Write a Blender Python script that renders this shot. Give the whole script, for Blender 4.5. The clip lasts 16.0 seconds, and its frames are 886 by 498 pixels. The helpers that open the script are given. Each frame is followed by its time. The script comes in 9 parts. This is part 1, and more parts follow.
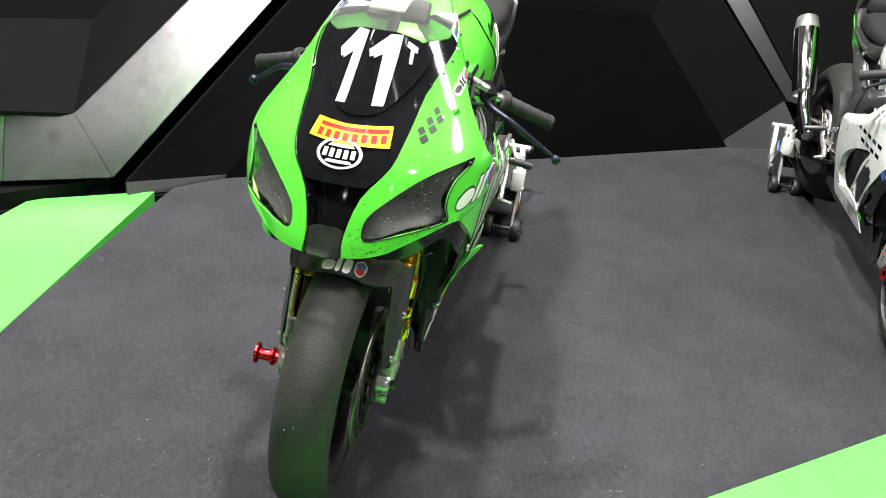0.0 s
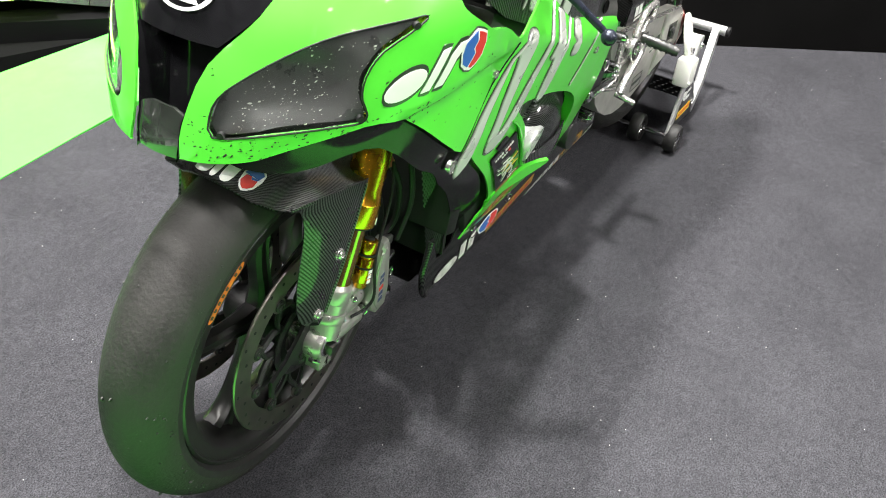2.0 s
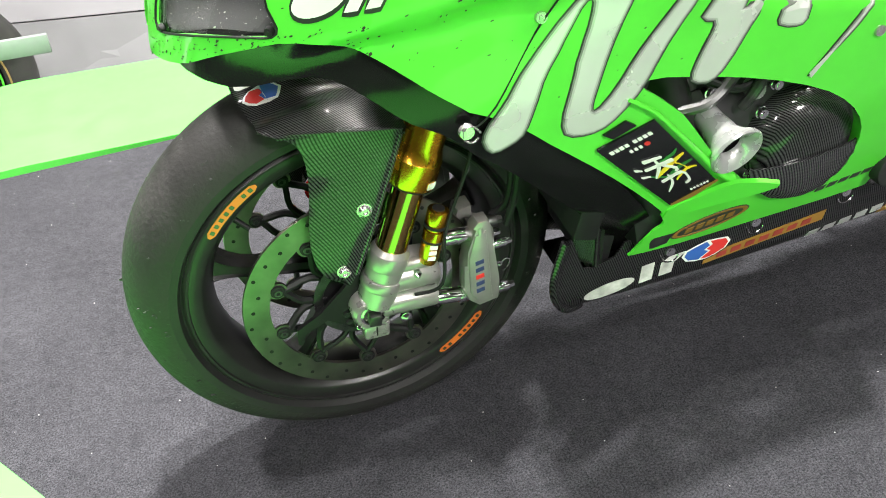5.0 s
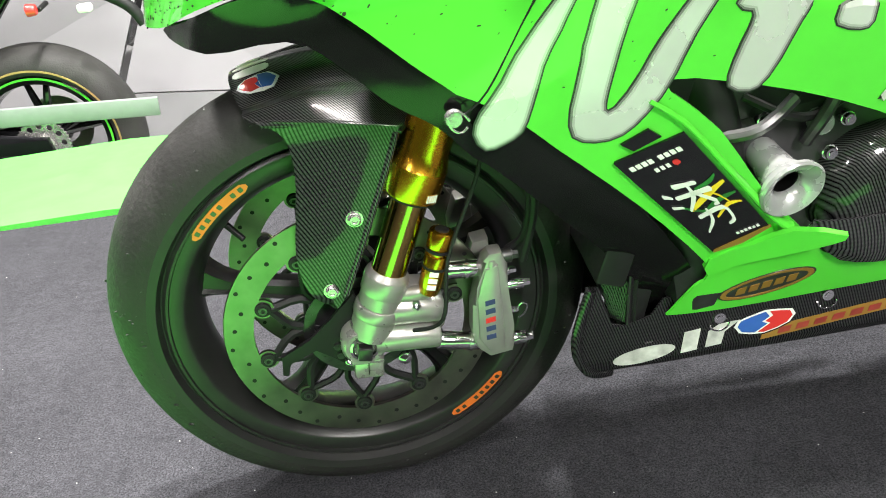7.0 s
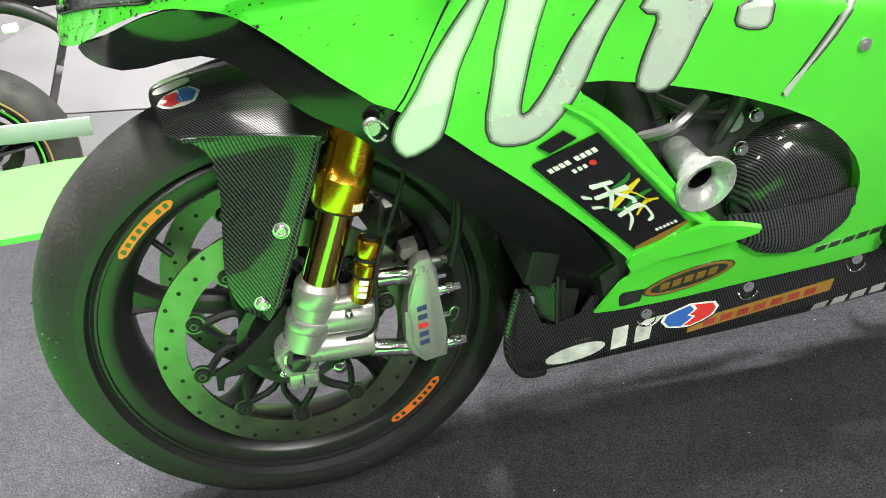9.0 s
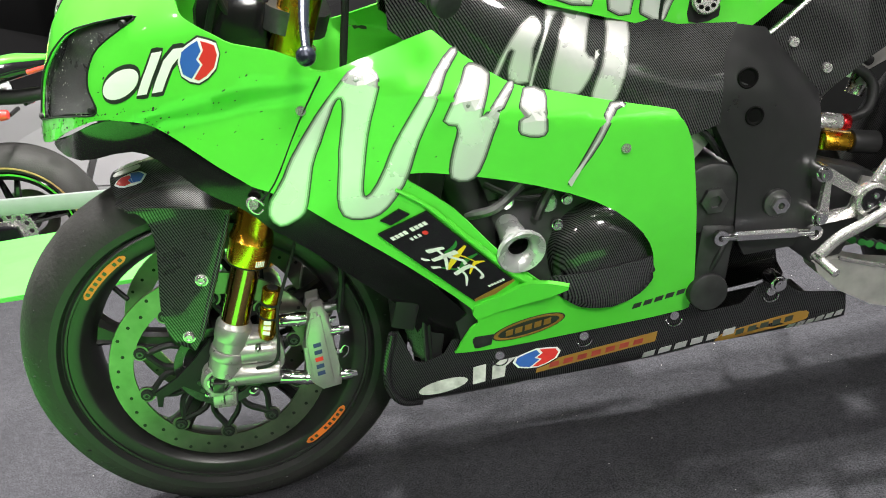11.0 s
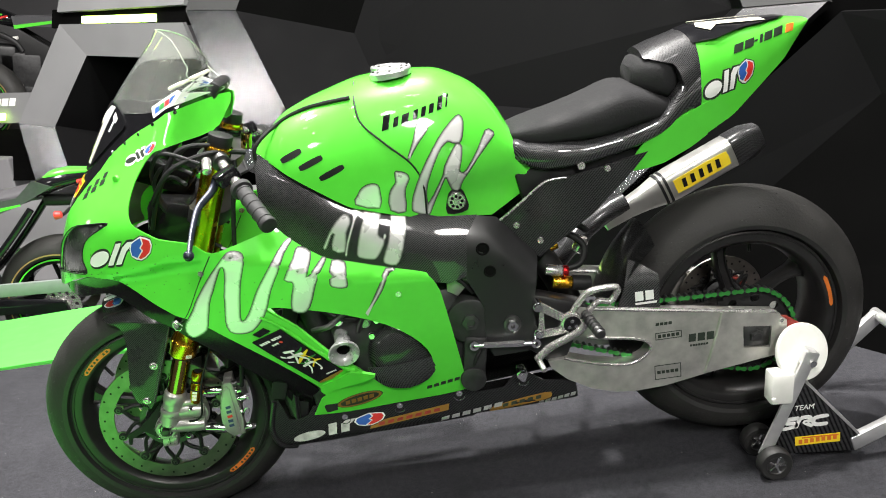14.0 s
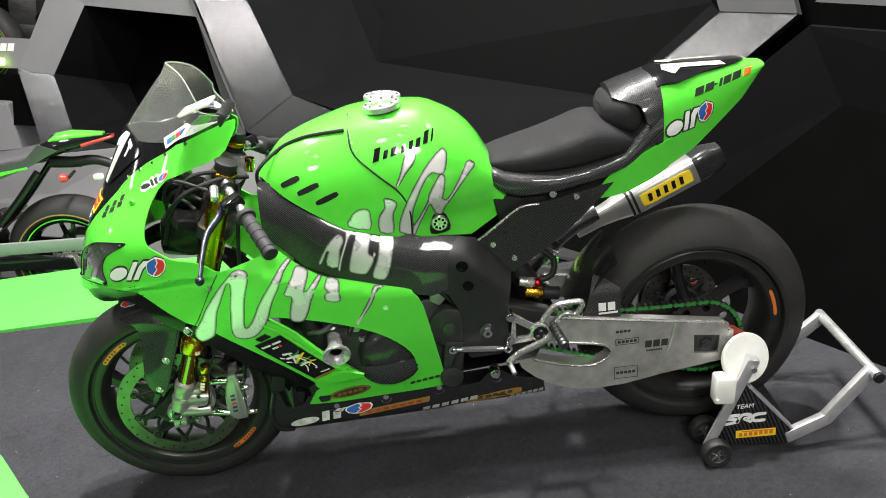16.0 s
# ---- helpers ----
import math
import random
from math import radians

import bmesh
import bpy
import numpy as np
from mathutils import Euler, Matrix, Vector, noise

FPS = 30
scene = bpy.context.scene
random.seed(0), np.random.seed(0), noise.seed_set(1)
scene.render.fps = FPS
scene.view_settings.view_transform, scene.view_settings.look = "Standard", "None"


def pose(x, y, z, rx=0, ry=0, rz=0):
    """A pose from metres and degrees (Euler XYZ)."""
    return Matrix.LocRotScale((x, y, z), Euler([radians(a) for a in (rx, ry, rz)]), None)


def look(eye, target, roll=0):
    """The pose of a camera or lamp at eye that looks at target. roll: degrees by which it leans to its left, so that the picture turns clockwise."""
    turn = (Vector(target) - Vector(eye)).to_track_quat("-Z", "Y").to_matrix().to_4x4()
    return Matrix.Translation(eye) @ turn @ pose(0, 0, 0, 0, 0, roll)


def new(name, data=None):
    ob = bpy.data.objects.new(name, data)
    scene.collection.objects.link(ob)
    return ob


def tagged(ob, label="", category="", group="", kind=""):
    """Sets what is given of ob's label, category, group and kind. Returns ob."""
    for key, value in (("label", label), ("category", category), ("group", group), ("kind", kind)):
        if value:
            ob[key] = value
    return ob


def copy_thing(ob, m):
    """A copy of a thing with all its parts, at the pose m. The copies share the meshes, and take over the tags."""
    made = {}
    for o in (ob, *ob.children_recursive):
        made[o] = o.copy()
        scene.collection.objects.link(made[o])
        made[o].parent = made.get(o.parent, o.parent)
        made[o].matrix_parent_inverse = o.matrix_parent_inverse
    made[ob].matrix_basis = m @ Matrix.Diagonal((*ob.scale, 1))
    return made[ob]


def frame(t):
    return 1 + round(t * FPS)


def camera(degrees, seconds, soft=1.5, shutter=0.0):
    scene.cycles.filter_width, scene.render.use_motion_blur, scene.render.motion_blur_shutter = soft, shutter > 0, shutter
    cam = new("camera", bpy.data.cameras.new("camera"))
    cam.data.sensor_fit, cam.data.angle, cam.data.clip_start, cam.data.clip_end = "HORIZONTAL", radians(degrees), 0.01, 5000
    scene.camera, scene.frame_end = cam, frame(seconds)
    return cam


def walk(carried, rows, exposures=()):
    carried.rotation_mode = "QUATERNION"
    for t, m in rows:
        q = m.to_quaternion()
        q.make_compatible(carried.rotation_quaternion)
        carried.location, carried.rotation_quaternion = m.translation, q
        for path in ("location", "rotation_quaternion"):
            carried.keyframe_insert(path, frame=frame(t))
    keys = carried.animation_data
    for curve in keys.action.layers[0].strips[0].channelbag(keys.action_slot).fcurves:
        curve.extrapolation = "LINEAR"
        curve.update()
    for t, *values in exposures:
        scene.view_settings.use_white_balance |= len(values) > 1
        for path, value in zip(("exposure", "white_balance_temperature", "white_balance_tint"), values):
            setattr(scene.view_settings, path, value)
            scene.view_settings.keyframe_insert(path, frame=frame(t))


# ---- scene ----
cam = camera(54.8, 16.0, 1.0)
PATH = [
    (0, (-1.498, -0.472, 1.463), (0.243, -0.154, 0.531), 6.3),
    (0.5, (-1.277, -0.598, 1.427), (0.386, -0.129, 0.42), 5.1),
    (1, (-1.11, -0.674, 1.364), (0.453, -0.074, 0.269), 4.4),
    (1.5, (-0.891, -0.69, 1.287), (0.591, -0.022, 0.121), 5.5),
    (2, (-0.73, -0.714, 1.23), (0.645, 0.063, 0.003), 4.8),
    (2.5, (-0.605, -0.805, 1.208), (0.606, 0.175, -0.046), 2.0),
    (3, (-0.477, -0.928, 1.2), (0.537, 0.252, -0.056), -0.4),
    (3.5, (-0.381, -0.981, 1.169), (0.487, 0.332, -0.065), -1.6),
    (4, (-0.244, -0.971, 1.126), (0.452, 0.438, -0.11), -4.0),
    (4.5, (-0.132, -0.959, 1.09), (0.369, 0.519, -0.16), -6.5),
    (4.7, (-0.1, -0.961, 1.074), (0.312, 0.544, -0.177), -7.3),
    (6.8, (0.072, -1.02, 0.893), (0.144, 0.743, -0.048), -7.5),
    (7, (0.071, -0.956, 0.867), (0.151, 0.805, -0.076), -7.0),
    (7.5, (0.067, -0.829, 0.81), (0.146, 0.91, -0.175), -6.4),
    (8, (0.067, -0.854, 0.812), (0.152, 0.889, -0.166), -6.4),
    (8.5, (0.073, -0.897, 0.83), (0.224, 0.846, -0.138), -6.8),
    (9, (0.094, -0.971, 0.865), (0.292, 0.786, -0.069), -7.5),
    (9.5, (0.111, -1.062, 0.898), (0.363, 0.735, 0.058), -7.2),
    (9.7, (0.111, -1.095, 0.911), (0.388, 0.712, 0.098), -6.8),
    (11.8, (0.392, -1.303, 0.97), (0.431, 0.548, 0.211), -7.7),
    (12, (0.394, -1.318, 1.001), (0.471, 0.524, 0.223), -7.0),
    (12.5, (0.399, -1.804, 1.194), (0.523, 0.048, 0.449), -7.1),
    (13, (0.446, -1.856, 1.212), (0.615, 0.004, 0.495), -7.5),
    (13.5, (0.608, -1.902, 1.231), (0.738, -0.024, 0.557), -7.9),
    (14, (0.714, -1.932, 1.273), (0.716, -0.039, 0.629), -7.9),
    (14.5, (0.724, -1.972, 1.339), (0.699, -0.092, 0.655), -7.5),
    (15, (0.707, -2.007, 1.432), (0.672, -0.146, 0.702), -7.8),
    (15.5, (0.706, -2.036, 1.511), (0.71, -0.189, 0.744), -7.5),
    (16, (0.767, -2.044, 1.561), (0.761, -0.221, 0.738), -6.8),
]
walk(cam, [(t, look(eye, target, roll)) for t, eye, target, roll in PATH], [(0, -0.17), (1.5, 0.18), (3.0, 0.60), (4.5, 0.58), (7.0, 0.62), (9.5, 0.62), (12.0, 0.10), (13.5, -0.02), (16.0, -0.34)])

# ---------------- world and lights ----------------
world = bpy.data.worlds.new("hall")
world.use_nodes = True
scene.world = world
bg = world.node_tree.nodes["Background"]
bg.inputs[0].default_value = (0.80, 0.84, 0.90, 1)
bg.inputs[1].default_value = 0.035


def unseen_lamp(x, y, z, size, watts, tint=(1.0, 0.97, 0.93), aim=(0.6, 0.0, 0.0)):
    data = bpy.data.lights.new("unseen_lamp", "AREA")
    data.shape, data.size, data.energy, data.color = "DISK", size, watts, tint
    ob = new("unseen_lamp", data)
    ob.matrix_world = look((x, y, z), aim)
    return ob


# spots of the stand, almost overhead
unseen_lamp(0.60, 0.12, 4.6, 0.28, 340, aim=(0.6, -0.2, 0.0))
unseen_lamp(0.90, 1.15, 4.6, 0.28, 340, aim=(0.6, 0.0, 0.0))
unseen_lamp(-1.7, 0.35, 4.6, 0.28, 115, aim=(-1.2, 0.2, 0.0))
unseen_lamp(2.9, -0.5, 4.6, 0.28, 110, aim=(2.2, -0.4, 0.0))
# unseen fill lamps added for the near flank and the floor behind
unseen_lamp(-3.2, -4.4, 4.2, 0.6, 80, aim=(0.3, 0.0, 0.6))
unseen_lamp(0.5, -2.9, 4.6, 0.35, 50, aim=(0.5, 0.0, 0.6))
unseen_lamp(1.8, -5.8, 4.6, 1.2, 330, aim=(0.7, 0.0, 0.6))
unseen_lamp(-2.4, 1.5, 5.6, 0.6, 290, aim=(-1.5, 2.4, 0.0))

# unseen lamps added on mirrored rays so the steel faces catch highlights
unseen_lamp(-10.2, 1.7, 4.5, 0.5, 24, aim=(0.0, 1.0, 0.6))
unseen_lamp(-8.2, -5.7, 4.5, 0.4, 7, aim=(0.5, 0.5, 0.4))

# ---------------- materials ----------------


def material(name, color, rough=0.5, metal=0.0, coat=0.0, grain=0.0, scale=60.0, bump=0.0, second=None, spec=0.5):
    """A plain surface with two scales of variation in colour and roughness, and fine relief."""
    m = bpy.data.materials.new(name)
    m.use_nodes = True
    nt = m.node_tree
    b = nt.nodes["Principled BSDF"]
    b.inputs["Metallic"].default_value = metal
    b.inputs["Coat Weight"].default_value = coat
    b.inputs["Coat Roughness"].default_value = 0.06
    b.inputs["Specular IOR Level"].default_value = spec
    tc = nt.nodes.new("ShaderNodeTexCoord")
    fine = nt.nodes.new("ShaderNodeTexNoise")
    fine.inputs["Scale"].default_value, fine.inputs["Detail"].default_value = scale, 6
    broad = nt.nodes.new("ShaderNodeTexNoise")
    broad.inputs["Scale"].default_value, broad.inputs["Detail"].default_value = scale * 0.07, 4
    for n in (fine, broad):
        nt.links.new(tc.outputs["Object"], n.inputs["Vector"])
    both = nt.nodes.new("ShaderNodeMath")
    both.operation = "ADD"
    nt.links.new(fine.outputs["Fac"], both.inputs[0])
    nt.links.new(broad.outputs["Fac"], both.inputs[1])
    mix = nt.nodes.new("ShaderNodeMapRange")
    mix.inputs["From Min"].default_value, mix.inputs["From Max"].default_value = 0.7, 1.3
    nt.links.new(both.outputs[0], mix.inputs["Value"])
    ramp = nt.nodes.new("ShaderNodeMix")
    ramp.data_type = "RGBA"
    lo = [c * (1 - grain) for c in color]
    hi = list(second) if second else [min(1, c * (1 + grain)) for c in color]
    ramp.inputs[6].default_value = (*lo, 1)
    ramp.inputs[7].default_value = (*hi, 1)
    nt.links.new(mix.outputs[0], ramp.inputs[0])
    out = ramp.outputs[2]
    nt.links.new(out, b.inputs["Base Color"])
    rr = nt.nodes.new("ShaderNodeMapRange")
    rr.inputs["To Min"].default_value, rr.inputs["To Max"].default_value = rough * 0.8, min(1, rough * 1.2)
    nt.links.new(mix.outputs[0], rr.inputs["Value"])
    nt.links.new(rr.outputs[0], b.inputs["Roughness"])
    if bump:
        bp = nt.nodes.new("ShaderNodeBump")
        bp.inputs["Strength"].default_value, bp.inputs["Distance"].default_value = bump, 0.002
        nt.links.new(fine.outputs["Fac"], bp.inputs["Height"])
        nt.links.new(bp.outputs[0], b.inputs["Normal"])
    return m


def carbon(name, gloss=1.0, size=360.0, light=0.030):
    """Twill-woven carbon cloth under clear resin."""
    m = material(name, (0.012, 0.012, 0.013), 0.34, 0.0, gloss, 0.2, 40, spec=0.15)
    nt = m.node_tree
    b = nt.nodes["Principled BSDF"]
    tc = nt.nodes.new("ShaderNodeTexCoord")
    mp = nt.nodes.new("ShaderNodeMapping")
    mp.inputs["Rotation"].default_value = (radians(35), 0, radians(20))
    nt.links.new(tc.outputs["Object"], mp.inputs["Vector"])
    w = nt.nodes.new("ShaderNodeTexWave")
    w.inputs["Scale"].default_value, w.inputs["Distortion"].default_value = size / 6.28, 0.3
    w.bands_direction = "DIAGONAL"
    nt.links.new(mp.outputs[0], w.inputs["Vector"])
    mix = nt.nodes.new("ShaderNodeMix")
    mix.data_type = "RGBA"
    mix.inputs[6].default_value = (0.003, 0.003, 0.0034, 1)
    mix.inputs[7].default_value = (light, light, light * 1.05, 1)
    cross = nt.nodes.new("ShaderNodeTexWave")
    cross.inputs["Scale"].default_value, cross.inputs["Distortion"].default_value = size / 12.5, 0.5
    cross.bands_direction = "Z"
    nt.links.new(mp.outputs[0], cross.inputs["Vector"])
    weave = nt.nodes.new("ShaderNodeMath")
    weave.operation = "MULTIPLY"
    soft = nt.nodes.new("ShaderNodeMapRange")
    soft.inputs["To Min"].default_value = 0.75
    nt.links.new(cross.outputs["Fac"], soft.inputs["Value"])
    nt.links.new(w.outputs["Fac"], weave.inputs[0])
    nt.links.new(soft.outputs[0], weave.inputs[1])
    bp = nt.nodes.new("ShaderNodeBump")
    bp.inputs["Strength"].default_value, bp.inputs["Distance"].default_value = 0.10, 0.0003
    nt.links.new(w.outputs["Fac"], bp.inputs["Height"])
    nt.links.new(bp.outputs[0], b.inputs["Normal"])
    nt.links.new(weave.outputs[0], mix.inputs[0])
    glint = nt.nodes.new("ShaderNodeMapRange")
    glint.inputs["To Min"].default_value, glint.inputs["To Max"].default_value = 0.03, 0.34
    nt.links.new(weave.outputs[0], glint.inputs["Value"])
    nt.links.new(glint.outputs[0], b.inputs["Specular IOR Level"])
    nt.links.new(mix.outputs[2], b.inputs["Base Color"])
    return m


def carpet_material():
    """Needle felt: salt-and-pepper fibres, faint trodden patches, specks of lint."""
    m = bpy.data.materials.new("carpet")
    m.use_nodes = True
    nt = m.node_tree
    b = nt.nodes["Principled BSDF"]
    b.inputs["Roughness"].default_value = 0.95
    b.inputs["Specular IOR Level"].default_value = 0.12
    tc = nt.nodes.new("ShaderNodeTexCoord")

    def noise(scale, detail, lo, hi, out_lo, out_hi, rough=0.6):
        n = nt.nodes.new("ShaderNodeTexNoise")
        n.inputs["Scale"].default_value, n.inputs["Detail"].default_value, n.inputs["Roughness"].default_value = scale, detail, rough
        nt.links.new(tc.outputs["Object"], n.inputs["Vector"])
        r = nt.nodes.new("ShaderNodeMapRange")
        r.inputs["From Min"].default_value, r.inputs["From Max"].default_value = lo, hi
        r.inputs["To Min"].default_value, r.inputs["To Max"].default_value = out_lo, out_hi
        nt.links.new(n.outputs["Fac"], r.inputs["Value"])
        return n, r

    fibre_n, fibre = noise(320, 5, 0.38, 0.62, 0.30, 1.75, 0.8)
    _, tread = noise(60, 6, 0.34, 0.66, 0.72, 1.3, 0.8)
    _, patch = noise(3.4, 10, 0.3, 0.7, 0.74, 1.26, 0.8)
    m1 = nt.nodes.new("ShaderNodeMath")
    m2 = nt.nodes.new("ShaderNodeMath")
    m1.operation = m2.operation = "MULTIPLY"
    nt.links.new(fibre.outputs[0], m1.inputs[0])
    nt.links.new(tread.outputs[0], m1.inputs[1])
    nt.links.new(m1.outputs[0], m2.inputs[0])
    nt.links.new(patch.outputs[0], m2.inputs[1])
    col = nt.nodes.new("ShaderNodeMix")
    col.data_type, col.blend_type = "RGBA", "MULTIPLY"
    col.inputs[0].default_value = 1
    col.inputs[6].default_value = (0.034, 0.034, 0.0385, 1)
    nt.links.new(m2.outputs[0], col.inputs[7])
    lint = nt.nodes.new("ShaderNodeTexVoronoi")
    lint.inputs["Scale"].default_value = 30
    nt.links.new(tc.outputs["Object"], lint.inputs["Vector"])
    cut = nt.nodes.new("ShaderNodeMapRange")
    cut.inputs["From Min"].default_value, cut.inputs["From Max"].default_value = 0.036, 0.026
    nt.links.new(lint.outputs["Distance"], cut.inputs["Value"])
    fleck = nt.nodes.new("ShaderNodeMix")
    fleck.data_type = "RGBA"
    fleck.inputs[7].default_value = (0.50, 0.50, 0.48, 1)
    nt.links.new(cut.outputs[0], fleck.inputs[0])
    nt.links.new(col.outputs[2], fleck.inputs[6])
    nt.links.new(fleck.outputs[2], b.inputs["Base Color"])
    bp = nt.nodes.new("ShaderNodeBump")
    bp.inputs["Strength"].default_value, bp.inputs["Distance"].default_value = 0.5, 0.0012
    nt.links.new(fibre_n.outputs["Fac"], bp.inputs["Height"])
    nt.links.new(bp.outputs[0], b.inputs["Normal"])
    return m


def brushed(name, color, rough, along, relief=0.25, grain=0.16):
    m = material(name, color, rough, 1.0, 0, grain, 30)
    nt = m.node_tree
    b = nt.nodes["Principled BSDF"]
    tc = nt.nodes.new("ShaderNodeTexCoord")
    mp = nt.nodes.new("ShaderNodeMapping")
    mp.inputs["Scale"].default_value = along
    n = nt.nodes.new("ShaderNodeTexNoise")
    n.inputs["Scale"].default_value, n.inputs["Detail"].default_value = 40, 3
    nt.links.new(tc.outputs["Object"], mp.inputs["Vector"])
    nt.links.new(mp.outputs[0], n.inputs["Vector"])
    bp = nt.nodes.new("ShaderNodeBump")
    bp.inputs["Strength"].default_value, bp.inputs["Distance"].default_value = relief, 0.001
    nt.links.new(n.outputs["Fac"], bp.inputs["Height"])
    nt.links.new(bp.outputs[0], b.inputs["Normal"])
    return m


def clear(name, tint, rough=0.02, ior=1.45):
    m = bpy.data.materials.new(name)
    m.use_nodes = True
    nt = m.node_tree
    b = nt.nodes["Principled BSDF"]
    b.inputs["Base Color"].default_value = (*tint, 1)
    b.inputs["Roughness"].default_value = rough
    b.inputs["Transmission Weight"].default_value = 1.0
    b.inputs["IOR"].default_value = ior
    return m


def glowing(name, color, power):
    m = bpy.data.materials.new(name)
    m.use_nodes = True
    b = m.node_tree.nodes["Principled BSDF"]
    b.inputs["Base Color"].default_value = (*color, 1)
    b.inputs["Emission Color"].default_value = (*color, 1)
    b.inputs["Emission Strength"].default_value = power
    return m


GREEN = material("lime_paint", (0.095, 0.62, 0.046), 0.36, 0, 1.0, 0.04, 30, spec=0.15)
GREEN_CLEAN = GREEN
MAT_GREEN = material("lime_mat", (0.095, 0.62, 0.075), 0.55, 0, 0, 0.05, 14, 0.05)
BLACK = material("black_paint", (0.007, 0.007, 0.008), 0.09, 0, 0, 0.3, 50, spec=0.45)
DUCT_BLACK = material("duct_black", (0.0065, 0.0065, 0.0065), 0.16, 0, 0, 0.3, 50, spec=0.30)
BLACK_MATT = material("black_matt", (0.009, 0.009, 0.0095), 0.55, 0, 0, 0.3, 80, 0.1, spec=0.3)
FRAME_BLACK = material("frame_black", (0.013, 0.013, 0.0135), 0.34, 0.0, 0, 0.1, 60, 0.15, spec=0.5)
CARBON = carbon("carbon_cloth", 0.5, 920.0, 0.046)
CARBON_FINE = carbon("carbon_cloth_fine", 0.9, 920.0, 0.062)
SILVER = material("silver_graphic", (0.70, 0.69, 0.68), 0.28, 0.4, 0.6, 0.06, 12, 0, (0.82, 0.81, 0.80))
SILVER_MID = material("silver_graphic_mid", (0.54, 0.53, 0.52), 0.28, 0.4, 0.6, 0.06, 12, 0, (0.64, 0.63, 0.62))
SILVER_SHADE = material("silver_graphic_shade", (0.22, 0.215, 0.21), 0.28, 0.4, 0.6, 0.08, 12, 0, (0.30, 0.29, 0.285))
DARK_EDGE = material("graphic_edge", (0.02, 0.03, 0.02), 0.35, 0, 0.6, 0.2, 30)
ALLOY = material("machined_alloy", (0.60, 0.59, 0.57), 0.25, 0.8, 0, 0.1, 60, 0.05)
ALLOY_DULL = brushed("brushed_swingarm", (0.50, 0.49, 0.46), 0.38, (0.3, 1, 8), 0.12, 0.30)
ALLOY_DULL.node_tree.nodes["Principled BSDF"].inputs["Metallic"].default_value = 0.7
CHROME = material("polished_steel", (0.72, 0.72, 0.72), 0.13, 1.0, 0, 0.1, 40)
GOLD = material("gold_anodised", (0.80, 0.42, 0.03), 0.25, 1.0, 0, 0.08, 50)
BRONZE = material("gold_tube", (0.42, 0.30, 0.09), 0.12, 1.0, 0, 0.1, 50)
RUBBER = material("tyre_rubber", (0.019, 0.0185, 0.018), 0.66, 0, 0, 0.30, 170, 0.45, (0.028, 0.027, 0.0255), spec=0.35)
RUBBER_SIDE = material("tyre_sidewall", (0.015, 0.0148, 0.0145), 0.5, 0, 0, 0.25, 90, 0.08)
RIM_BLACK = material("satin_black_rim", (0.014, 0.0135, 0.0135), 0.36, 0.0, 0, 0.3, 40, 0.03, spec=0.45)
GRIP = material("grip_rubber", (0.014, 0.014, 0.015), 0.7, 0, 0, 0.3, 120, 0.3)
SEAT = material("seat_foam", (0.014, 0.014, 0.015), 0.85, 0, 0, 0.3, 220, 0.5, spec=0.25)
STEEL_DISC = material("disc_steel", (0.22, 0.20, 0.18), 0.38, 1.0, 0, 0.3, 30)
ENGINE = material("engine_case", (0.035, 0.035, 0.036), 0.45, 0.4, 0, 0.4, 50, 0.2)
TRUMPET = material("cast_grey", (0.47, 0.475, 0.47), 0.3, 0.45, 0, 0.15, 40, 0.1)
WHITE = material("white_print", (0.78, 0.78, 0.76), 0.4, 0, 0.3, 0.03, 40)
CREAM = material("reflective_digit", (0.78, 0.74, 0.60), 0.35, 0, 0.4, 0.08, 60)
NYLON = material("white_nylon", (0.74, 0.74, 0.70), 0.5, 0, 0, 0.06, 40, 0.05)
RED = material("red_print", (0.62, 0.03, 0.025), 0.35, 0, 0.4, 0.05, 40)
RED_ANO = material("red_anodised", (0.60, 0.02, 0.025), 0.25, 0.9, 0, 0.1, 50)
RUST_RED = material("red_oxide_plate", (0.32, 0.045, 0.035), 0.45, 0.3, 0, 0.3, 60, 0.1)
BLUE = material("blue_print", (0.03, 0.11, 0.42), 0.35, 0, 0.4, 0.1, 40)
DARK_BLUE = material("dark_blue_print", (0.03, 0.045, 0.12), 0.4, 0, 0.2, 0.1, 40)
YELLOW = material("yellow_print", (0.85, 0.62, 0.02), 0.4, 0, 0.3, 0.05, 40)
ORANGE = material("orange_print", (0.62, 0.15, 0.02), 0.45, 0, 0.2, 0.08, 60)
TITAN = material("titanium_sleeve", (0.50, 0.49, 0.475), 0.36, 0.8, 0, 0.15, 25)
CHAIN_GREEN = material("chain_green", (0.04, 0.27, 0.05), 0.4, 0.5, 0, 0.2, 80)
STEEL_DARK = material("dark_steel", (0.10, 0.10, 0.10), 0.4, 0.9, 0, 0.3, 60)
LENS = material("smoked_lens", (0.030, 0.034, 0.030), 0.10, 0, 1.0, 0.4, 25)
LENS_CLEAR = clear("lens_plastic", (0.55, 0.56, 0.55), 0.03, 1.45)
BOWL = material("lamp_bowl", (0.10, 0.102, 0.104), 0.30, 0.3, 0, 0.25, 14, 0, (0.17, 0.17, 0.17))
FLY = material("dried_specks", (0.42, 0.43, 0.38), 0.6, 0, 0, 0.4, 300)
GRIME = material("rubber_fleck", (0.020, 0.019, 0.014), 0.7, 0, 0, 0.4, 300)
LEVER = material("dark_lever", (0.022, 0.026, 0.040), 0.28, 0.5, 0, 0.2, 40)
SCREEN = clear("screen_plastic", (0.90, 0.93, 0.90), 0.03, 1.22)
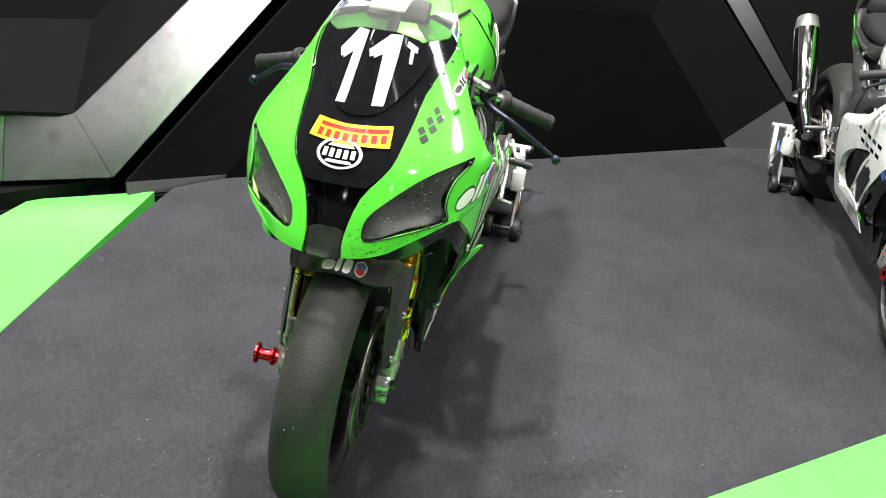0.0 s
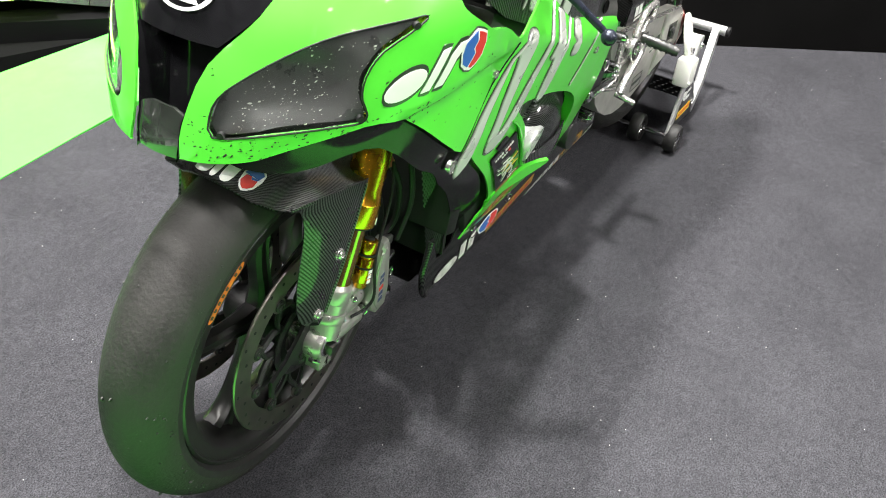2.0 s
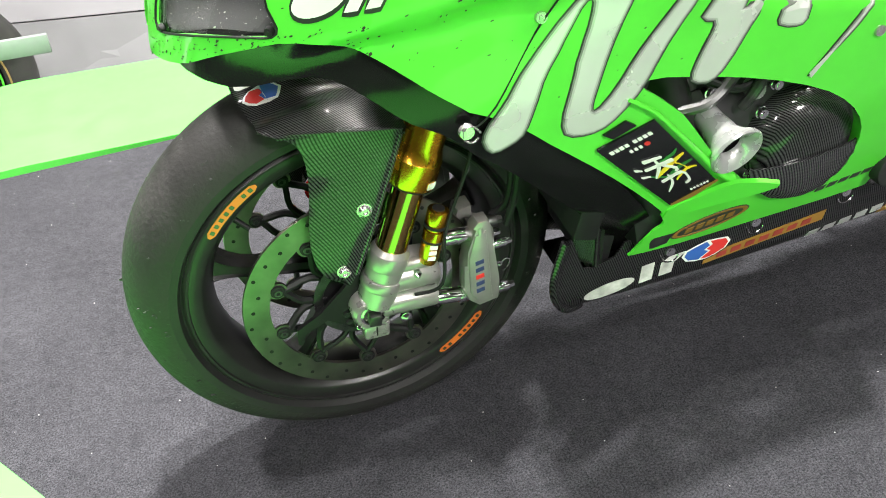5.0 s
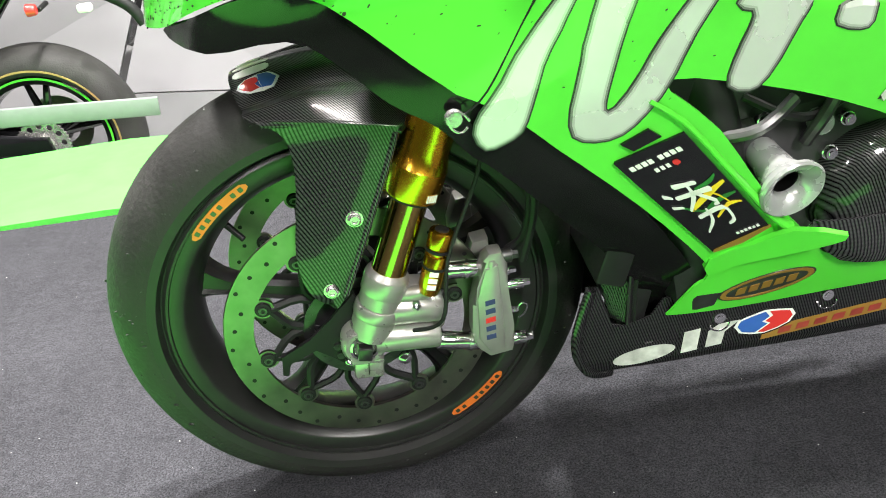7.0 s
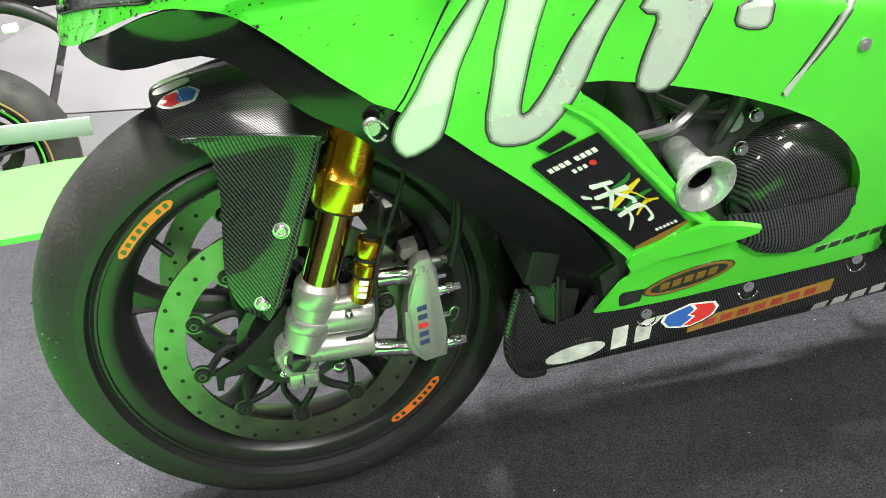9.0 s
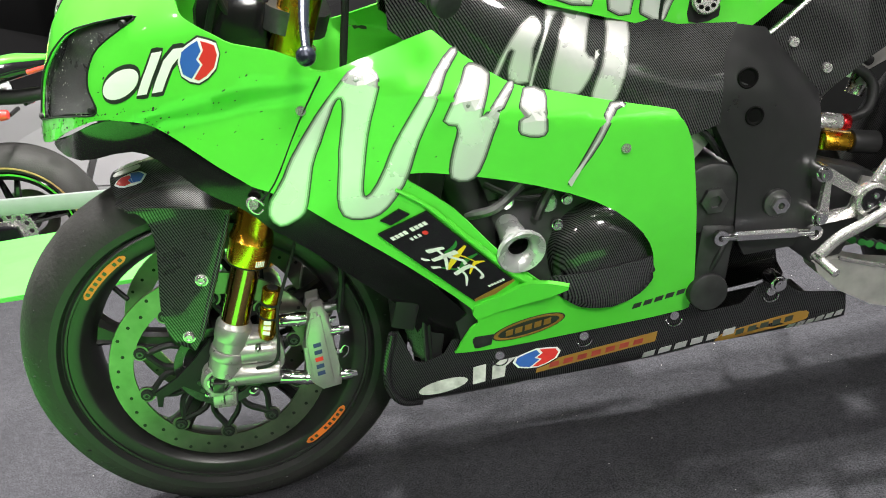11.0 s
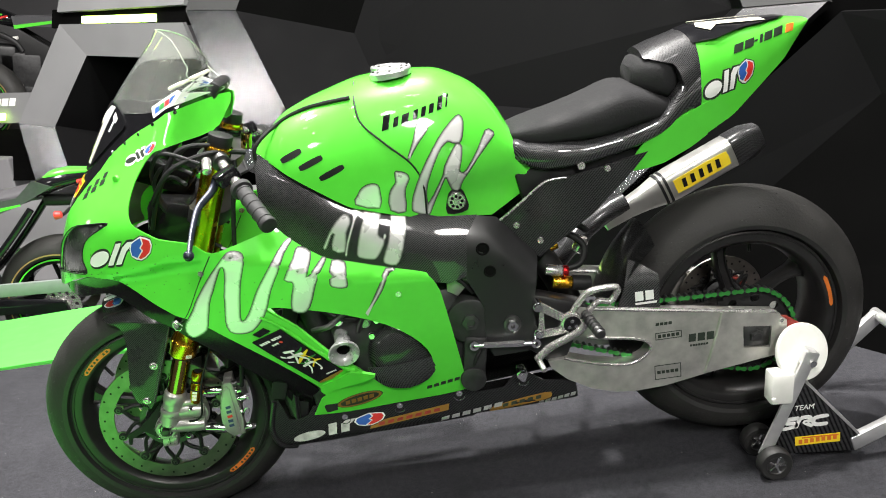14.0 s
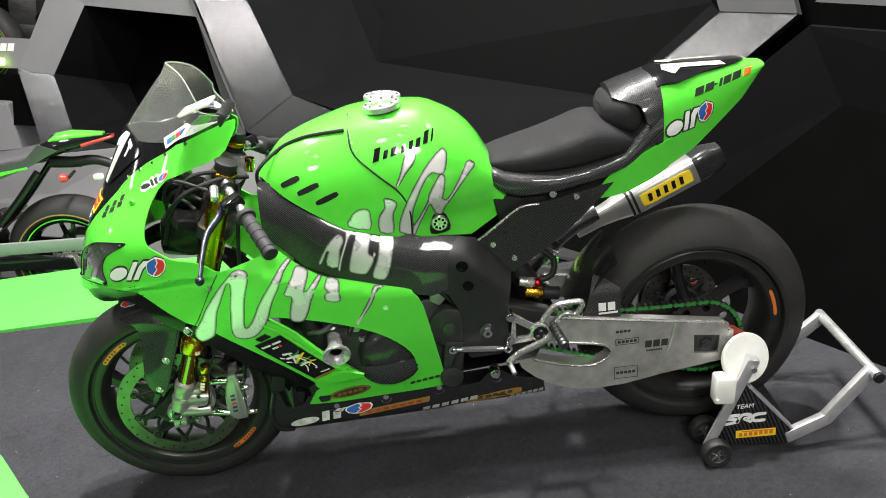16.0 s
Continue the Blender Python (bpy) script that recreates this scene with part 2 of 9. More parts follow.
SCREEN.node_tree.nodes["Principled BSDF"].inputs["Transmission Weight"].default_value = 0.97
CARPET = carpet_material()
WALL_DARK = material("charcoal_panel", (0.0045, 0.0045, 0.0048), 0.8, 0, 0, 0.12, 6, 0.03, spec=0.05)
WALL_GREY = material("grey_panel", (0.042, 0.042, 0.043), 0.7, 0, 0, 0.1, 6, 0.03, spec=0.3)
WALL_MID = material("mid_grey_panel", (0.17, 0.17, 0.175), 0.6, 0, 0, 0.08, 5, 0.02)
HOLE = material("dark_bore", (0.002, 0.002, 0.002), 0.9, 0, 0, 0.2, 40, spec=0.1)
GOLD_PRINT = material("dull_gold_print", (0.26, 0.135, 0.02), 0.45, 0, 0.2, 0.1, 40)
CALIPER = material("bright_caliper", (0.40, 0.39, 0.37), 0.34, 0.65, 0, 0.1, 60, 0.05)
# near-black for boards deep in the cells: their shade is put into the colour
WALL_SHADE = material("shade_black_panel", (0.0022, 0.0022, 0.0022), 0.9, 0, 0, 0.2, 6, spec=0.01)
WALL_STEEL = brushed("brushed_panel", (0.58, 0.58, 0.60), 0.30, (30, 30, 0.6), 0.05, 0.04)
steel_rough = WALL_STEEL.node_tree.nodes["Principled BSDF"].inputs["Roughness"]
WALL_STEEL.node_tree.links.remove(steel_rough.links[0])
steel_rough.default_value = 0.25
WALL_STEEL.node_tree.nodes["Principled BSDF"].inputs["Anisotropic"].default_value = 0.2
grain_way = WALL_STEEL.node_tree.nodes.new("ShaderNodeCombineXYZ")
for k, v in enumerate((0.60, -0.44, 0.67)):
    grain_way.inputs[k].default_value = v
WALL_STEEL.node_tree.links.new(grain_way.outputs[0], WALL_STEEL.node_tree.nodes["Principled BSDF"].inputs["Tangent"])
FLOOR_WHITE = material("white_floor", (0.74, 0.74, 0.75), 0.25, 0, 0, 0.03, 3)
AISLE = material("aisle_carpet", (0.035, 0.035, 0.037), 0.9, 0, 0, 0.3, 90, 0.2, spec=0.2)
PLINTH = material("grey_plinth", (0.17, 0.167, 0.175), 0.5, 0, 0, 0.06, 5, 0.02)
RAIL_GREY = material("grey_rail", (0.16, 0.18, 0.17), 0.5, 0, 0, 0.1, 30)
LED = glowing("green_led", (0.62, 1.0, 0.18), 6.0)
WHITE_LAMP = glowing("white_lamp", (1.0, 0.98, 0.95), 35.0)

# ---------------- mesh helpers ----------------
from mathutils.geometry import delaunay_2d_cdt

def part(name, bm, mat, parent=None, label="", smooth=True, kind=""):
    me = bpy.data.meshes.new(name)
    bmesh.ops.recalc_face_normals(bm, faces=bm.faces)
    bm.to_mesh(me)
    bm.free()
    me.materials.append(mat)
    if smooth:
        me.shade_smooth()
        me.set_sharp_from_angle(angle=radians(38))
    ob = new(name, me)
    if parent:
        ob.parent = parent
    if label or kind:
        tagged(ob, label, kind=kind)
    return ob


def root(name, label, category, group=""):
    return tagged(new(name), label, category, group)


def axes_from(p0, p1):
    d = Vector(p1) - Vector(p0)
    return Matrix.Translation((Vector(p0) + Vector(p1)) / 2) @ d.to_track_quat("Z", "Y").to_matrix().to_4x4(), d.length


def rod(bm, p0, p1, r0, r1=None, seg=16, bevel=0.0):
    m, ln = axes_from(p0, p1)
    r = bmesh.ops.create_cone(bm, cap_ends=True, cap_tris=False, segments=seg, radius1=r0, radius2=r0 if r1 is None else r1, depth=ln, matrix=m)
    if bevel:
        es = [e for e in {e for v in r["verts"] for e in v.link_edges} if sum(len(f.verts) > 4 for f in e.link_faces) == 1]
        bmesh.ops.bevel(bm, geom=es, offset=bevel, segments=2, affect="EDGES", profile=0.5)


def block(bm, center, size, turn=(0, 0, 0), bevel=0.0, m=None):
    mm = pose(*center, *turn) @ Matrix.Diagonal((*size, 1))
    if m:
        mm = m @ mm
    r = bmesh.ops.create_cube(bm, size=1, matrix=mm)
    if bevel:
        bmesh.ops.bevel(bm, geom=list({e for v in r["verts"] for e in v.link_edges}), offset=bevel, segments=2, affect="EDGES", profile=0.5)


def smooth_path(pts, n=6):
    pts = [Vector(p) for p in pts]
    out = []
    for i in range(len(pts) - 1):
        a, b, c, d = pts[max(i - 1, 0)], pts[i], pts[i + 1], pts[min(i + 2, len(pts) - 1)]
        for k in range(n):
            t = k / n
            out.append(0.5 * ((2 * b) + (c - a) * t + (2 * a - 5 * b + 4 * c - d) * t * t + (3 * b - a - 3 * c + d) * t ** 3))
    return out + [pts[-1]]


def tube(bm, pts, r, seg=10, n=6, flat=1.0, ends=None):
    """A bent tube; ends: radii at start and end."""
    path = smooth_path(pts, n) if n > 1 else [Vector(p) for p in pts]
    rings, side = [], None
    for i, p in enumerate(path):
        d = (path[min(i + 1, len(path) - 1)] - path[max(i - 1, 0)]).normalized()
        if side is None:
            side = d.orthogonal().normalized()
        side = (side - d * side.dot(d)).normalized()
        up = d.cross(side)
        rr = r if ends is None else ends[0] + (ends[1] - ends[0]) * i / (len(path) - 1)
        rings.append([bm.verts.new(p + side * (math.cos(2 * math.pi * k / seg) * rr) + up * (math.sin(2 * math.pi * k / seg) * rr * flat)) for k in range(seg)])
    for a, b in zip(rings, rings[1:]):
        for k in range(seg):
            bm.faces.new((a[k], a[(k + 1) % seg], b[(k + 1) % seg], b[k]))
    bm.faces.new(list(reversed(rings[0])))
    bm.faces.new(rings[-1])


def lathe(bm, profile, m, seg=48, closed=False):
    """Turns a profile of (radius, along) round the local Y axis of m."""
    rings = []
    for r, a in profile:
        rings.append([bm.verts.new(m @ Vector((r * math.cos(2 * math.pi * k / seg), a, r * math.sin(2 * math.pi * k / seg)))) for k in range(seg)])
    pairs = list(zip(rings, rings[1:])) + ([(rings[-1], rings[0])] if closed else [])
    for a, b in pairs:
        for k in range(seg):
            bm.faces.new((a[k], a[(k + 1) % seg], b[(k + 1) % seg], b[k]))


def inside(p, loop):
    x, y, odd = p[0], p[1], False
    for (x1, y1), (x2, y2) in zip(loop, loop[1:] + loop[:1]):
        if (y1 > y) != (y2 > y) and x < (x2 - x1) * (y - y1) / (y2 - y1) + x1:
            odd = not odd
    return odd


def rounded(loop, n=4):
    """A closed loop through the given corners, smoothed."""
    pts = [Vector((*p, 0)) for p in loop]
    out = []
    k = len(pts)
    for i in range(k):
        a, b, c, d = pts[i - 1], pts[i], pts[(i + 1) % k], pts[(i + 2) % k]
        for j in range(n):
            t = j / n
            v = 0.5 * ((2 * b) + (c - a) * t + (2 * a - 5 * b + 4 * c - d) * t * t + (3 * b - a - 3 * c + d) * t ** 3)
            out.append((v.x, v.y))
    return out


def dense(loop, step):
    out = []
    for (x1, y1), (x2, y2) in zip(loop, loop[1:] + loop[:1]):
        k = max(1, int(math.hypot(x2 - x1, y2 - y1) / step))
        out += [(x1 + (x2 - x1) * j / k, y1 + (y2 - y1) * j / k) for j in range(k)]
    return out


def sheet(bm, loop, to3d, step=0.02, thick=0.003, holes=(), ribs=()):
    """A shell cut to a loop in a surface's own two coordinates, laid on that surface, with real thickness."""
    loop = dense(list(loop), step)
    holes = [dense(list(h), step) for h in holes]
    verts, edges = [], []
    for lp in [loop, *holes]:
        k0 = len(verts)
        verts += [Vector(p) for p in lp]
        edges += [(k0 + i, k0 + (i + 1) % len(lp)) for i in range(len(lp))]
    for rib in ribs:
        k0 = len(verts)
        verts += [Vector(p) for p in rib]
        edges += [(k0 + i, k0 + i + 1) for i in range(len(rib) - 1)]
    xs, ys = [p[0] for p in loop], [p[1] for p in loop]
    nx, ny = int((max(xs) - min(xs)) / step), int((max(ys) - min(ys)) / step)
    for i in range(nx + 1):
        for j in range(ny + 1):
            p = (min(xs) + step * (i + 0.5 * (j % 2) * 0.9 + 0.05), min(ys) + step * (j + 0.5))
            if inside(p, loop) and not any(inside(p, h) for h in holes):
                if min((p[0] - q[0]) ** 2 + (p[1] - q[1]) ** 2 for lp in [loop, *holes, *ribs] for q in lp) > (0.45 * step) ** 2:
                    verts.append(Vector(p))
    vs, _, fs, *_ = delaunay_2d_cdt(verts, edges, [], 0, 1e-6)
    keep = []
    for f in fs:
        c = (sum(vs[i][0] for i in f) / 3, sum(vs[i][1] for i in f) / 3)
        if inside(c, loop) and not any(inside(c, h) for h in holes):
            keep.append(f)
    used = sorted({i for f in keep for i in f})
    outer = {i: Vector(to3d(vs[i][0], vs[i][1])) for i in used}
    nor = {i: Vector() for i in used}
    for f in keep:
        a, b, c = (outer[i] for i in f)
        n = (b - a).cross(c - a)
        for i in f:
            nor[i] += n
    top = {i: bm.verts.new(outer[i]) for i in used}
    for f in keep:
        bm.faces.new([top[i] for i in f])
    if thick:
        mid = Vector(to3d(*[sum(v) / len(loop) for v in zip(*loop)]))
        low = {i: bm.verts.new(outer[i] - nor[i].normalized() * thick) for i in used}
        count = {}
        for f in keep:
            bm.faces.new([low[i] for i in reversed(f)])
            for a, b in ((f[0], f[1]), (f[1], f[2]), (f[2], f[0])):
                count[(a, b)] = count.get((a, b), 0) + 1
        for a, b in list(count):
            if (b, a) not in count:
                bm.faces.new((top[b], top[a], low[a], low[b]))


def slab(bm, loop, m, thick, bevel=0.0):
    """A flat plate: a loop in the local XZ plane of m, thick along local Y."""
    a = [bm.verts.new(m @ Vector((x, -thick / 2, z))) for x, z in loop]
    b = [bm.verts.new(m @ Vector((x, thick / 2, z))) for x, z in loop]
    fa, fb = bm.faces.new(a), bm.faces.new(list(reversed(b)))
    k = len(a)
    for i in range(k):
        bm.faces.new((a[(i + 1) % k], a[i], b[i], b[(i + 1) % k]))
    if bevel:
        es = list(fa.edges) + list(fb.edges)
        bmesh.ops.bevel(bm, geom=es, offset=bevel, segments=2, affect="EDGES", profile=0.5)


def grow_loop(loop, d):
    """The loop widened by d."""
    area = sum(a[0] * b[1] - b[0] * a[1] for a, b in zip(loop, loop[1:] + loop[:1]))
    sg = 1 if area > 0 else -1
    out = []
    for k, p in enumerate(loop):
        a, b = Vector(loop[k - 1]), Vector(loop[(k + 1) % len(loop)])
        t = (b - a).normalized()
        out.append((p[0] + sg * t.y * d, p[1] - sg * t.x * d))
    return out


def plane_y(y):
    return Matrix.Translation((0, y, 0))


def table(x, xs, ys):
    return float(np.interp(x, xs, ys))


def decal(name, loop, to3d, mat, parent, label="", step=0.012, thick=0.0007):
    bm = bmesh.new()
    sheet(bm, loop, to3d, step, thick)
    return part(name, bm, mat, parent, label, False)


# ---------------- floor and stage ----------------
bm = bmesh.new()
# stage: dark carpet, its near edge runs aslant, the far edge along the lime strip
slab(bm, [(-1.48, 1.10), (-0.55, 0.017), (0.65, -1.39), (2.2, -3.2), (6.5, -3.2), (6.5, 1.0), (1.26, 1.14), (0.2, 1.10)], Matrix.Translation((0, 0, -0.06)) @ Matrix(((1, 0, 0, 0), (0, 0, 1, 0), (0, 1, 0, 0), (0, 0, 0, 1))), 0.12)
tagged(part("floor", bm, CARPET, None, "", False), "dark grey needle-felt carpet with lint specks on the stage", "floor", kind="structure")

FLAT = Matrix(((1, 0, 0, 0), (0, 0, 1, 0), (0, 1, 0, 0), (0, 0, 0, 1)))
bm = bmesh.new()
slab(bm, [(-3.2, 1.03), (-0.7, 1.135), (0.2, 1.085), (1.233, 1.185), (0.983, 1.545), (-0.10, 1.60), (-0.75, 1.69), (-3.2, 1.52)], Matrix.Translation((0, 0, -0.047)) @ FLAT, 0.10)
tagged(part("trim_back", bm, MAT_GREEN, None, "", False), "bright lime green vinyl strip edging the stage", "floor strip", kind="structure")
bm = bmesh.new()
slab(bm, [(-0.549, 0.017), (0.226, -0.893), (0.647, -1.387), (2.2, -3.2), (1.55, -3.2), (0.20, -1.76), (-0.98, -0.35), (-2.2, 1.07), (-1.5, 1.09), (-0.703, 0.215)], Matrix.Translation((0, 0, -0.047)) @ FLAT, 0.10)
tagged(part("trim_front", bm, MAT_GREEN, None, "", False), "bright lime green vinyl floor in front of the carpet", "floor strip", kind="structure")
bm = bmesh.new()
slab(bm, [(-14, -14), (14, -14), (14, 14), (-14, 14)], Matrix.Translation((0, 0, -0.40)) @ FLAT, 0.1)
tagged(part("ground", bm, FLOOR_WHITE, None, "", False), "glossy white hall floor around the stage", "floor", kind="structure")
bm = bmesh.new()
slab(bm, [(-14, -14), (14, -14), (14, -0.6), (-0.4, -0.6), (-2.6, 0.9), (-14, 0.9)], Matrix.Translation((0, 0, -0.346)) @ FLAT, 0.02)
tagged(part("aisle_floor", bm, AISLE, None, "", False), "dark grey carpet of the visitors' aisle", "floor", kind="structure")

# ---------------- honeycomb wall ----------------
U1, N1 = Vector((0.574, -0.819, 0)), Vector((0.819, 0.574, 0))
LEAN = 0.36
PB = N1 * 1.671 + U1 * -0.75
PC = N1 * 0.33 + U1 * -4.4
U2 = (PC - PB).normalized()
N2 = Vector((-U2.y, U2.x, 0)) if U2.x > 0 else Vector((U2.y, -U2.x, 0))
N2 = N2 if N2.y > 0 else -N2


def wall_a(s, z, d=0.0):
    return U1 * s + N1 * (1.671 + LEAN * z + d) + Vector((0, 0, z - 0.25 * d))


def wall_b(s, z, d=0.0):
    return PB + U2 * s + N2 * (LEAN * z + d) + Vector((0, 0, z - 0.25 * d))


def panel(name, mat, corners, label, thick=0.03, behind=None):
    """A flat board through its corners, thickened away from the hall."""
    bm = bmesh.new()
    front = [Vector(c) for c in corners]
    n = Vector()
    for i in range(1, len(front) - 1):
        n += (front[i] - front[0]).cross(front[i + 1] - front[0])
    n.normalize()
    if n.dot(behind or Vector((0.8, 0.6, 0))) < 0:
        n = -n
    a = [bm.verts.new(p) for p in front]
    b = [bm.verts.new(p + n * thick) for p in front]
    bm.faces.new(a)
    bm.faces.new(list(reversed(b)))
    for i in range(len(a)):
        bm.faces.new((a[(i + 1) % len(a)], a[i], b[i], b[(i + 1) % len(a)]))
    return tagged(part(name, bm, mat, None, "", False), label, "wall panel", kind="structure")


A, B = wall_a, wall_b
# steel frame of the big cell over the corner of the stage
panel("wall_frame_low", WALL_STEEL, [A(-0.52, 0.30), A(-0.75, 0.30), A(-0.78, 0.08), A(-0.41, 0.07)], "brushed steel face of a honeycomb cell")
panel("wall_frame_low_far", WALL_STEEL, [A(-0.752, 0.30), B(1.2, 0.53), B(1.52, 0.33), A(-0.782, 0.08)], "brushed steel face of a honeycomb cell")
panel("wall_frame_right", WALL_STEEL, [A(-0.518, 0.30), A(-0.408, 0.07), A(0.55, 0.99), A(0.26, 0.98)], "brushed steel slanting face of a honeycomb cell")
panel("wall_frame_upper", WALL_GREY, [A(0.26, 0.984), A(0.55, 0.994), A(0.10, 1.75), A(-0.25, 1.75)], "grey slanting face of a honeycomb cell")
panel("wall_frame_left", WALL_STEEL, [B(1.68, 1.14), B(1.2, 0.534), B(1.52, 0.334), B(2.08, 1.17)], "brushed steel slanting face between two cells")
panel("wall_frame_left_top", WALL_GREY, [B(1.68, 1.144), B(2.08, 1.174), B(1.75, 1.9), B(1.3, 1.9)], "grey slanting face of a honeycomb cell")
# inside of the big cell
CI = [A(-0.52, 0.30), A(0.26, 0.98), A(-0.25, 1.75), B(1.3, 1.9), B(1.68, 1.14), B(1.2, 0.53)]
CB = [A(-0.42, 0.62, 0.3), A(0.0, 1.02, 0.3), A(-0.35, 1.6, 0.3), B(0.9, 1.7, 0.35), B(1.15, 1.03, 0.35), B(0.93, 0.70, 0.35)]
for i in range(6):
    # side d is blacker than its neighbours, shade painted into the board
    panel("wall_cell_side_" + "abcdef"[i], [WALL_DARK, WALL_DARK, WALL_DARK, WALL_SHADE, WALL_DARK, WALL_DARK][i], [CI[i], CI[(i + 1) % 6], CB[(i + 1) % 6], CB[i]], "matt charcoal board lining a honeycomb cell", 0.02)
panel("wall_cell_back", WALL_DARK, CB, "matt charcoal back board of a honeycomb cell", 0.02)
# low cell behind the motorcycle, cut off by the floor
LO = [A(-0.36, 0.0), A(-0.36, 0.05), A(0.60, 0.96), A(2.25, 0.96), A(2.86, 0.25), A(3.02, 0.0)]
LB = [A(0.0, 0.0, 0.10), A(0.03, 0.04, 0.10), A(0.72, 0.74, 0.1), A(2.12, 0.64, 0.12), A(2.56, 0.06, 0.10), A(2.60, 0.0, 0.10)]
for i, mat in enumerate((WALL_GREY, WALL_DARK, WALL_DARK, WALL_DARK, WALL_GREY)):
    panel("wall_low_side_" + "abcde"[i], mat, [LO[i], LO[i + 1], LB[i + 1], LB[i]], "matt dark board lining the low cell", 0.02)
panel("wall_low_back", WALL_SHADE, LB, "black back board of the low cell", 0.02)
panel("wall_frame_far_right", WALL_STEEL, [A(2.27, 0.96), A(2.42, 0.96), A(3.0, 0.22), A(2.88, 0.25)], "narrow brushed steel edge of a honeycomb cell")
panel("wall_right_low", WALL_DARK, [A(2.43, 0.97), A(3.01, 0.22), A(3.2, 0.0), A(5.6, 0.0), A(5.6, 0.97)], "matt charcoal board", 0.03)
panel("wall_right_upper", WALL_GREY, [A(0.60, 1.03), A(2.6, 1.03), A(2.6, 1.16), A(0.68, 1.16)], "grey lower face of an upper cell", 0.03)
panel("wall_right_upper_back", WALL_DARK, [A(0.68, 1.162, 0.02), A(5.6, 1.162, 0.02), A(5.6, 2.9, 0.02), A(-0.1, 2.9, 0.02)], "matt charcoal board high on the wall", 0.03)
# near-black sheets behind all the boards, painted as dark as the shaded recess
panel("wall_recess_right", WALL_SHADE, [A(-0.9, -0.1, 0.5), A(5.6, -0.1, 0.5), A(5.6, 3.0, 0.5), A(-0.9, 3.0, 0.5)], "black backing behind the cells", 0.03)
panel("wall_recess_left", WALL_SHADE, [B(-0.2, -0.1, 0.55), B(2.2, -0.1, 0.55), B(2.2, 3.0, 0.55), B(-0.2, 3.0, 0.55)], "black backing behind the cells", 0.03)
# second cell, farther along
DO = [B(1.54, 0.34), B(2.10, 1.11), B(3.27, 1.18), B(3.68, 0.59), B(3.40, 0.14), B(2.4, 0.02)]
DI = [B(1.74, 0.44, 0.04), B(2.00, 0.915, 0.04), B(3.03, 0.985, 0.04), B(3.34, 0.565, 0.04), B(3.11, 0.22, 0.04), B(2.3, 0.14, 0.04)]
DD = [B(2.05, 0.50, 0.5), B(2.45, 0.97, 0.5), B(2.95, 0.99, 0.5), B(3.20, 0.50, 0.5), B(3.05, 0.32, 0.5), B(2.5, 0.28, 0.5)]
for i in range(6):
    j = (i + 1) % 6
    # light painted in: each bevel's grey is picked by the way it faces
    panel("wall_second_face_" + "abcdef"[i], [WALL_GREY, WALL_MID, WALL_MID, WALL_STEEL, WALL_STEEL, WALL_GREY][i], [DO[i], DO[j], DI[j], DI[i]], "bevelled face of the second cell, painted paler or darker by its facing", 0.02)
    # the lining under the top bevel is painted near-black as shade
    panel("wall_second_side_" + "abcdef"[i], WALL_DARK if i != 1 else WALL_SHADE, [DI[i], DI[j], DD[j], DD[i]], "charcoal lining of the second cell", 0.02)
panel("wall_second_back", WALL_SHADE, DD, "back of the second cell, its shade painted as black", 0.02)
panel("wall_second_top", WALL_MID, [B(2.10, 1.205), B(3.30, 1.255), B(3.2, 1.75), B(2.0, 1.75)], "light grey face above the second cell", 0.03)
# a black board plays the shadow between cell and upper face
panel("wall_second_gap", WALL_SHADE, [B(2.06, 1.10, 0.03), B(3.4, 1.17, 0.03), B(3.4, 1.28, 0.03), B(2.06, 1.23, 0.03)], "black board standing in for the shadow in the gap above the second cell", 0.02)


def led_bar(corners):
    ob = panel("led_strip", LED, corners, "glowing lime green LED strip", 0.02)
    ob["category"] = "light strip"
    return ob


led_bar([B(2.35, 1.135), B(3.04, 1.172), B(3.04, 1.212), B(2.35, 1.175)])
led_bar([B(3.87, 0.615), B(4.7, 0.60), B(4.7, 0.645), B(3.87, 0.66)])
panel("wall_third_face", WALL_MID, [B(3.72, 0.60, 0.04), B(3.60, 0.785, 0.04), B(4.8, 0.81, 0.04), B(4.8, 0.58, 0.04)], "mid grey face beside the second cell", 0.03)
# flat near-black board, painted as the shade of a recess
panel("wall_third_low", WALL_SHADE, [B(3.70, 0.56, 0.06), B(4.8, 0.54, 0.06), B(4.8, 0.20, 0.06), B(3.5, 0.24, 0.06)], "black board standing in for the shaded recess beside the second cell", 0.03)
for k in range(4):
    panel("wall_print", WHITE, [B(3.80 + 0.09 * k, 0.705, 0.036), B(3.87 + 0.09 * k, 0.706, 0.036), B(3.86 + 0.09 * k, 0.755, 0.036), B(3.79 + 0.09 * k, 0.754, 0.036)], "white printed block on the wall face", 0.003)
led_bar([B(0.11, 0.12, -0.05), B(1.1, 0.14, -0.05), B(1.1, 0.20, -0.05), B(0.11, 0.18, -0.05)])
panel("wall_plinth_left", WALL_DARK, [A(-0.42, -0.2, 0.06), A(-0.42, 0.06, 0.06), A(-0.80, 0.07, 0.06), B(1.5, 0.1, 0.1), B(1.5, -0.2, 0.1), A(-0.8, -0.2, 0.06)], "dark plinth under the steel frame", 0.03)
bm = bmesh.new()
slab(bm, [(1.26, 1.142), (1.40, 0.93), (1.75, 1.3), (0.4, 2.35), (-0.5, 2.6), (-0.2, 1.73), (0.6, 1.704), (0.985, 1.549)], Matrix.Translation((0, 0, -0.07)) @ FLAT, 0.11)
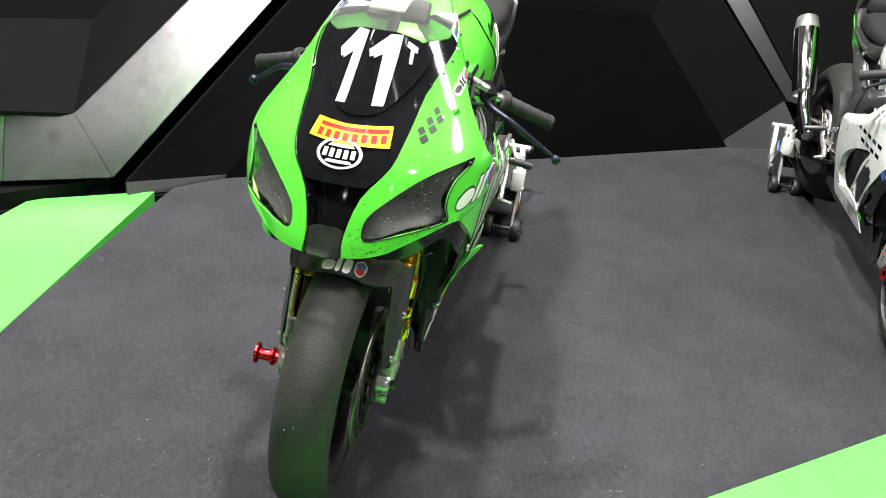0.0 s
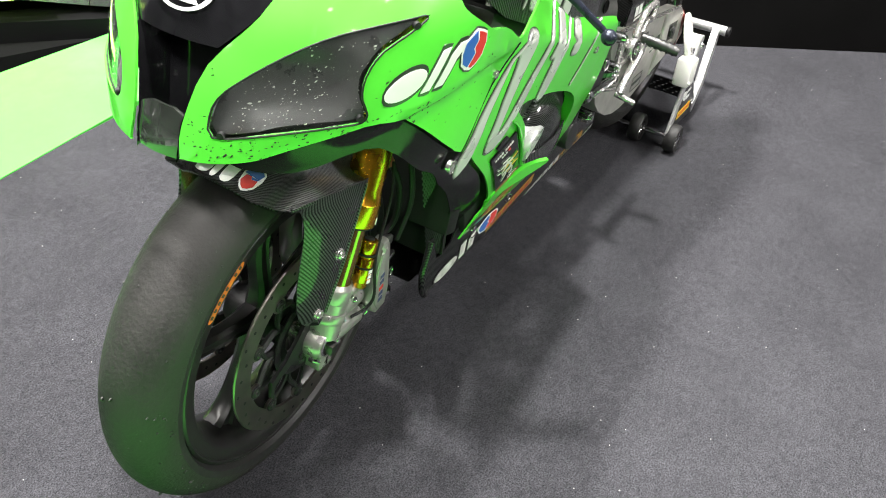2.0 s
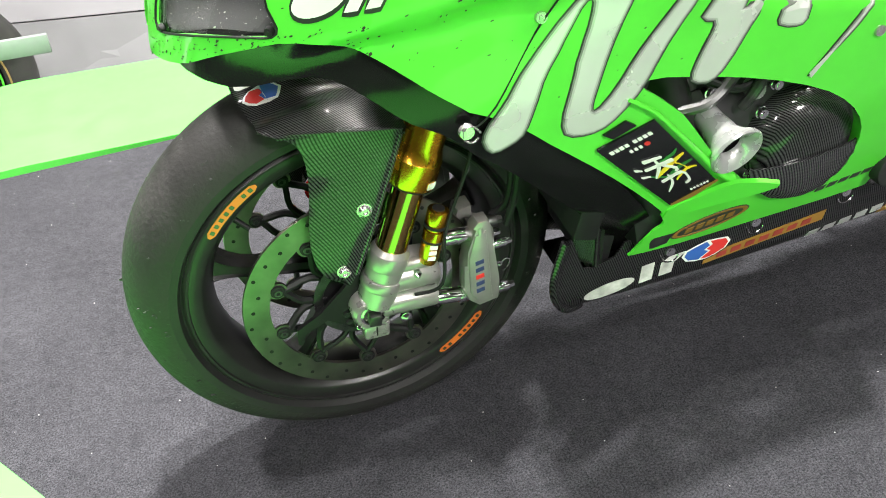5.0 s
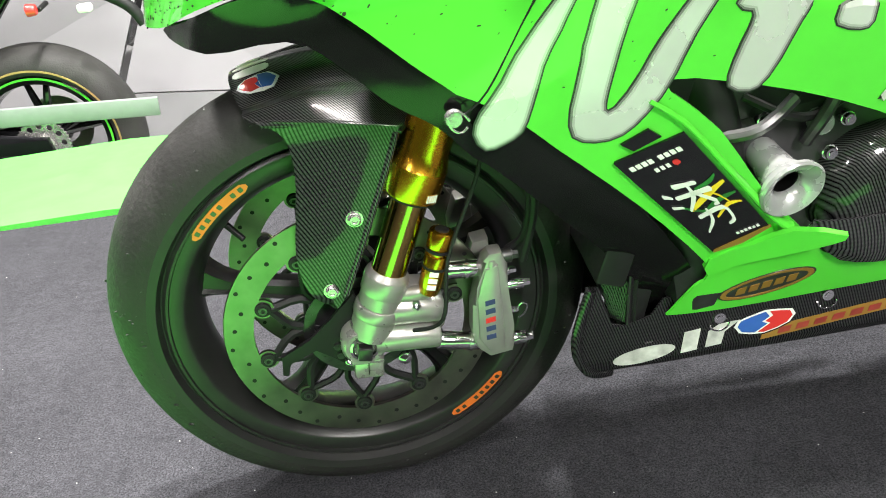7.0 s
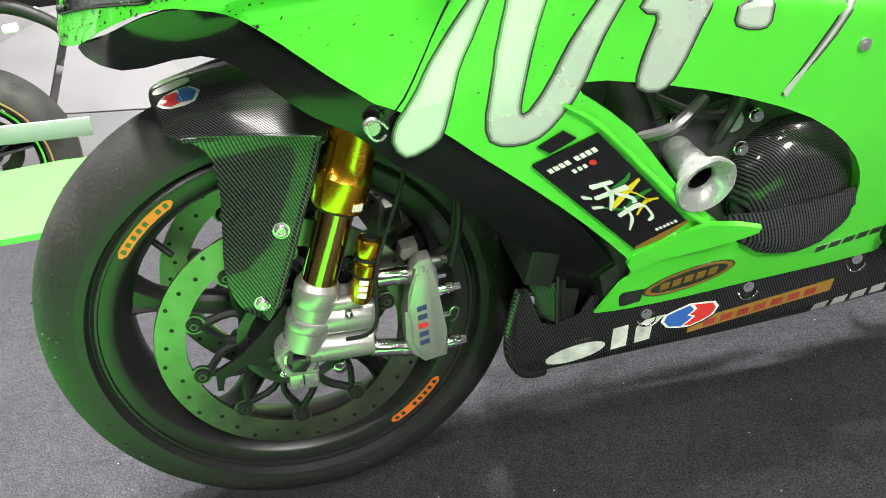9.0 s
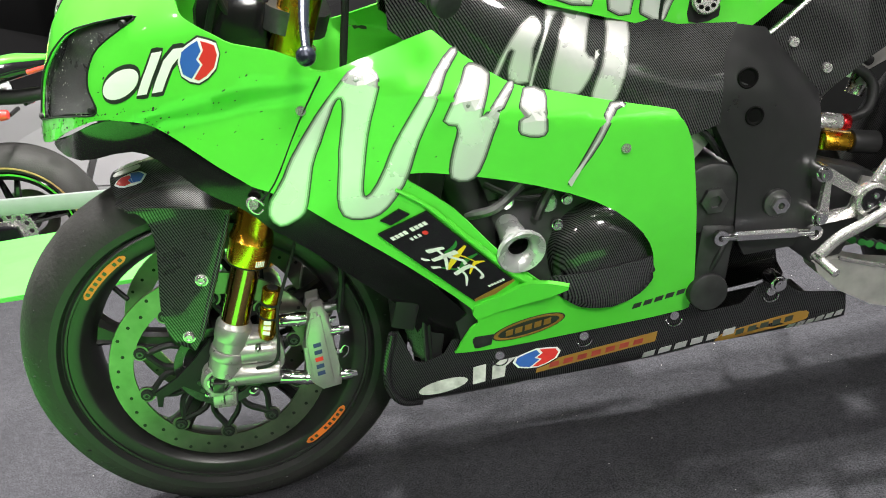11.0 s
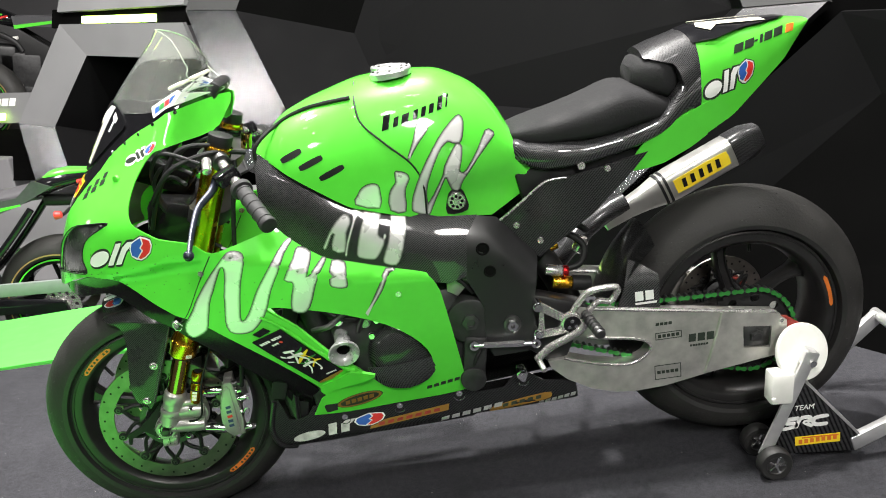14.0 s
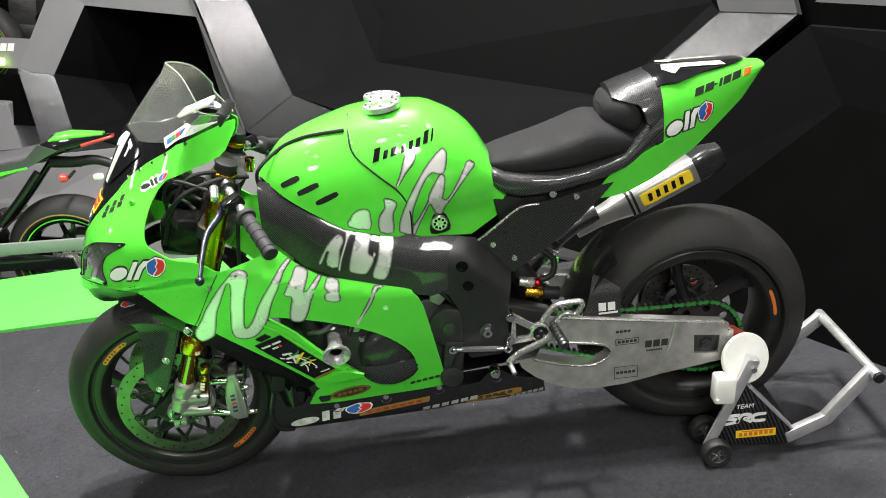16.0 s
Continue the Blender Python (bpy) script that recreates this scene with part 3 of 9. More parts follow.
tagged(part("floor_behind", bm, WALL_DARK, None, "", False), "dark grey step between the lime strip and the wall", "floor", kind="structure")
# pale faceted base of the wall behind the lime strip
panel("wall_base_left", PLINTH, [(-2.6, 2.42, 0.38), (-0.80, 2.48, 0.34), (-0.96, 2.36, -0.02), (-1.02, 2.33, -0.35), (-2.6, 2.30, -0.35)], "pale grey facet at the foot of the wall", 0.03, Vector((0, 1, 0)))
panel("wall_base_right", PLINTH, [(-0.77, 2.48, 0.34), (-0.10, 2.30, 0.30), (-0.25, 2.22, -0.06), (-0.93, 2.36, -0.03)], "pale grey facet at the foot of the wall", 0.03, Vector((0, 1, 0)))
panel("wall_base_foot", WALL_MID, [(-0.25, 2.215, -0.065), (-0.93, 2.355, -0.035), (-0.99, 2.33, -0.35), (-0.2, 2.10, -0.35)], "grey foot of the wall", 0.03, Vector((0, 1, 0)))
# hall closing behind the camera and overhead
bm = bmesh.new()
slab(bm, [(-14, -14), (14, -14), (14, 14), (-14, 14)], Matrix.Translation((0, 0, 8)) @ FLAT, 0.1)
tagged(part("ceiling", bm, WALL_DARK, None, "", False), "dark hall ceiling high overhead", "ceiling", kind="structure")
for nm, a, b in (("wall_hall_south", (-14, -13.9), (14, -13.9)), ("wall_hall_west", (-13.9, -14), (-13.9, 14)), ("wall_hall_north", (-14, 13.9), (14, 13.9)), ("wall_hall_east", (13.9, -14), (13.9, 14))):
    panel(nm, PLINTH, [(*a, -0.3), (*b, -0.3), (*b, 8), (*a, 8)], "plain grey hall wall", 0.1, Vector((a[0] + b[0], a[1] + b[1], 0)))


# unseen round lamps added on the hall ceiling for soft fill and reflections
def fill_ceiling_light(x, y):
    ob = root("fill_ceiling_light", "unseen round lamp added under the ceiling for fill and reflections", "ceiling lamp", "lamps under the hall ceiling")
    bm = bmesh.new()
    lathe(bm, [(0.16, 0.0), (0.18, 0.02), (0.18, 0.16), (0.10, 0.20), (0.10, 0.34)], Matrix.Translation((x, y, 7.62)) @ Matrix.Rotation(radians(90), 4, "X"), 24)
    part("housing", bm, BLACK_MATT, ob)
    bm = bmesh.new()
    lathe(bm, [(0.0005, 0.004), (0.155, 0.004), (0.155, 0.0)], Matrix.Translation((x, y, 7.63)) @ Matrix.Rotation(radians(90), 4, "X"), 24)
    part("lamp_glass", bm, WHITE_LAMP, ob, "glowing lamp glass")


for lx in (-4.5, -1.5, 1.5, 4.5):
    for ly in (-7.0, -4.2, -1.6):
        fill_ceiling_light(lx, ly)

# ---------------- racing motorcycle ----------------
bike = root("racing_motorcycle", "lime green faired racing motorcycle with carbon parts on a paddock stand", "motorcycle")

# front assembly: turned to the left about the raked steering axis
HUB = Vector((-0.0046, 0.0147, 0.3058))
RAKE = Vector((0.375, 0, 0.927))
STEER = Matrix.Translation(HUB) @ Matrix.Rotation(radians(2.2), 4, "X") @ Matrix.Rotation(radians(3.8), 4, RAKE)
REAR = Vector((1.414, 0.015, 0.350))
REAR_M = Matrix.Translation(REAR)


def sp(x, y, z):
    """A place in the front assembly: ahead/behind, across and above the front hub."""
    return STEER @ Vector((x, y, z))


def bolt(bm, p, d, r=0.006, h=0.004):
    p, d = Vector(p), Vector(d).normalized()
    rod(bm, p - d * 0.002, p + d * h, r, r * 0.85, 12)
    rod(bm, p + d * h, p + d * (h + 0.0008), r * 0.45, r * 0.45, 6)


def tyre_profile(R, half, rim, crown):
    """Round racing slick: tread arc down to the bead."""
    pts = []
    for k in range(-12, 13):
        a = k / 12 * radians(83)
        pts.append((R - crown * (1 - math.cos(a)) / (1 - math.cos(radians(83))), half * math.sin(a) / math.sin(radians(83))))
    side = [(R - crown - (R - crown - rim) * 0.5, half * 0.97), (rim + 0.006, half * 0.80), (rim - 0.004, half * 0.74)]
    return [(r, -a) for r, a in reversed(side)] + pts + side


def forged_spoke(m, a, r0, r1, w0, w1, depth, bend):
    """One wide forged spoke: waisted, hollowed along its flank, flaring into the rim."""
    bm = bmesh.new()
    rings = []
    n = 12
    for i in range(n + 1):
        t = i / n
        r = r0 + (r1 - r0) * t
        flare = w0 + (w1 - w0) * t + 0.016 * max(0.0, (t - 0.72) / 0.28) ** 2 + 0.010 * max(0.0, (0.25 - t) / 0.25) ** 2
        d = depth * (1 - 0.25 * math.sin(math.pi * t))
        b = a + bend * math.sin(math.pi * t)
        out = Vector((math.cos(b), 0, math.sin(b)))
        across = Vector((-math.sin(b), 0, math.cos(b)))
        ring = []
        for u, v in ((-1, -0.55), (-0.62, -1), (-0.45, -0.72), (0.45, -0.72), (0.62, -1), (1, -0.55), (1, 0.55), (0.62, 1), (0.45, 0.72), (-0.45, 0.72), (-0.62, 1), (-1, 0.55)):
            ring.append(bm.verts.new(m @ (out * r + across * (u * flare) + Vector((0, v * d, 0)))))
        rings.append(ring)
    for p, q in zip(rings, rings[1:]):
        for k in range(12):
            bm.faces.new((p[k], p[(k + 1) % 12], q[(k + 1) % 12], q[k]))
    bm.faces.new(rings[0])
    bm.faces.new(list(reversed(rings[-1])))
    return bm


def wheel(name, m, R, half, rim_r, rim_w, crown, spokes, parent, label, first, hub_r, hub_w):
    bm = bmesh.new()
    w = rim_w
    prof = [(rim_r, -w), (rim_r + 0.004, -w + 0.003), (rim_r + 0.003, -w + 0.010), (rim_r - 0.012, -w + 0.016), (rim_r - 0.020, -w * 0.35), (rim_r - 0.020, w * 0.35),
            (rim_r - 0.012, w - 0.016), (rim_r + 0.003, w - 0.010), (rim_r + 0.004, w - 0.003), (rim_r, w), (rim_r - 0.003, w - 0.0005), (rim_r - 0.004, w - 0.0035), (rim_r - 0.020, w - 0.0035), (rim_r - 0.024, w - 0.006), (rim_r - 0.034, w - 0.022), (rim_r - 0.040, w * 0.3),
            (rim_r - 0.042, 0), (rim_r - 0.040, -w * 0.3), (rim_r - 0.034, -w + 0.022), (rim_r - 0.024, -w + 0.006), (rim_r - 0.020, -w + 0.0035), (rim_r - 0.004, -w + 0.0035), (rim_r - 0.003, -w + 0.0005)]
    lathe(bm, prof, m, 96, True)
    rim = part(name, bm, RIM_BLACK, parent, label)
    prof = tyre_profile(R, half, rim_r, crown)
    bm = bmesh.new()
    lathe(bm, prof[3:-3], m, 120)
    tyre = part("tyre", bm, RUBBER, rim, "worn black racing slick with rubber pick-up on the tread")
    for sd in (prof[:4], prof[-4:]):
        bm = bmesh.new()
        lathe(bm, sd, m, 120)
        part("sidewall", bm, RUBBER_SIDE, tyre, "smooth dark sidewall")
    bm = bmesh.new()
    for sgn in (-1, 1):
        lathe(bm, [(rim_r + 0.008, sgn * (half * 0.81)), (rim_r + 0.0095, sgn * (half * 0.835)), (rim_r + 0.011, sgn * (half * 0.845)), (rim_r + 0.0125, sgn * (half * 0.845))], m, 96)
    part("bead_ridge", bm, RUBBER_SIDE, tyre)
    bm = bmesh.new()
    lathe(bm, [(hub_r, -hub_w), (hub_r, hub_w), (hub_r * 0.6, hub_w), (hub_r * 0.6, -hub_w)], m, 32, True)
    part("hub", bm, BLACK_MATT, rim)
    for k in range(spokes):
        part("spoke", forged_spoke(m, radians(first + 360 * k / spokes), hub_r * 0.85, rim_r - 0.036, 0.015, 0.013, rim_w * 0.34, 0.06), RIM_BLACK, rim)
    bm = bmesh.new()
    av = radians(first - 24)
    rod(bm, m @ Vector(((rim_r - 0.034) * math.cos(av), 0, (rim_r - 0.034) * math.sin(av))), m @ Vector(((rim_r - 0.068) * math.cos(av), -0.018, (rim_r - 0.068) * math.sin(av))), 0.0045, 0.004, 10, 0.001)
    part("valve_stem", bm, BLACK_MATT, rim)
    # raised rubber bits scrubbed up on the tread, most of them along its shoulders
    bm = bmesh.new()
    rnd = random.Random(5)
    for _ in range(260):
        a = rnd.uniform(0, 2 * math.pi)
        t = rnd.choice((-1, 1)) * rnd.uniform(0.62, 0.99) if rnd.random() < 0.6 else rnd.uniform(-0.8, 0.8)
        ang = t * radians(83)
        r = R - crown * (1 - math.cos(ang)) / (1 - math.cos(radians(83)))
        p = m @ Vector((r * math.cos(a), half * math.sin(ang) / math.sin(radians(83)), r * math.sin(a)))
        s = rnd.uniform(0.0007, 0.0018) * (1.9 if rnd.random() < 0.12 else 1.0)
        bmesh.ops.create_icosphere(bm, subdivisions=1, radius=s, matrix=Matrix.Translation(p) @ Matrix.Rotation(rnd.uniform(0, 3), 4, "X") @ Matrix.Diagonal((rnd.uniform(1, 2.4), 1, 0.8, 1)))
    part("rubber_crumb", bm, RUBBER_SIDE, tyre, "bits of molten rubber stuck to the tread", kind="stuff")
    return rim


front_wheel = wheel("front_wheel", STEER, 0.3058, 0.062, 0.2325, 0.055, 0.052, 5, bike, "black forged five-spoke front wheel", 161, 0.034, 0.048)
rear_wheel = wheel("rear_wheel", REAR_M, 0.319, 0.092, 0.224, 0.080, 0.074, 5, bike, "black forged five-spoke rear wheel", 100, 0.05, 0.07)


def rim_band(parent, m, r, y, a0, a1, width, mat, name, label=""):
    bm = bmesh.new()
    n = 14
    lo, hi = [], []
    for k in range(n + 1):
        a = radians(a0 + (a1 - a0) * k / n)
        e = 0.35 if k in (0, n) else 1.0
        lo.append(bm.verts.new(m @ Vector(((r - width * e) * math.cos(a), y, (r - width * e) * math.sin(a)))))
        hi.append(bm.verts.new(m @ Vector(((r + width * e) * math.cos(a), y, (r + width * e) * math.sin(a)))))
    for k in range(n):
        bm.faces.new((lo[k], lo[k + 1], hi[k + 1], hi[k]))
    return part(name, bm, mat, parent, label, False)


for a0, a1 in ((116, 140.5), (-63, -38.5)):
    rim_band(front_wheel, STEER, 0.2215, -0.0521, a0, a1, 0.0058, ORANGE, "rim_sticker", "orange rim sticker with dark printing")
    for k in range(8):
        t = a0 + (a1 - a0) * (0.1 + 0.8 * k / 7.0)
        if k != 2:
            rim_band(front_wheel, STEER, 0.2215, -0.0526, t - 0.75, t + 0.75, 0.0030, DARK_EDGE, "sticker_mark")
rim_band(rear_wheel, REAR_M, 0.213, -0.0772, 2, 24, 0.0045, ORANGE, "rim_sticker", "orange rim sticker")


def brake_disc(parent, m, y, r_out, r_in, bolts, side):
    """Floating disc: drilled steel ring, bobbins and a black carrier."""
    bm = bmesh.new()
    lathe(bm, [(r_in, y - 0.0025), (r_out - 0.001, y - 0.0025), (r_out, y), (r_out - 0.001, y + 0.0025), (r_in, y + 0.0025)], m, 72, True)
    disc = part("brake_disc", bm, STEEL_DISC, bike, "drilled steel brake disc")
    bm = bmesh.new()
    for k in range(36):
        a = 2 * math.pi * k / 36
        r = r_out - (0.008, 0.020, 0.014)[k % 3]
        for s in (-0.0027, 0.0027):
            c = m @ Vector((r * math.cos(a), y + s, r * math.sin(a)))
            d = (m.to_3x3() @ Vector((0, 1, 0))) * (0.0002 if s > 0 else -0.0002)
            rod(bm, c - d, c + d, 0.0028, 0.0028, 10)
    part("drilling", bm, BLACK_MATT, disc, "", False, kind="stuff")
    for k in range(bolts):
        a = 2 * math.pi * k / bolts + 0.2
        d = m.to_3x3() @ Vector((0, 1, 0))
        at = lambda r, ang, yy: m @ Vector((r * math.cos(ang), yy, r * math.sin(ang)))
        bm = bmesh.new()
        c = at(r_in - 0.008, a, y)
        rod(bm, c - d * 0.002, c + d * 0.002, 0.013, 0.013, 18)
        part("disc_tab", bm, STEEL_DISC, disc)
        bm = bmesh.new()
        rod(bm, c - d * 0.0055, c + d * 0.0055, 0.0098, 0.0098, 18, 0.0015)
        bobbin = part("bobbin", bm, BLACK_MATT, disc)
        bm = bmesh.new()
        lathe(bm, [(0.0028, -0.0072), (0.0052, -0.0072), (0.0058, -0.005), (0.0058, 0.005), (0.0052, 0.0072), (0.0028, 0.0072)], Matrix.Translation(c) @ m.to_3x3().to_4x4(), 14, True)
        part("bobbin_ring", bm, STEEL_DARK, bobbin)
        bm = bmesh.new()
        for e in (-0.5, 0.5):
            b = a + e * 2 * math.pi / bolts
            tube(bm, [at(0.050, b, y + side * 0.010), at(0.084, b - e * 0.16, y + side * 0.005), at(r_in - 0.020, a + e * 0.06, y + side * 0.001), at(r_in - 0.009, a, y)], 0.0055, 6, 3, 0.75)
        part("carrier_arm", bm, BLACK_MATT, disc)
    bm = bmesh.new()
    lathe(bm, [(0.036, y + side * 0.006), (0.056, y + side * 0.006), (0.056, y + side * 0.013), (0.036, y + side * 0.013)], m, 40, True)
    part("carrier_ring", bm, BLACK_MATT, disc)
    if side > 0 and r_out > 0.15:
        bm = bmesh.new()
        lathe(bm, [(0.057, y - 0.001), (0.070, y - 0.001), (0.070, y + 0.001), (0.057, y + 0.001)], m, 48, True)
        for k in range(40):
            a = 2 * math.pi * k / 40
            rod(bm, m @ Vector((0.0635 * math.cos(a), y - 0.0016, 0.0635 * math.sin(a))), m @ Vector((0.0635 * math.cos(a), y + 0.0016, 0.0635 * math.sin(a))), 0.0022, 0.0022, 6)
        part("sensor_ring", bm, STEEL_DARK, disc, "toothed wheel-speed ring")
    return disc


brake_disc(front_wheel, STEER, -0.080, 0.165, 0.129, 10, 1)
brake_disc(front_wheel, STEER, 0.080, 0.165, 0.129, 10, -1)
brake_disc(rear_wheel, REAR_M, 0.085, 0.11, 0.075, 6, -1)

# --- fork ---
AX = Vector((0.006, 0, 0))


def fork_pt(y, h):
    """A place on a fork leg, h metres above the axle along the leg."""
    return sp(AX.x + RAKE.x * h, y, RAKE.z * h)


CALIPER_FACE = [(0.150, 0.088), (0.158, 0.097), (0.173, 0.097), (0.180, 0.080), (0.178, 0.045), (0.177, -0.010), (0.183, -0.034), (0.179, -0.049), (0.150, -0.052), (0.135, -0.036), (0.130, -0.010), (0.133, 0.030), (0.146, 0.052)]
for y, side in ((-0.109, -1), (0.109, 1)):
    bm = bmesh.new()
    rod(bm, fork_pt(y, 0.085), fork_pt(y, 0.24), 0.0212, 0.0212, 32)
    leg = part("fork_leg", bm, BRONZE, bike, "polished gold-coated fork slider")
    bm = bmesh.new()
    along = fork_pt(y, 1.0) - fork_pt(y, 0.0)
    turned = Matrix.Translation(fork_pt(y, 0.0)) @ along.to_track_quat("Y", "Z").to_matrix().to_4x4()
    lathe(bm, [(r, h * along.length) for r, h in ((0.0001, 0.199), (0.0300, 0.199), (0.0312, 0.202), (0.0312, 0.2333), (0.0316, 0.2338), (0.0316, 0.2352), (0.0312, 0.2357), (0.0276, 0.254), (0.0275, 0.69), (0.0001, 0.69))], turned, 40)
    part("outer_tube", bm, GOLD, leg, "gold anodised outer fork tube")
    bm = bmesh.new()
    rod(bm, fork_pt(y, 0.196), fork_pt(y, 0.201), 0.0285, 0.0290, 28)
    part("dust_seal", bm, BLACK_MATT, leg)
    bm = bmesh.new()
    for k in range(5):
        c = fork_pt(y, 0.208)
        ang = radians(-46 - 5.5 * k) if side < 0 else radians(46 + 5.5 * k)
        out = STEER.to_3x3() @ Vector((math.cos(ang) * 0.927, math.sin(ang), -math.cos(ang) * 0.375))
        p = c + out * 0.0316
        rod(bm, p - RAKE * 0.0042, p + RAKE * 0.0042, 0.0009, 0.0009, 6)
    part("collar_print", bm, WHITE, leg, "", False)
    # fork foot: stepped clamp rings on a cast base with the axle boss
    bm = bmesh.new()
    rod(bm, fork_pt(y, 0.070), fork_pt(y, 0.094), 0.0268, 0.0268, 32, 0.002)
    rod(bm, fork_pt(y, 0.094), fork_pt(y, 0.101), 0.0262, 0.0222, 32)
    rod(bm, fork_pt(y, 0.054), fork_pt(y, 0.070), 0.0252, 0.0252, 32)
    rod(bm, fork_pt(y, 0.036), fork_pt(y, 0.054), 0.0285, 0.0278, 32, 0.004)
    rod(bm, fork_pt(y, 0.010), fork_pt(y, 0.040), 0.0260, 0.0262, 28)
    part("fork_foot", bm, CALIPER, leg, "machined alloy fork foot")
    bm = bmesh.new()
    M = STEER @ Matrix.Translation((0, y, 0)) @ Matrix.Rotation(0 if side > 0 else math.pi, 4, "Z")
    lathe(bm, [(0.0001, -0.019), (0.027, -0.019), (0.0275, 0.010), (0.0245, 0.016), (0.0225, 0.0185), (0.0180, 0.0185), (0.0165, 0.0165), (0.0001, 0.0165)], M, 40)
    part("axle_clamp", bm, CALIPER, leg, "round alloy axle clamp")
    bm = bmesh.new()
    lathe(bm, [(0.0172, 0.0160), (0.0172, 0.0185), (0.0145, 0.0195), (0.0125, 0.0165), (0.0001, 0.0165)], M, 32)
    part("axle_nut", bm, CHROME, leg, "bright axle nut")
    bm = bmesh.new()
    block(bm, (0.0, y + side * 0.024, -0.001), (0.017, 0.014, 0.017), (0, 12, 0), 0.002, STEER)
    part("axle_end", bm, STEEL_DARK, leg, "dark square axle end")
    bm = bmesh.new()
    block(bm, (0.001, y, -0.035), (0.036, 0.032, 0.026), (0, 6, 0), 0.004, STEER)
    block(bm, (0.000, y, -0.022), (0.042, 0.034, 0.006), (0, 6, 0), 0.002, STEER)
    part("pinch_lug", bm, CALIPER, leg)
    bm = bmesh.new()
    block(bm, (0.001, y + side * 0.0165, -0.0305), (0.0015, 0.002, 0.020), (0, 6, 0), 0, STEER)
    part("clamp_slot", bm, HOLE, leg, "", False)
    bm = bmesh.new()
    slab(bm, rounded([(0.012, 0.056), (0.050, 0.066), (0.086, 0.066), (0.100, 0.046), (0.102, 0.014), (0.094, -0.004), (0.060, -0.016), (0.020, -0.014), (0.004, 0.016)], 3), STEER @ plane_y(y - side * 0.008), 0.026, 0.005)
    part("foot_web", bm, CALIPER, leg)
    for p0, p1, r0, r1 in (((0.014, y + side * 0.004, 0.004), (0.092, y + side * 0.006, -0.006), 0.0195, 0.0170), ((0.030, y + side * 0.001, 0.040), (0.098, y - side * 0.001, 0.030), 0.0205, 0.0195), ((0.050, y + side * 0.006, 0.058), (0.086, y + side * 0.010, 0.060), 0.009, 0.009)):
        bm = bmesh.new()
        rod(bm, sp(*p0), sp(*p1), r0, r1, 26, 0.003)
        part("caliper_lug", bm, CALIPER, leg)
    for x, z, yy, r in ((0.068, 0.046, 0.020, 0.0055), (-0.020, -0.020, 0.014, 0.006), (0.046, -0.036, 0.006, 0.0085)):
        bm = bmesh.new()
        rod(bm, sp(x, y, z), sp(x, y + side * yy, z), r, r, 14, 0.001)
        rod(bm, sp(x, y + side * yy, z), sp(x, y + side * (yy + 0.004), z), r * 0.9, r * 0.25, 14)
        part("foot_screw", bm, CHROME, leg)
    # damper reservoir
    q0, q1 = Vector((0.084, y + side * 0.016, 0.062)), Vector((0.108, y + side * 0.014, 0.140))
    qd = (q1 - q0).normalized()
    bm = bmesh.new()
    rod(bm, sp(*q0), sp(*(q0 + qd * 0.010)), 0.0105, 0.0135, 24)
    rod(bm, sp(*(q0 + qd * 0.010)), sp(*(q0 + qd * 0.052)), 0.0138, 0.0138, 24, 0.001)
    rod(bm, sp(*(q0 + qd * 0.052)), sp(*(q0 + qd * 0.060)), 0.0122, 0.0122, 24)
    rod(bm, sp(*(q0 + qd * 0.060)), sp(*q1), 0.0145, 0.0140, 24, 0.002)
    reservoir = part("reservoir", bm, GOLD, leg, "small gold damper reservoir")
    bm = bmesh.new()
    for h in (0.0345, 0.056):
        rod(bm, sp(*(q0 + qd * h)), sp(*(q0 + qd * (h + 0.003))), 0.0148, 0.0148, 20)
    rod(bm, sp(*(q1 - qd * 0.002)), sp(*(q1 + qd * 0.002)), 0.0085, 0.0080, 16)
    part("rubber_band", bm, BLACK_MATT, reservoir)
    bm = bmesh.new()
    for k in range(3):
        c = q0 + qd * (0.015 + 0.0085 * k)
        block(bm, (c.x - 0.002, c.y + side * 0.0140, c.z), (0.0105, 0.001, 0.0060), (0, 17, 0), 0, STEER)
    part("reservoir_print", bm, WHITE, reservoir, "", False)
    # radial caliper on its two round mounts
    for p0, p1 in (((0.098, y - side * 0.002, 0.078), (0.152, y - side * 0.002, 0.070)), ((0.088, y - side * 0.002, -0.022), (0.148, y - side * 0.002, -0.038))):
        bm = bmesh.new()
        rod(bm, sp(*p0), sp(*p1), 0.0112, 0.0108, 20, 0.001)
        a, d = Vector(p1), (Vector(p0) - Vector(p1)).normalized()
        rod(bm, sp(*(a + d * 0.018)), sp(*(a + d * 0.022)), 0.0122, 0.0122, 20)
        part("caliper_mount", bm, CHROME, leg)
    bm = bmesh.new()
    slab(bm, CALIPER_FACE, STEER @ plane_y(y + side * 0.002), 0.024, 0.005)
    slab(bm, [(0.140, 0.040), (0.152, 0.078), (0.168, 0.082), (0.170, -0.040), (0.150, -0.042), (0.138, -0.02)], STEER @ plane_y(y + side * 0.013), 0.008, 0.003)
    slab(bm, [(0.136, 0.05), (0.148, 0.084), (0.168, 0.086), (0.172, -0.036), (0.146, -0.040), (0.136, -0.01)], STEER @ plane_y(y - side * 0.052), 0.028, 0.004)
    slab(bm, [(0.156, 0.07), (0.182, 0.06), (0.180, 0.01), (0.156, 0.02)], STEER @ plane_y(y - side * 0.026), 0.05, 0.003)
    caliper = part("brake_caliper", bm, CALIPER, bike, "machined silver brake caliper")
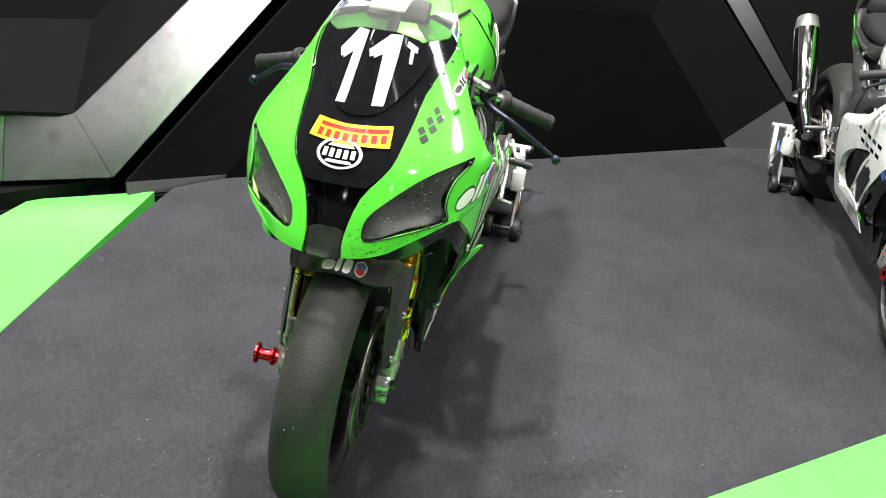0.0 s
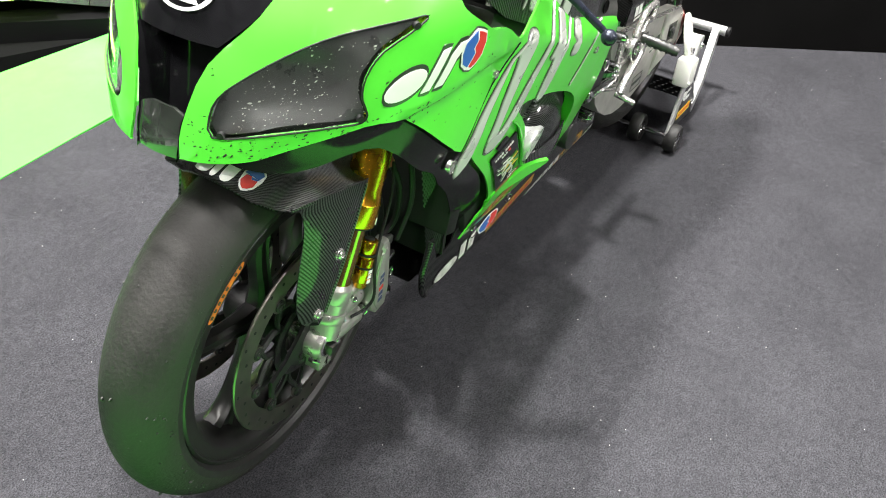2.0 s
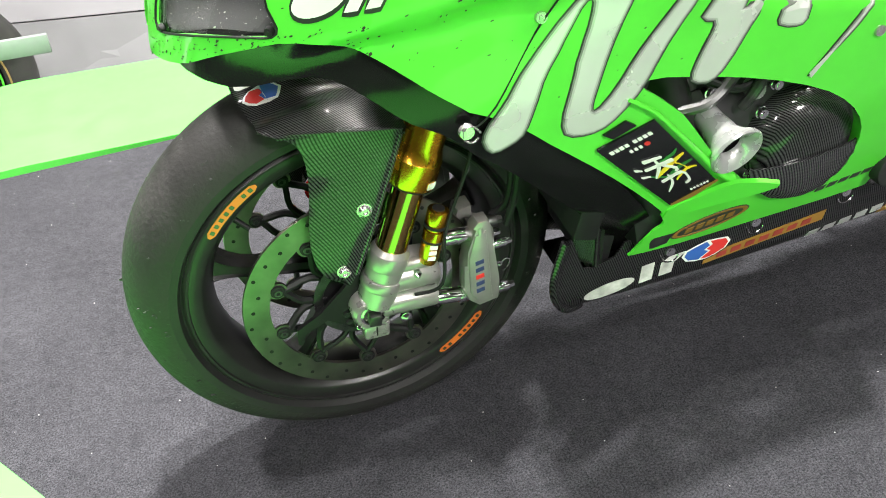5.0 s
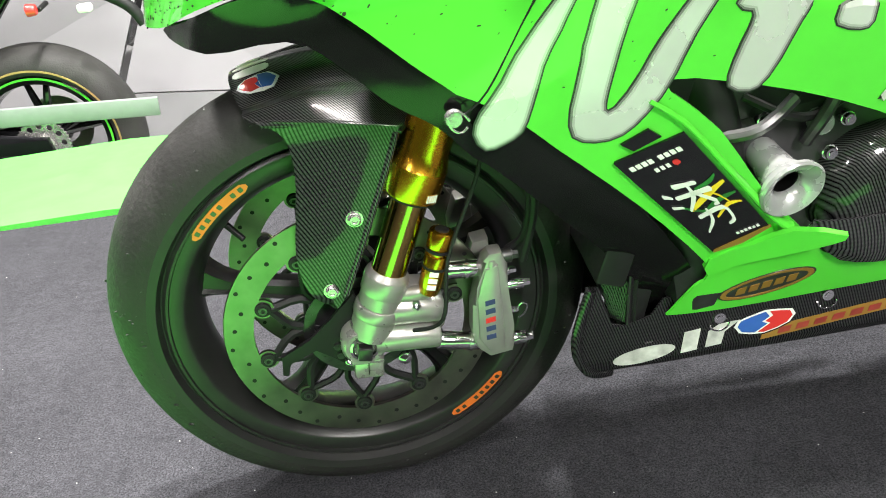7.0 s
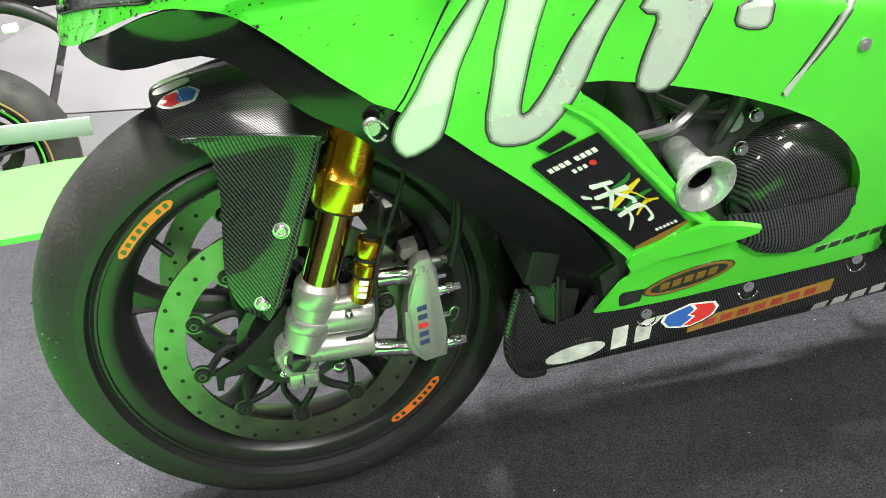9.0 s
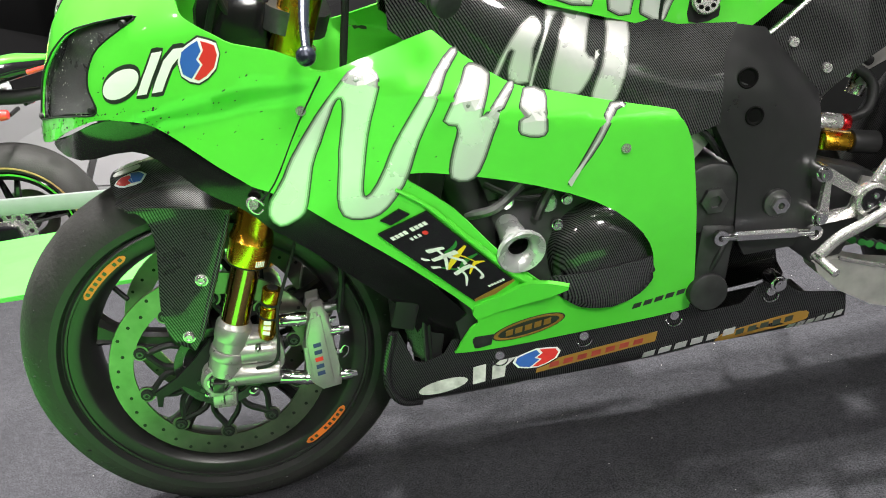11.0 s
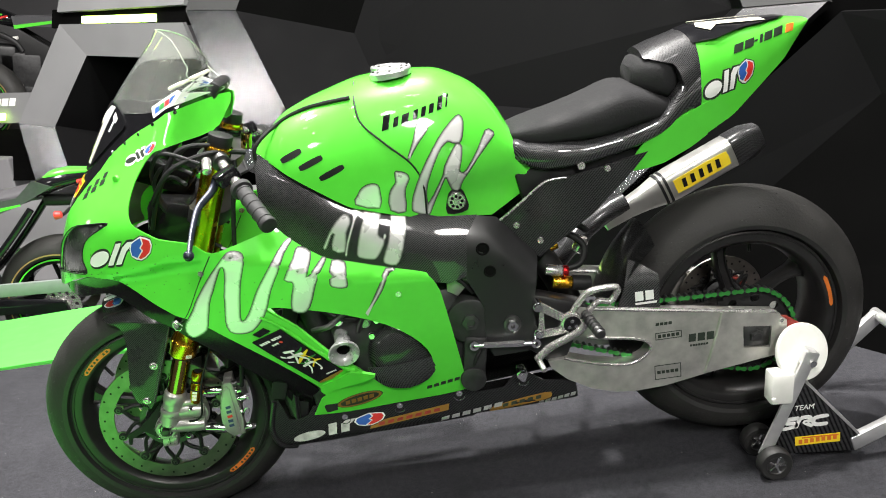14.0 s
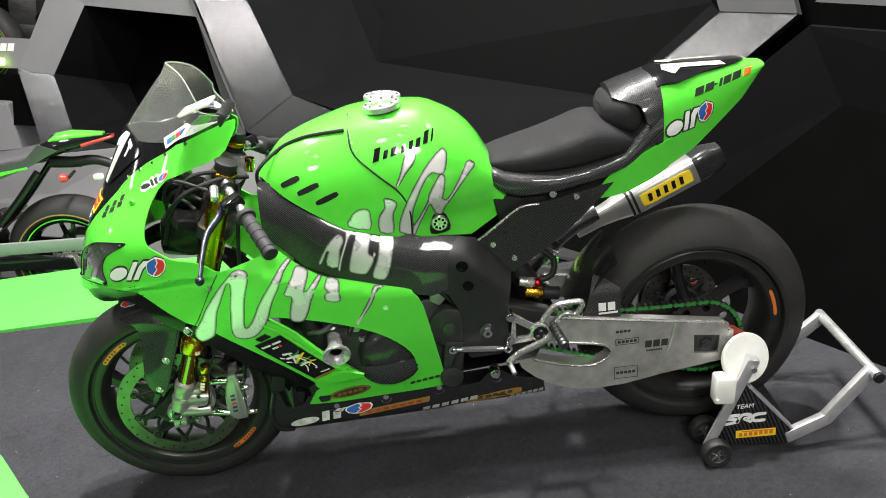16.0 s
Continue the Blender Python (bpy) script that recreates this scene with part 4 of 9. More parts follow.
    for x1, z, r in ((0.194, 0.086, 0.0075), (0.190, 0.066, 0.006), (0.206, 0.045, 0.0062), (0.190, 0.008, 0.005), (0.206, -0.036, 0.0075)):
        bm = bmesh.new()
        rod(bm, sp(0.168, y + side * 0.004, z), sp(x1 - 0.008, y + side * 0.004, z - 0.001), r * 1.15, r * 1.15, 14, 0.001)
        rod(bm, sp(x1 - 0.008, y + side * 0.004, z - 0.001), sp(x1, y + side * 0.004, z - 0.0015), r * 0.8, r * 0.7, 6)
        part("caliper_bolt", bm, STEEL_DARK if z == 0.086 else CHROME, caliper)
    bm = bmesh.new()
    rod(bm, sp(0.160, y + side * 0.011, 0.066), sp(0.161, y + side * 0.011, 0.088), 0.0058, 0.0050, 14, 0.001)
    part("bleed_nipple", bm, CALIPER, caliper)
    bm = bmesh.new()
    tube(bm, [sp(0.186, y + side * 0.008, 0.006), sp(0.193, y + side * 0.010, 0.018), sp(0.200, y + side * 0.010, 0.015), sp(0.197, y + side * 0.010, 0.004), sp(0.189, y + side * 0.010, -0.002)], 0.0011, 6, 5)
    part("spring_clip", bm, CHROME, caliper)
    for k, mat in enumerate((DARK_BLUE, DARK_BLUE, RED, DARK_BLUE, DARK_BLUE)):
        bm = bmesh.new()
        z = -0.022 + 0.0125 * k
        slab(bm, [(0.1465 + 0.0005 * k, z), (0.1585 + 0.0005 * k, z + 0.0015), (0.1585 + 0.0005 * k, z + 0.0085), (0.1465 + 0.0005 * k, z + 0.007)], STEER @ plane_y(y + side * 0.0173), 0.0006)
        part("caliper_print", bm, mat, caliper, "", False)

bm = bmesh.new()
rod(bm, sp(0, -0.12, 0), sp(0, 0.12, 0), 0.012, 0.012, 20)
part("front_axle", bm, ALLOY, bike)
bm = bmesh.new()
M = STEER @ Matrix.Translation((0, 0.136, 0.0))
lathe(bm, [(0.008, -0.008), (0.013, -0.008), (0.013, 0.002), (0.019, 0.003), (0.021, 0.006), (0.021, 0.010), (0.014, 0.013), (0.0125, 0.030), (0.014, 0.040), (0.024, 0.043), (0.024, 0.048), (0.010, 0.048)], M, 32)
part("crash_bobbin", bm, RED_ANO, bike, "red anodised axle bobbin")

# --- front mudguard in one piece with its carbon fork guards ---
GUARD_BACK = 60.0


def guard_pt(s, v):
    """Mudguard skin: s runs from the front lip (0) to the rear (1), v across: 0 over the tyre, 1 the crease at the fork guard."""
    a = abs(v)
    sd = -1 if v < 0 else 1
    lip = 107.0 - 5.0 * a ** 2
    arch = lambda r, y: (r * math.cos(radians(lip + (GUARD_BACK - lip) * s)), y, r * math.sin(radians(lip + (GUARD_BACK - lip) * s)))
    crease = (table(s, [0, 0.35, 0.7, 1], [-0.062, -0.010, 0.040, 0.078]), table(s, [0, 0.35, 0.7, 1], [0.104, 0.118, 0.128, 0.130]), table(s, [0, 0.35, 0.7, 1], [0.288, 0.287, 0.279, 0.268]))
    mid = (table(s, [0, 0.35, 0.7, 1], [-0.080, -0.018, 0.045, 0.100]), 0.089, table(s, [0, 0.35, 0.7, 1], [0.294, 0.307, 0.296, 0.262]))
    pts = [arch(0.3235, 0.0), arch(0.3185, 0.034), arch(0.3040, 0.062), mid, crease]
    u = a * 4
    k = min(3, int(u))
    t = u - k
    p = [Vector(pts[min(4, max(0, k + j))]) for j in (-1, 0, 1, 2)]
    if k == 0:
        p[0] = Vector((pts[1][0], -pts[1][1], pts[1][2]))
    q = 0.5 * ((2 * p[1]) + (p[2] - p[0]) * t + (2 * p[0] - 5 * p[1] + 4 * p[2] - p[3]) * t * t + (3 * p[1] - p[0] - 3 * p[2] + p[3]) * t ** 3)
    return sp(q.x, sd * q.y, q.z)


bm = bmesh.new()
rows, cols = 22, 44
grid = [[bm.verts.new(guard_pt(i / rows, 2 * j / cols - 1)) for j in range(cols + 1)] for i in range(rows + 1)]
for i in range(rows):
    for j in range(cols):
        bm.faces.new((grid[i][j], grid[i][j + 1], grid[i + 1][j + 1], grid[i + 1][j]))
bmesh.ops.recalc_face_normals(bm, faces=bm.faces)
bmesh.ops.solidify(bm, geom=bm.faces[:], thickness=0.003)
mudguard = part("front_mudguard", bm, CARBON, bike, "glossy woven carbon front mudguard")

BLADE_Z = [0.060, 0.075, 0.090, 0.125, 0.180, 0.233, 0.268, 0.292]
BLADE_F = [-0.030, -0.048, -0.054, -0.057, -0.047, -0.039, -0.040, -0.062]
BLADE_R = [-0.022, -0.010, -0.003, 0.012, 0.036, 0.059, 0.073, 0.078]


def blade_pt(u, z, side, off=0.0):
    """Fork guard: from its leading edge inboard to the rolled edge outside the fork leg."""
    f, r = table(z, BLADE_Z, BLADE_F), table(z, BLADE_Z, BLADE_R)
    t = min(1.0, max(0.0, (u - f) / max(0.01, r - f)))
    front, back = table(z, [0.06, 0.15, 0.29], [0.112, 0.107, 0.104]), table(z, [0.06, 0.15, 0.29], [0.124, 0.131, 0.131])
    return sp(u, side * (front + (back - front) * math.sin(t * math.pi / 2) ** 0.9 + off), z)


for side in (-1, 1):
    bm = bmesh.new()
    edge = rounded([(-0.060, 0.2895), (-0.047, 0.277), (-0.039, 0.258), (-0.039, 0.225), (-0.047, 0.180), (-0.056, 0.130), (-0.054, 0.092), (-0.042, 0.069), (-0.026, 0.060), (-0.014, 0.070), (0.002, 0.100), (0.024, 0.152), (0.049, 0.210), (0.073, 0.268), (0.074, 0.274), (0.038, 0.281), (-0.010, 0.288)], 3)
    sheet(bm, edge, lambda u, z, side=side: blade_pt(u, z, side), 0.010, 0.003)
    guard = part("fork_guard", bm, CARBON, mudguard, "woven carbon fork guard")
    bm = bmesh.new()
    tube(bm, [blade_pt(table(z, BLADE_Z, BLADE_R) - 0.001, z, side, -0.002) for z in (0.078, 0.11, 0.15, 0.19, 0.23, 0.268)], 0.0042, 10, 5)
    part("guard_edge", bm, CARBON_FINE, guard, "rolled rear edge of the guard")
    bm = bmesh.new()
    tube(bm, [guard_pt(s, side * 1.0) - STEER.to_3x3() @ Vector((0, side * 0.003, 0.001)) for s in (0.0, 0.2, 0.4, 0.6, 0.8, 0.97)], 0.0042, 10, 4)
    part("guard_crease", bm, CARBON, guard)
    for u, z in ((0.015, 0.176), (-0.024, 0.086)):
        bm = bmesh.new()
        p = blade_pt(u, z, side)
        lathe(bm, [(0.0095, -0.001), (0.0095, 0.0008), (0.0075, 0.001), (0.0072, 0.004), (0.0050, 0.0062), (0.0036, 0.0062), (0.0034, 0.0035), (0.0001, 0.0035)], Matrix.Translation(p) @ Matrix.Rotation(0 if side > 0 else math.pi, 4, "Z"), 24)
        part("fender_bolt", bm, ALLOY, guard)

# word shapes and emblem across the lip of the mudguard
guard_at = lambda off: (lambda s, v: guard_pt(s, v) + (guard_pt(s, v) - HUB).normalized() * off)
for v0, v1, s0, s1 in ((0.10, 0.26, 0.035, 0.125), (0.00, 0.06, 0.035, 0.165), (-0.15, -0.05, 0.035, 0.165)):
    decal("guard_word", rounded([(s0, v0), (s1, v0), (s1, v1), (s0, v1)], 3), guard_at(0.0012), WHITE, mudguard, "", 0.03)
EMBLEM = [(-0.86, 0.60), (-0.50, 0.80), (0.0, 1.0), (0.50, 0.80), (0.86, 0.60), (0.98, 0.12), (0.80, -0.50), (0.42, -0.82), (0.0, -0.98), (-0.42, -0.82), (-0.80, -0.50), (-0.98, 0.12)]
for k, (mat, scale, off, cut) in enumerate(((WHITE, 1.0, 0.0012, None), (BLUE, 0.86, 0.0019, 1), (RED, 0.86, 0.0019, -1))):
    loop = [(a * scale, b * scale) for a, b in EMBLEM]
    if cut:
        loop = [(a, b) for a, b in loop if b * cut > 0]
        loop = loop + [(0.70 * scale, 0.02), (0.10, 0.12), (-0.10, -0.12), (-0.70 * scale, 0.02)] if cut > 0 else loop + [(-0.70 * scale, 0.0), (-0.10, -0.14), (0.10, 0.10), (0.70 * scale, 0.0)]
    # the emblem sits astride the near flank, its foot towards the lip
    decal("guard_emblem", [(0.115 + 0.095 * b, -0.30 + 0.105 * a) for a, b in loop], guard_at(off), mat, mudguard, "white-edged blue and red emblem" if k == 0 else "", 0.02)

# black sensor bracket beside the brake disc
bm = bmesh.new()
slab(bm, [(-0.002, 0.062), (-0.034, 0.030), (-0.064, 0.004), (-0.100, -0.012), (-0.104, -0.040), (-0.097, -0.042), (-0.092, -0.024), (-0.058, -0.010), (-0.040, -0.026), (-0.024, -0.042), (-0.008, -0.040), (0.008, 0.030)], STEER @ plane_y(-0.096), 0.006, 0.001)
bracket = part("sensor_bracket", bm, BLACK_MATT, bike, "black bracket beside the brake disc")
for x, z in ((-0.032, -0.010), (-0.030, -0.024)):
    bm = bmesh.new()
    bolt(bm, sp(x, -0.099, z), STEER.to_3x3() @ Vector((0, -1, 0)), 0.0055, 0.003)
    part("bracket_bolt", bm, STEEL_DARK, bracket)

# --- fairing surface: q runs from the nose round to the side, then back in metres ---
FZ = [0.20, 0.25, 0.30, 0.40, 0.50, 0.60, 0.70, 0.78, 0.84, 0.90, 0.96, 1.04, 1.12]
FW = [0.08, 0.110, 0.132, 0.17, 0.205, 0.228, 0.248, 0.262, 0.262, 0.225, 0.185, 0.15, 0.11]
NZ = [0.60, 0.66, 0.70, 0.78, 0.866, 0.93, 1.0, 1.06, 1.12, 1.20]
NX = [-0.16, -0.172, -0.168, -0.140, -0.098, -0.052, -0.008, 0.032, 0.088, 0.168]


def soft_table(z, zs, ys, w=0.025):
    return sum(table(z + k * w, zs, ys) * c for k, c in ((-1, 0.25), (0, 0.5), (1, 0.25)))


def ridge(q):
    """Height of the ridge that runs along the flank and past the clutch lever."""
    return table(q, [0.62, 0.69, 0.80, 0.93, 1.04, 1.10, 1.17, 1.24, 1.33, 1.45, 1.56], [0.727, 0.732, 0.742, 0.751, 0.757, 0.757, 0.738, 0.712, 0.675, 0.648, 0.634])


def crease(q, z):
    """Below the ridge a scoop in front of the panel seam, above it a face leaning inwards behind the lever."""
    d = ridge(q) - z
    if d <= 0:
        return 0.55 * table(q, [1.02, 1.14], [0.0, 1.0]) * d
    deep = 0.020 * table(q, [0.10, 0.30, 0.74, 1.0, 1.16], [0.0, 0.7, 1.0, 1.0, 0.0])
    return -deep * (min(1.0, d / 0.024) if d < 0.036 else max(0.0, 1 - (d - 0.036) / 0.10) ** 1.3)


def fair(q, z, off=0.0, side=-1):
    mid = 0.0147 - (z - 0.306) * 0.0384  # the machine leans a little on its stand
    w = soft_table(z, FZ, FW) + crease(q, z) + mid
    x0 = soft_table(z, NZ, NX, 0.015)
    ln = soft_table(z, [0.6, 0.7, 0.82, 0.93, 1.05], [0.30, 0.30, 0.27, 0.19, 0.165])
    sharp = table(z, [0.84, 0.94], [1.0, 0.68])
    if q <= 1:
        a = q * math.pi / 2
        x, y = x0 + ln * (1 - math.cos(a)) ** sharp, w * math.sin(a)
        nx, ny = -math.cos(a) * w, math.sin(a) * ln
        h = math.hypot(nx, ny)
        return Vector((x + off * nx / h, mid + side * (y + off * ny / h), z))
    lean = table(q, [1.02, 1.14], [0.0, 1.0]) if z > ridge(q) else 0.0
    return Vector((x0 + ln + q - 1, mid + side * (w + off), z + 0.5 * off * lean))


def on_fair(off=0.0, side=-1):
    return lambda q, z: fair(q, z, off, side)


COWL = [(0.105, 0.6885), (0.100, 0.689), (0.0995, 0.692), (0.092, 0.728), (0.135, 0.798), (0.25, 0.851), (0.33, 0.90), (0.46, 0.96), (0.68, 1.005), (0.93, 1.032), (1.087, 1.055), (1.113, 1.040), (1.113, 1.015),
        (1.10, 0.985), (1.02, 0.976), (0.93, 0.955), (0.88, 0.925), (0.86, 0.885), (0.87, 0.855), (0.90, 0.838), (1.05, 0.793), (1.095, 0.766), (1.115, 0.762), (1.17, 0.773), (1.228, 0.786), (1.24, 0.784), (1.262, 0.764), (1.30, 0.734), (1.34, 0.709), (1.38, 0.697), (1.46, 0.672),
        (1.535, 0.651), (1.546, 0.640), (1.558, 0.60), (1.578, 0.437), (1.586, 0.325), (1.560, 0.306), (1.42, 0.296), (1.30, 0.289), (1.228, 0.292), (1.226, 0.300), (1.248, 0.340), (1.259, 0.350), (1.250, 0.382), (1.168, 0.477), (1.081, 0.561), (1.015, 0.62),
        (0.891, 0.678), (0.80, 0.71), (0.723, 0.728), (0.60, 0.733), (0.46, 0.716), (0.34, 0.6975), (0.21, 0.6905)]
COWL = rounded(COWL, 3)
WINDOW = [(1.183, 0.617), (1.311, 0.586), (1.431, 0.533), (1.498, 0.471), (1.519, 0.411), (1.495, 0.377), (1.431, 0.358), (1.391, 0.367), (1.351, 0.413), (1.30, 0.47), (1.24, 0.555)]
LAMP = [(0.726, 0.850), (0.711, 0.842), (0.60, 0.819), (0.565, 0.793), (0.572, 0.767), (0.600, 0.742), (0.526, 0.738), (0.357, 0.732), (0.193, 0.722), (0.176, 0.756), (0.225, 0.783), (0.34, 0.816), (0.483, 0.840)]
WINDOW, LAMP = rounded(WINDOW, 3), rounded(LAMP, 3)
UNDER = [(0.25, 0.688), (0.415, 0.706), (0.60, 0.729), (0.723, 0.724), (0.80, 0.706), (0.891, 0.674), (1.015, 0.616), (1.081, 0.557), (1.168, 0.473), (1.246, 0.360), (1.236, 0.335), (1.230, 0.282), (1.182, 0.272), (1.170, 0.33), (1.152, 0.388),
         (1.102, 0.452), (1.017, 0.547), (0.944, 0.594), (0.864, 0.622), (0.785, 0.662), (0.678, 0.685), (0.45, 0.672)]
under_top = lambda q: table(q, [0.25, 0.60, 0.723, 0.891, 1.015, 1.081, 1.168, 1.248], [0.684, 0.729, 0.724, 0.674, 0.616, 0.557, 0.473, 0.346])
for side in (-1, 1):
    bm = bmesh.new()
    sheet(bm, COWL, on_fair(0, side), 0.015, 0.0035, [WINDOW, LAMP], [[(0.74 + 0.0125 * k, ridge(0.74 + 0.0125 * k)) for k in range(28)], [(1.125 + 0.0125 * k, ridge(1.125 + 0.0125 * k)) for k in range(34)]])
    cowl = part("side_fairing", bm, GREEN, bike, "lime green side fairing flecked with dirt and rubber")
    bm = bmesh.new()
    sheet(bm, LAMP, on_fair(-0.003, side), 0.02, 0.0025)
    cover = part("headlight_cover", bm, LENS_CLEAR, cowl, "clear smoked plastic headlight cover with scuffs")
    cover.visible_shadow = False
    bm = bmesh.new()
    sheet(bm, LAMP, lambda q, z, side=side: fair(q, z, -0.012 - 0.020 * max(0.0, 1 - ((q - 0.40) / 0.20) ** 2 - ((z - 0.775) / 0.05) ** 2), side), 0.012, 0.002)
    part("headlight_bowl", bm, BOWL, cowl, "dark smoked bowl behind the cover")
    bm = bmesh.new()
    tube(bm, [fair(q, z, 0.0004, side) for q, z in LAMP[::2]] + [fair(*LAMP[0], 0.0004, side)], 0.0013, 6, 2)
    part("lamp_gasket", bm, BLACK_MATT, cowl, "thin dark gap round the lamp")
    # dried specks on the lamp, flecks of rubber on the paint
    for nm, mat, n, lo, hi, big, seed in (("lamp_specks", FLY, 230, (0.22, 0.728), (0.66, 0.835), 0.0008, 3), ("rubber_flecks", GRIME, 260, (0.11, 0.685), (0.80, 0.745), 0.0013, 5), ("rubber_flecks", GRIME, 130, (0.12, 0.66), (1.05, 0.80), 0.0012, 8), ("rubber_flecks", GRIME, 40, (0.95, 0.40), (1.25, 0.74), 0.0012, 12)):
        bm = bmesh.new()
        rnd = random.Random(seed)
        for _ in range(n):
            q, z = rnd.uniform(lo[0], hi[0]), rnd.uniform(lo[1], hi[1])
            if nm == "lamp_specks" and not inside((q, z), LAMP) or nm != "lamp_specks" and (inside((q, z), LAMP) or inside((q, z), WINDOW) or not inside((q, z), COWL)):
                continue
            r = big * rnd.uniform(0.35, 1.0) * (1.7 if rnd.random() < 0.08 else 1.0)
            p, e = fair(q, z, 0.0006, side), fair(q, z, 0.02, side)
            M = Matrix.Translation(p) @ (e - p).to_track_quat("Z", "Y").to_matrix().to_4x4() @ Matrix.Rotation(rnd.uniform(0, 0.9), 4, "Z") @ Matrix.Diagonal((rnd.uniform(0.9, 2.6), rnd.uniform(0.5, 1.0), 0.25, 1))
            bmesh.ops.create_icosphere(bm, subdivisions=1, radius=r, matrix=M)
        part(nm, bm, mat, cowl, "", kind="stuff")
    bm = bmesh.new()
    a = [bm.verts.new(fair(q, z, 0.0, side)) for q, z in WINDOW]
    b = [bm.verts.new(fair(q, z, -0.022, side)) for q, z in grow_loop(WINDOW, 0.004)]
    for k in range(len(a)):
        bm.faces.new((a[k], a[(k + 1) % len(a)], b[(k + 1) % len(a)], b[k]))
    part("window_lip", bm, GREEN_CLEAN, cowl, "green inner edge of the fairing window")
    bm = bmesh.new()
    sheet(bm, rounded(UNDER, 3), lambda q, z, side=side: fair(q, z, -0.010 - 0.010 * min(1.0, max(0.0, (0.42 - z) / 0.10)) - 0.012 * min(1.0, max(0.0, (under_top(q) - z) / 0.10)) ** 2, side), 0.014, 0.003)
    part("lower_duct_panel", bm, DUCT_BLACK, cowl, "gloss black panel under the fairing")

SCREEN_RIM = material("screen_rim", (0.30, 0.36, 0.28), 0.3, 0, 0.5, 0.2, 40)

FILLER = material("satin_alloy", (0.72, 0.72, 0.72), 0.34, 0.8, 0, 0.08, 50)


def fairc(q, z, off=0.0):
    """The fairing surface right across the nose: q below zero is the far side."""
    return fair(abs(q), z, off, -1 if q >= 0 else 1)


def stroke(pts, n=5):
    """A brush stroke: (x, z, width) along its middle, with round ends."""
    path = smooth_path([Vector(p) for p in pts], n)
    left, right = [], []
    for i, p in enumerate(path):
        d = path[min(i + 1, len(path) - 1)] - path[max(i - 1, 0)]
        d = Vector((d.x, d.y)).normalized()
        nrm = Vector((-d.y, d.x)) * p.z / 2
        left.append((p.x + nrm.x, p.y + nrm.y))
        right.append((p.x - nrm.x, p.y - nrm.y))

    def cap(p, d, w):
        return [(p.x + d.x * w * 0.35, p.y + d.y * w * 0.35)]

    d0 = Vector((path[0] - path[1])[:2]).normalized()
    d1 = Vector((path[-1] - path[-2])[:2]).normalized()
    return left + cap(path[-1], d1, path[-1].z) + right[::-1] + cap(path[0], d0, path[0].z)


# --- nose: black number panel, screen and intake ---
NUM = [(-0.46, 0.96), (-0.33, 0.90), (-0.25, 0.851), (-0.15, 0.815), (0.15, 0.815), (0.25, 0.851), (0.33, 0.90), (0.46, 0.96), (0.66, 1.000), (0.92, 1.028), (1.08, 1.052), (1.06, 1.062), (0.80, 1.045),
       (0.45, 1.045), (0.22, 1.062), (0, 1.068), (-0.22, 1.062), (-0.45, 1.045), (-0.80, 1.045), (-1.06, 1.062), (-1.08, 1.052), (-0.92, 1.028), (-0.66, 1.000)]
bm = bmesh.new()
sheet(bm, NUM, lambda q, z: fairc(q, z, -0.002), 0.03, 0.003)
nose = part("nose_panel", bm, BLACK, bike, "gloss black number panel and screen base")
bm = bmesh.new()
SCREEN_HALF = [(1.07, 1.060), (1.09, 1.066), (1.05, 1.082), (1.0, 1.106), (0.93, 1.122), (0.85, 1.132), (0.65, 1.158), (0.45, 1.180), (0.25, 1.195), (0.10, 1.202)]
SCREEN_EDGE = SCREEN_HALF + [(0, 1.204)] + [(-q, z) for q, z in reversed(SCREEN_HALF)]
sheet(bm, SCREEN_EDGE + [(-0.80, 1.047), (-0.45, 1.047), (-0.22, 1.064), (0, 1.070), (0.22, 1.064), (0.45, 1.047), (0.80, 1.047)],
      lambda q, z: fairc(q, z, -0.002), 0.03, 0.0025)
screen = part("windscreen", bm, SCREEN, nose, "clear plastic windscreen")
screen.visible_shadow = False
bm = bmesh.new()
tube(bm, [fairc(q, z, -0.003) for q, z in SCREEN_EDGE], 0.0010, 6, 5)
part("screen_edge", bm, SCREEN_RIM, nose, "pale polished edge of the windscreen")
# digits and letter on the panel, printed stickers
bm = bmesh.new()
PLATE = rounded([(-0.30, 1.030), (-0.315, 0.995), (-0.155, 0.948), (-0.065, 0.933), (0.115, 0.931), (0.245, 0.952), (0.455, 1.000), (0.545, 1.025), (0.405, 1.050), (0.165, 1.066), (-0.135, 1.066)], 3)
sheet(bm, PLATE, lambda q, z: fairc(q, z, 0.0022), 0.02, 0.004)
part("number_plate", bm, BLACK, nose, "raised gloss black number plate")
for one in ([(-0.135, 0.943), (-0.065, 0.946), (-0.035, 1.066), (-0.145, 1.066), (-0.265, 1.026), (-0.23, 1.013), (-0.125, 1.032)], [(0.105, 0.946), (0.175, 0.945), (0.270, 1.060), (0.165, 1.062), (0.015, 1.037), (0.03, 1.025), (0.128, 1.034)]):
    decal("digit_edge", one, lambda q, z: fairc(q, z, 0.0030), WHITE, nose, "", 0.02)
    decal("digit", [(p[0] * 0.80 + 0.2 * sum(v[0] for v in one[:4]) / 4 + 0.004, p[1] * 0.94 + 0.06 * 1.004) for p in one], lambda q, z: fairc(q, z, 0.0037), CREAM, nose, "cream reflective figure one", 0.02)
decal("letter", [(0.326, 1.013), (0.350, 1.012), (0.368, 1.032), (0.392, 1.029), (0.402, 1.038), (0.318, 1.050), (0.308, 1.041), (0.340, 1.036)], lambda q, z: fairc(q, z, 0.0030), WHITE, nose, "white letter T", 0.02)
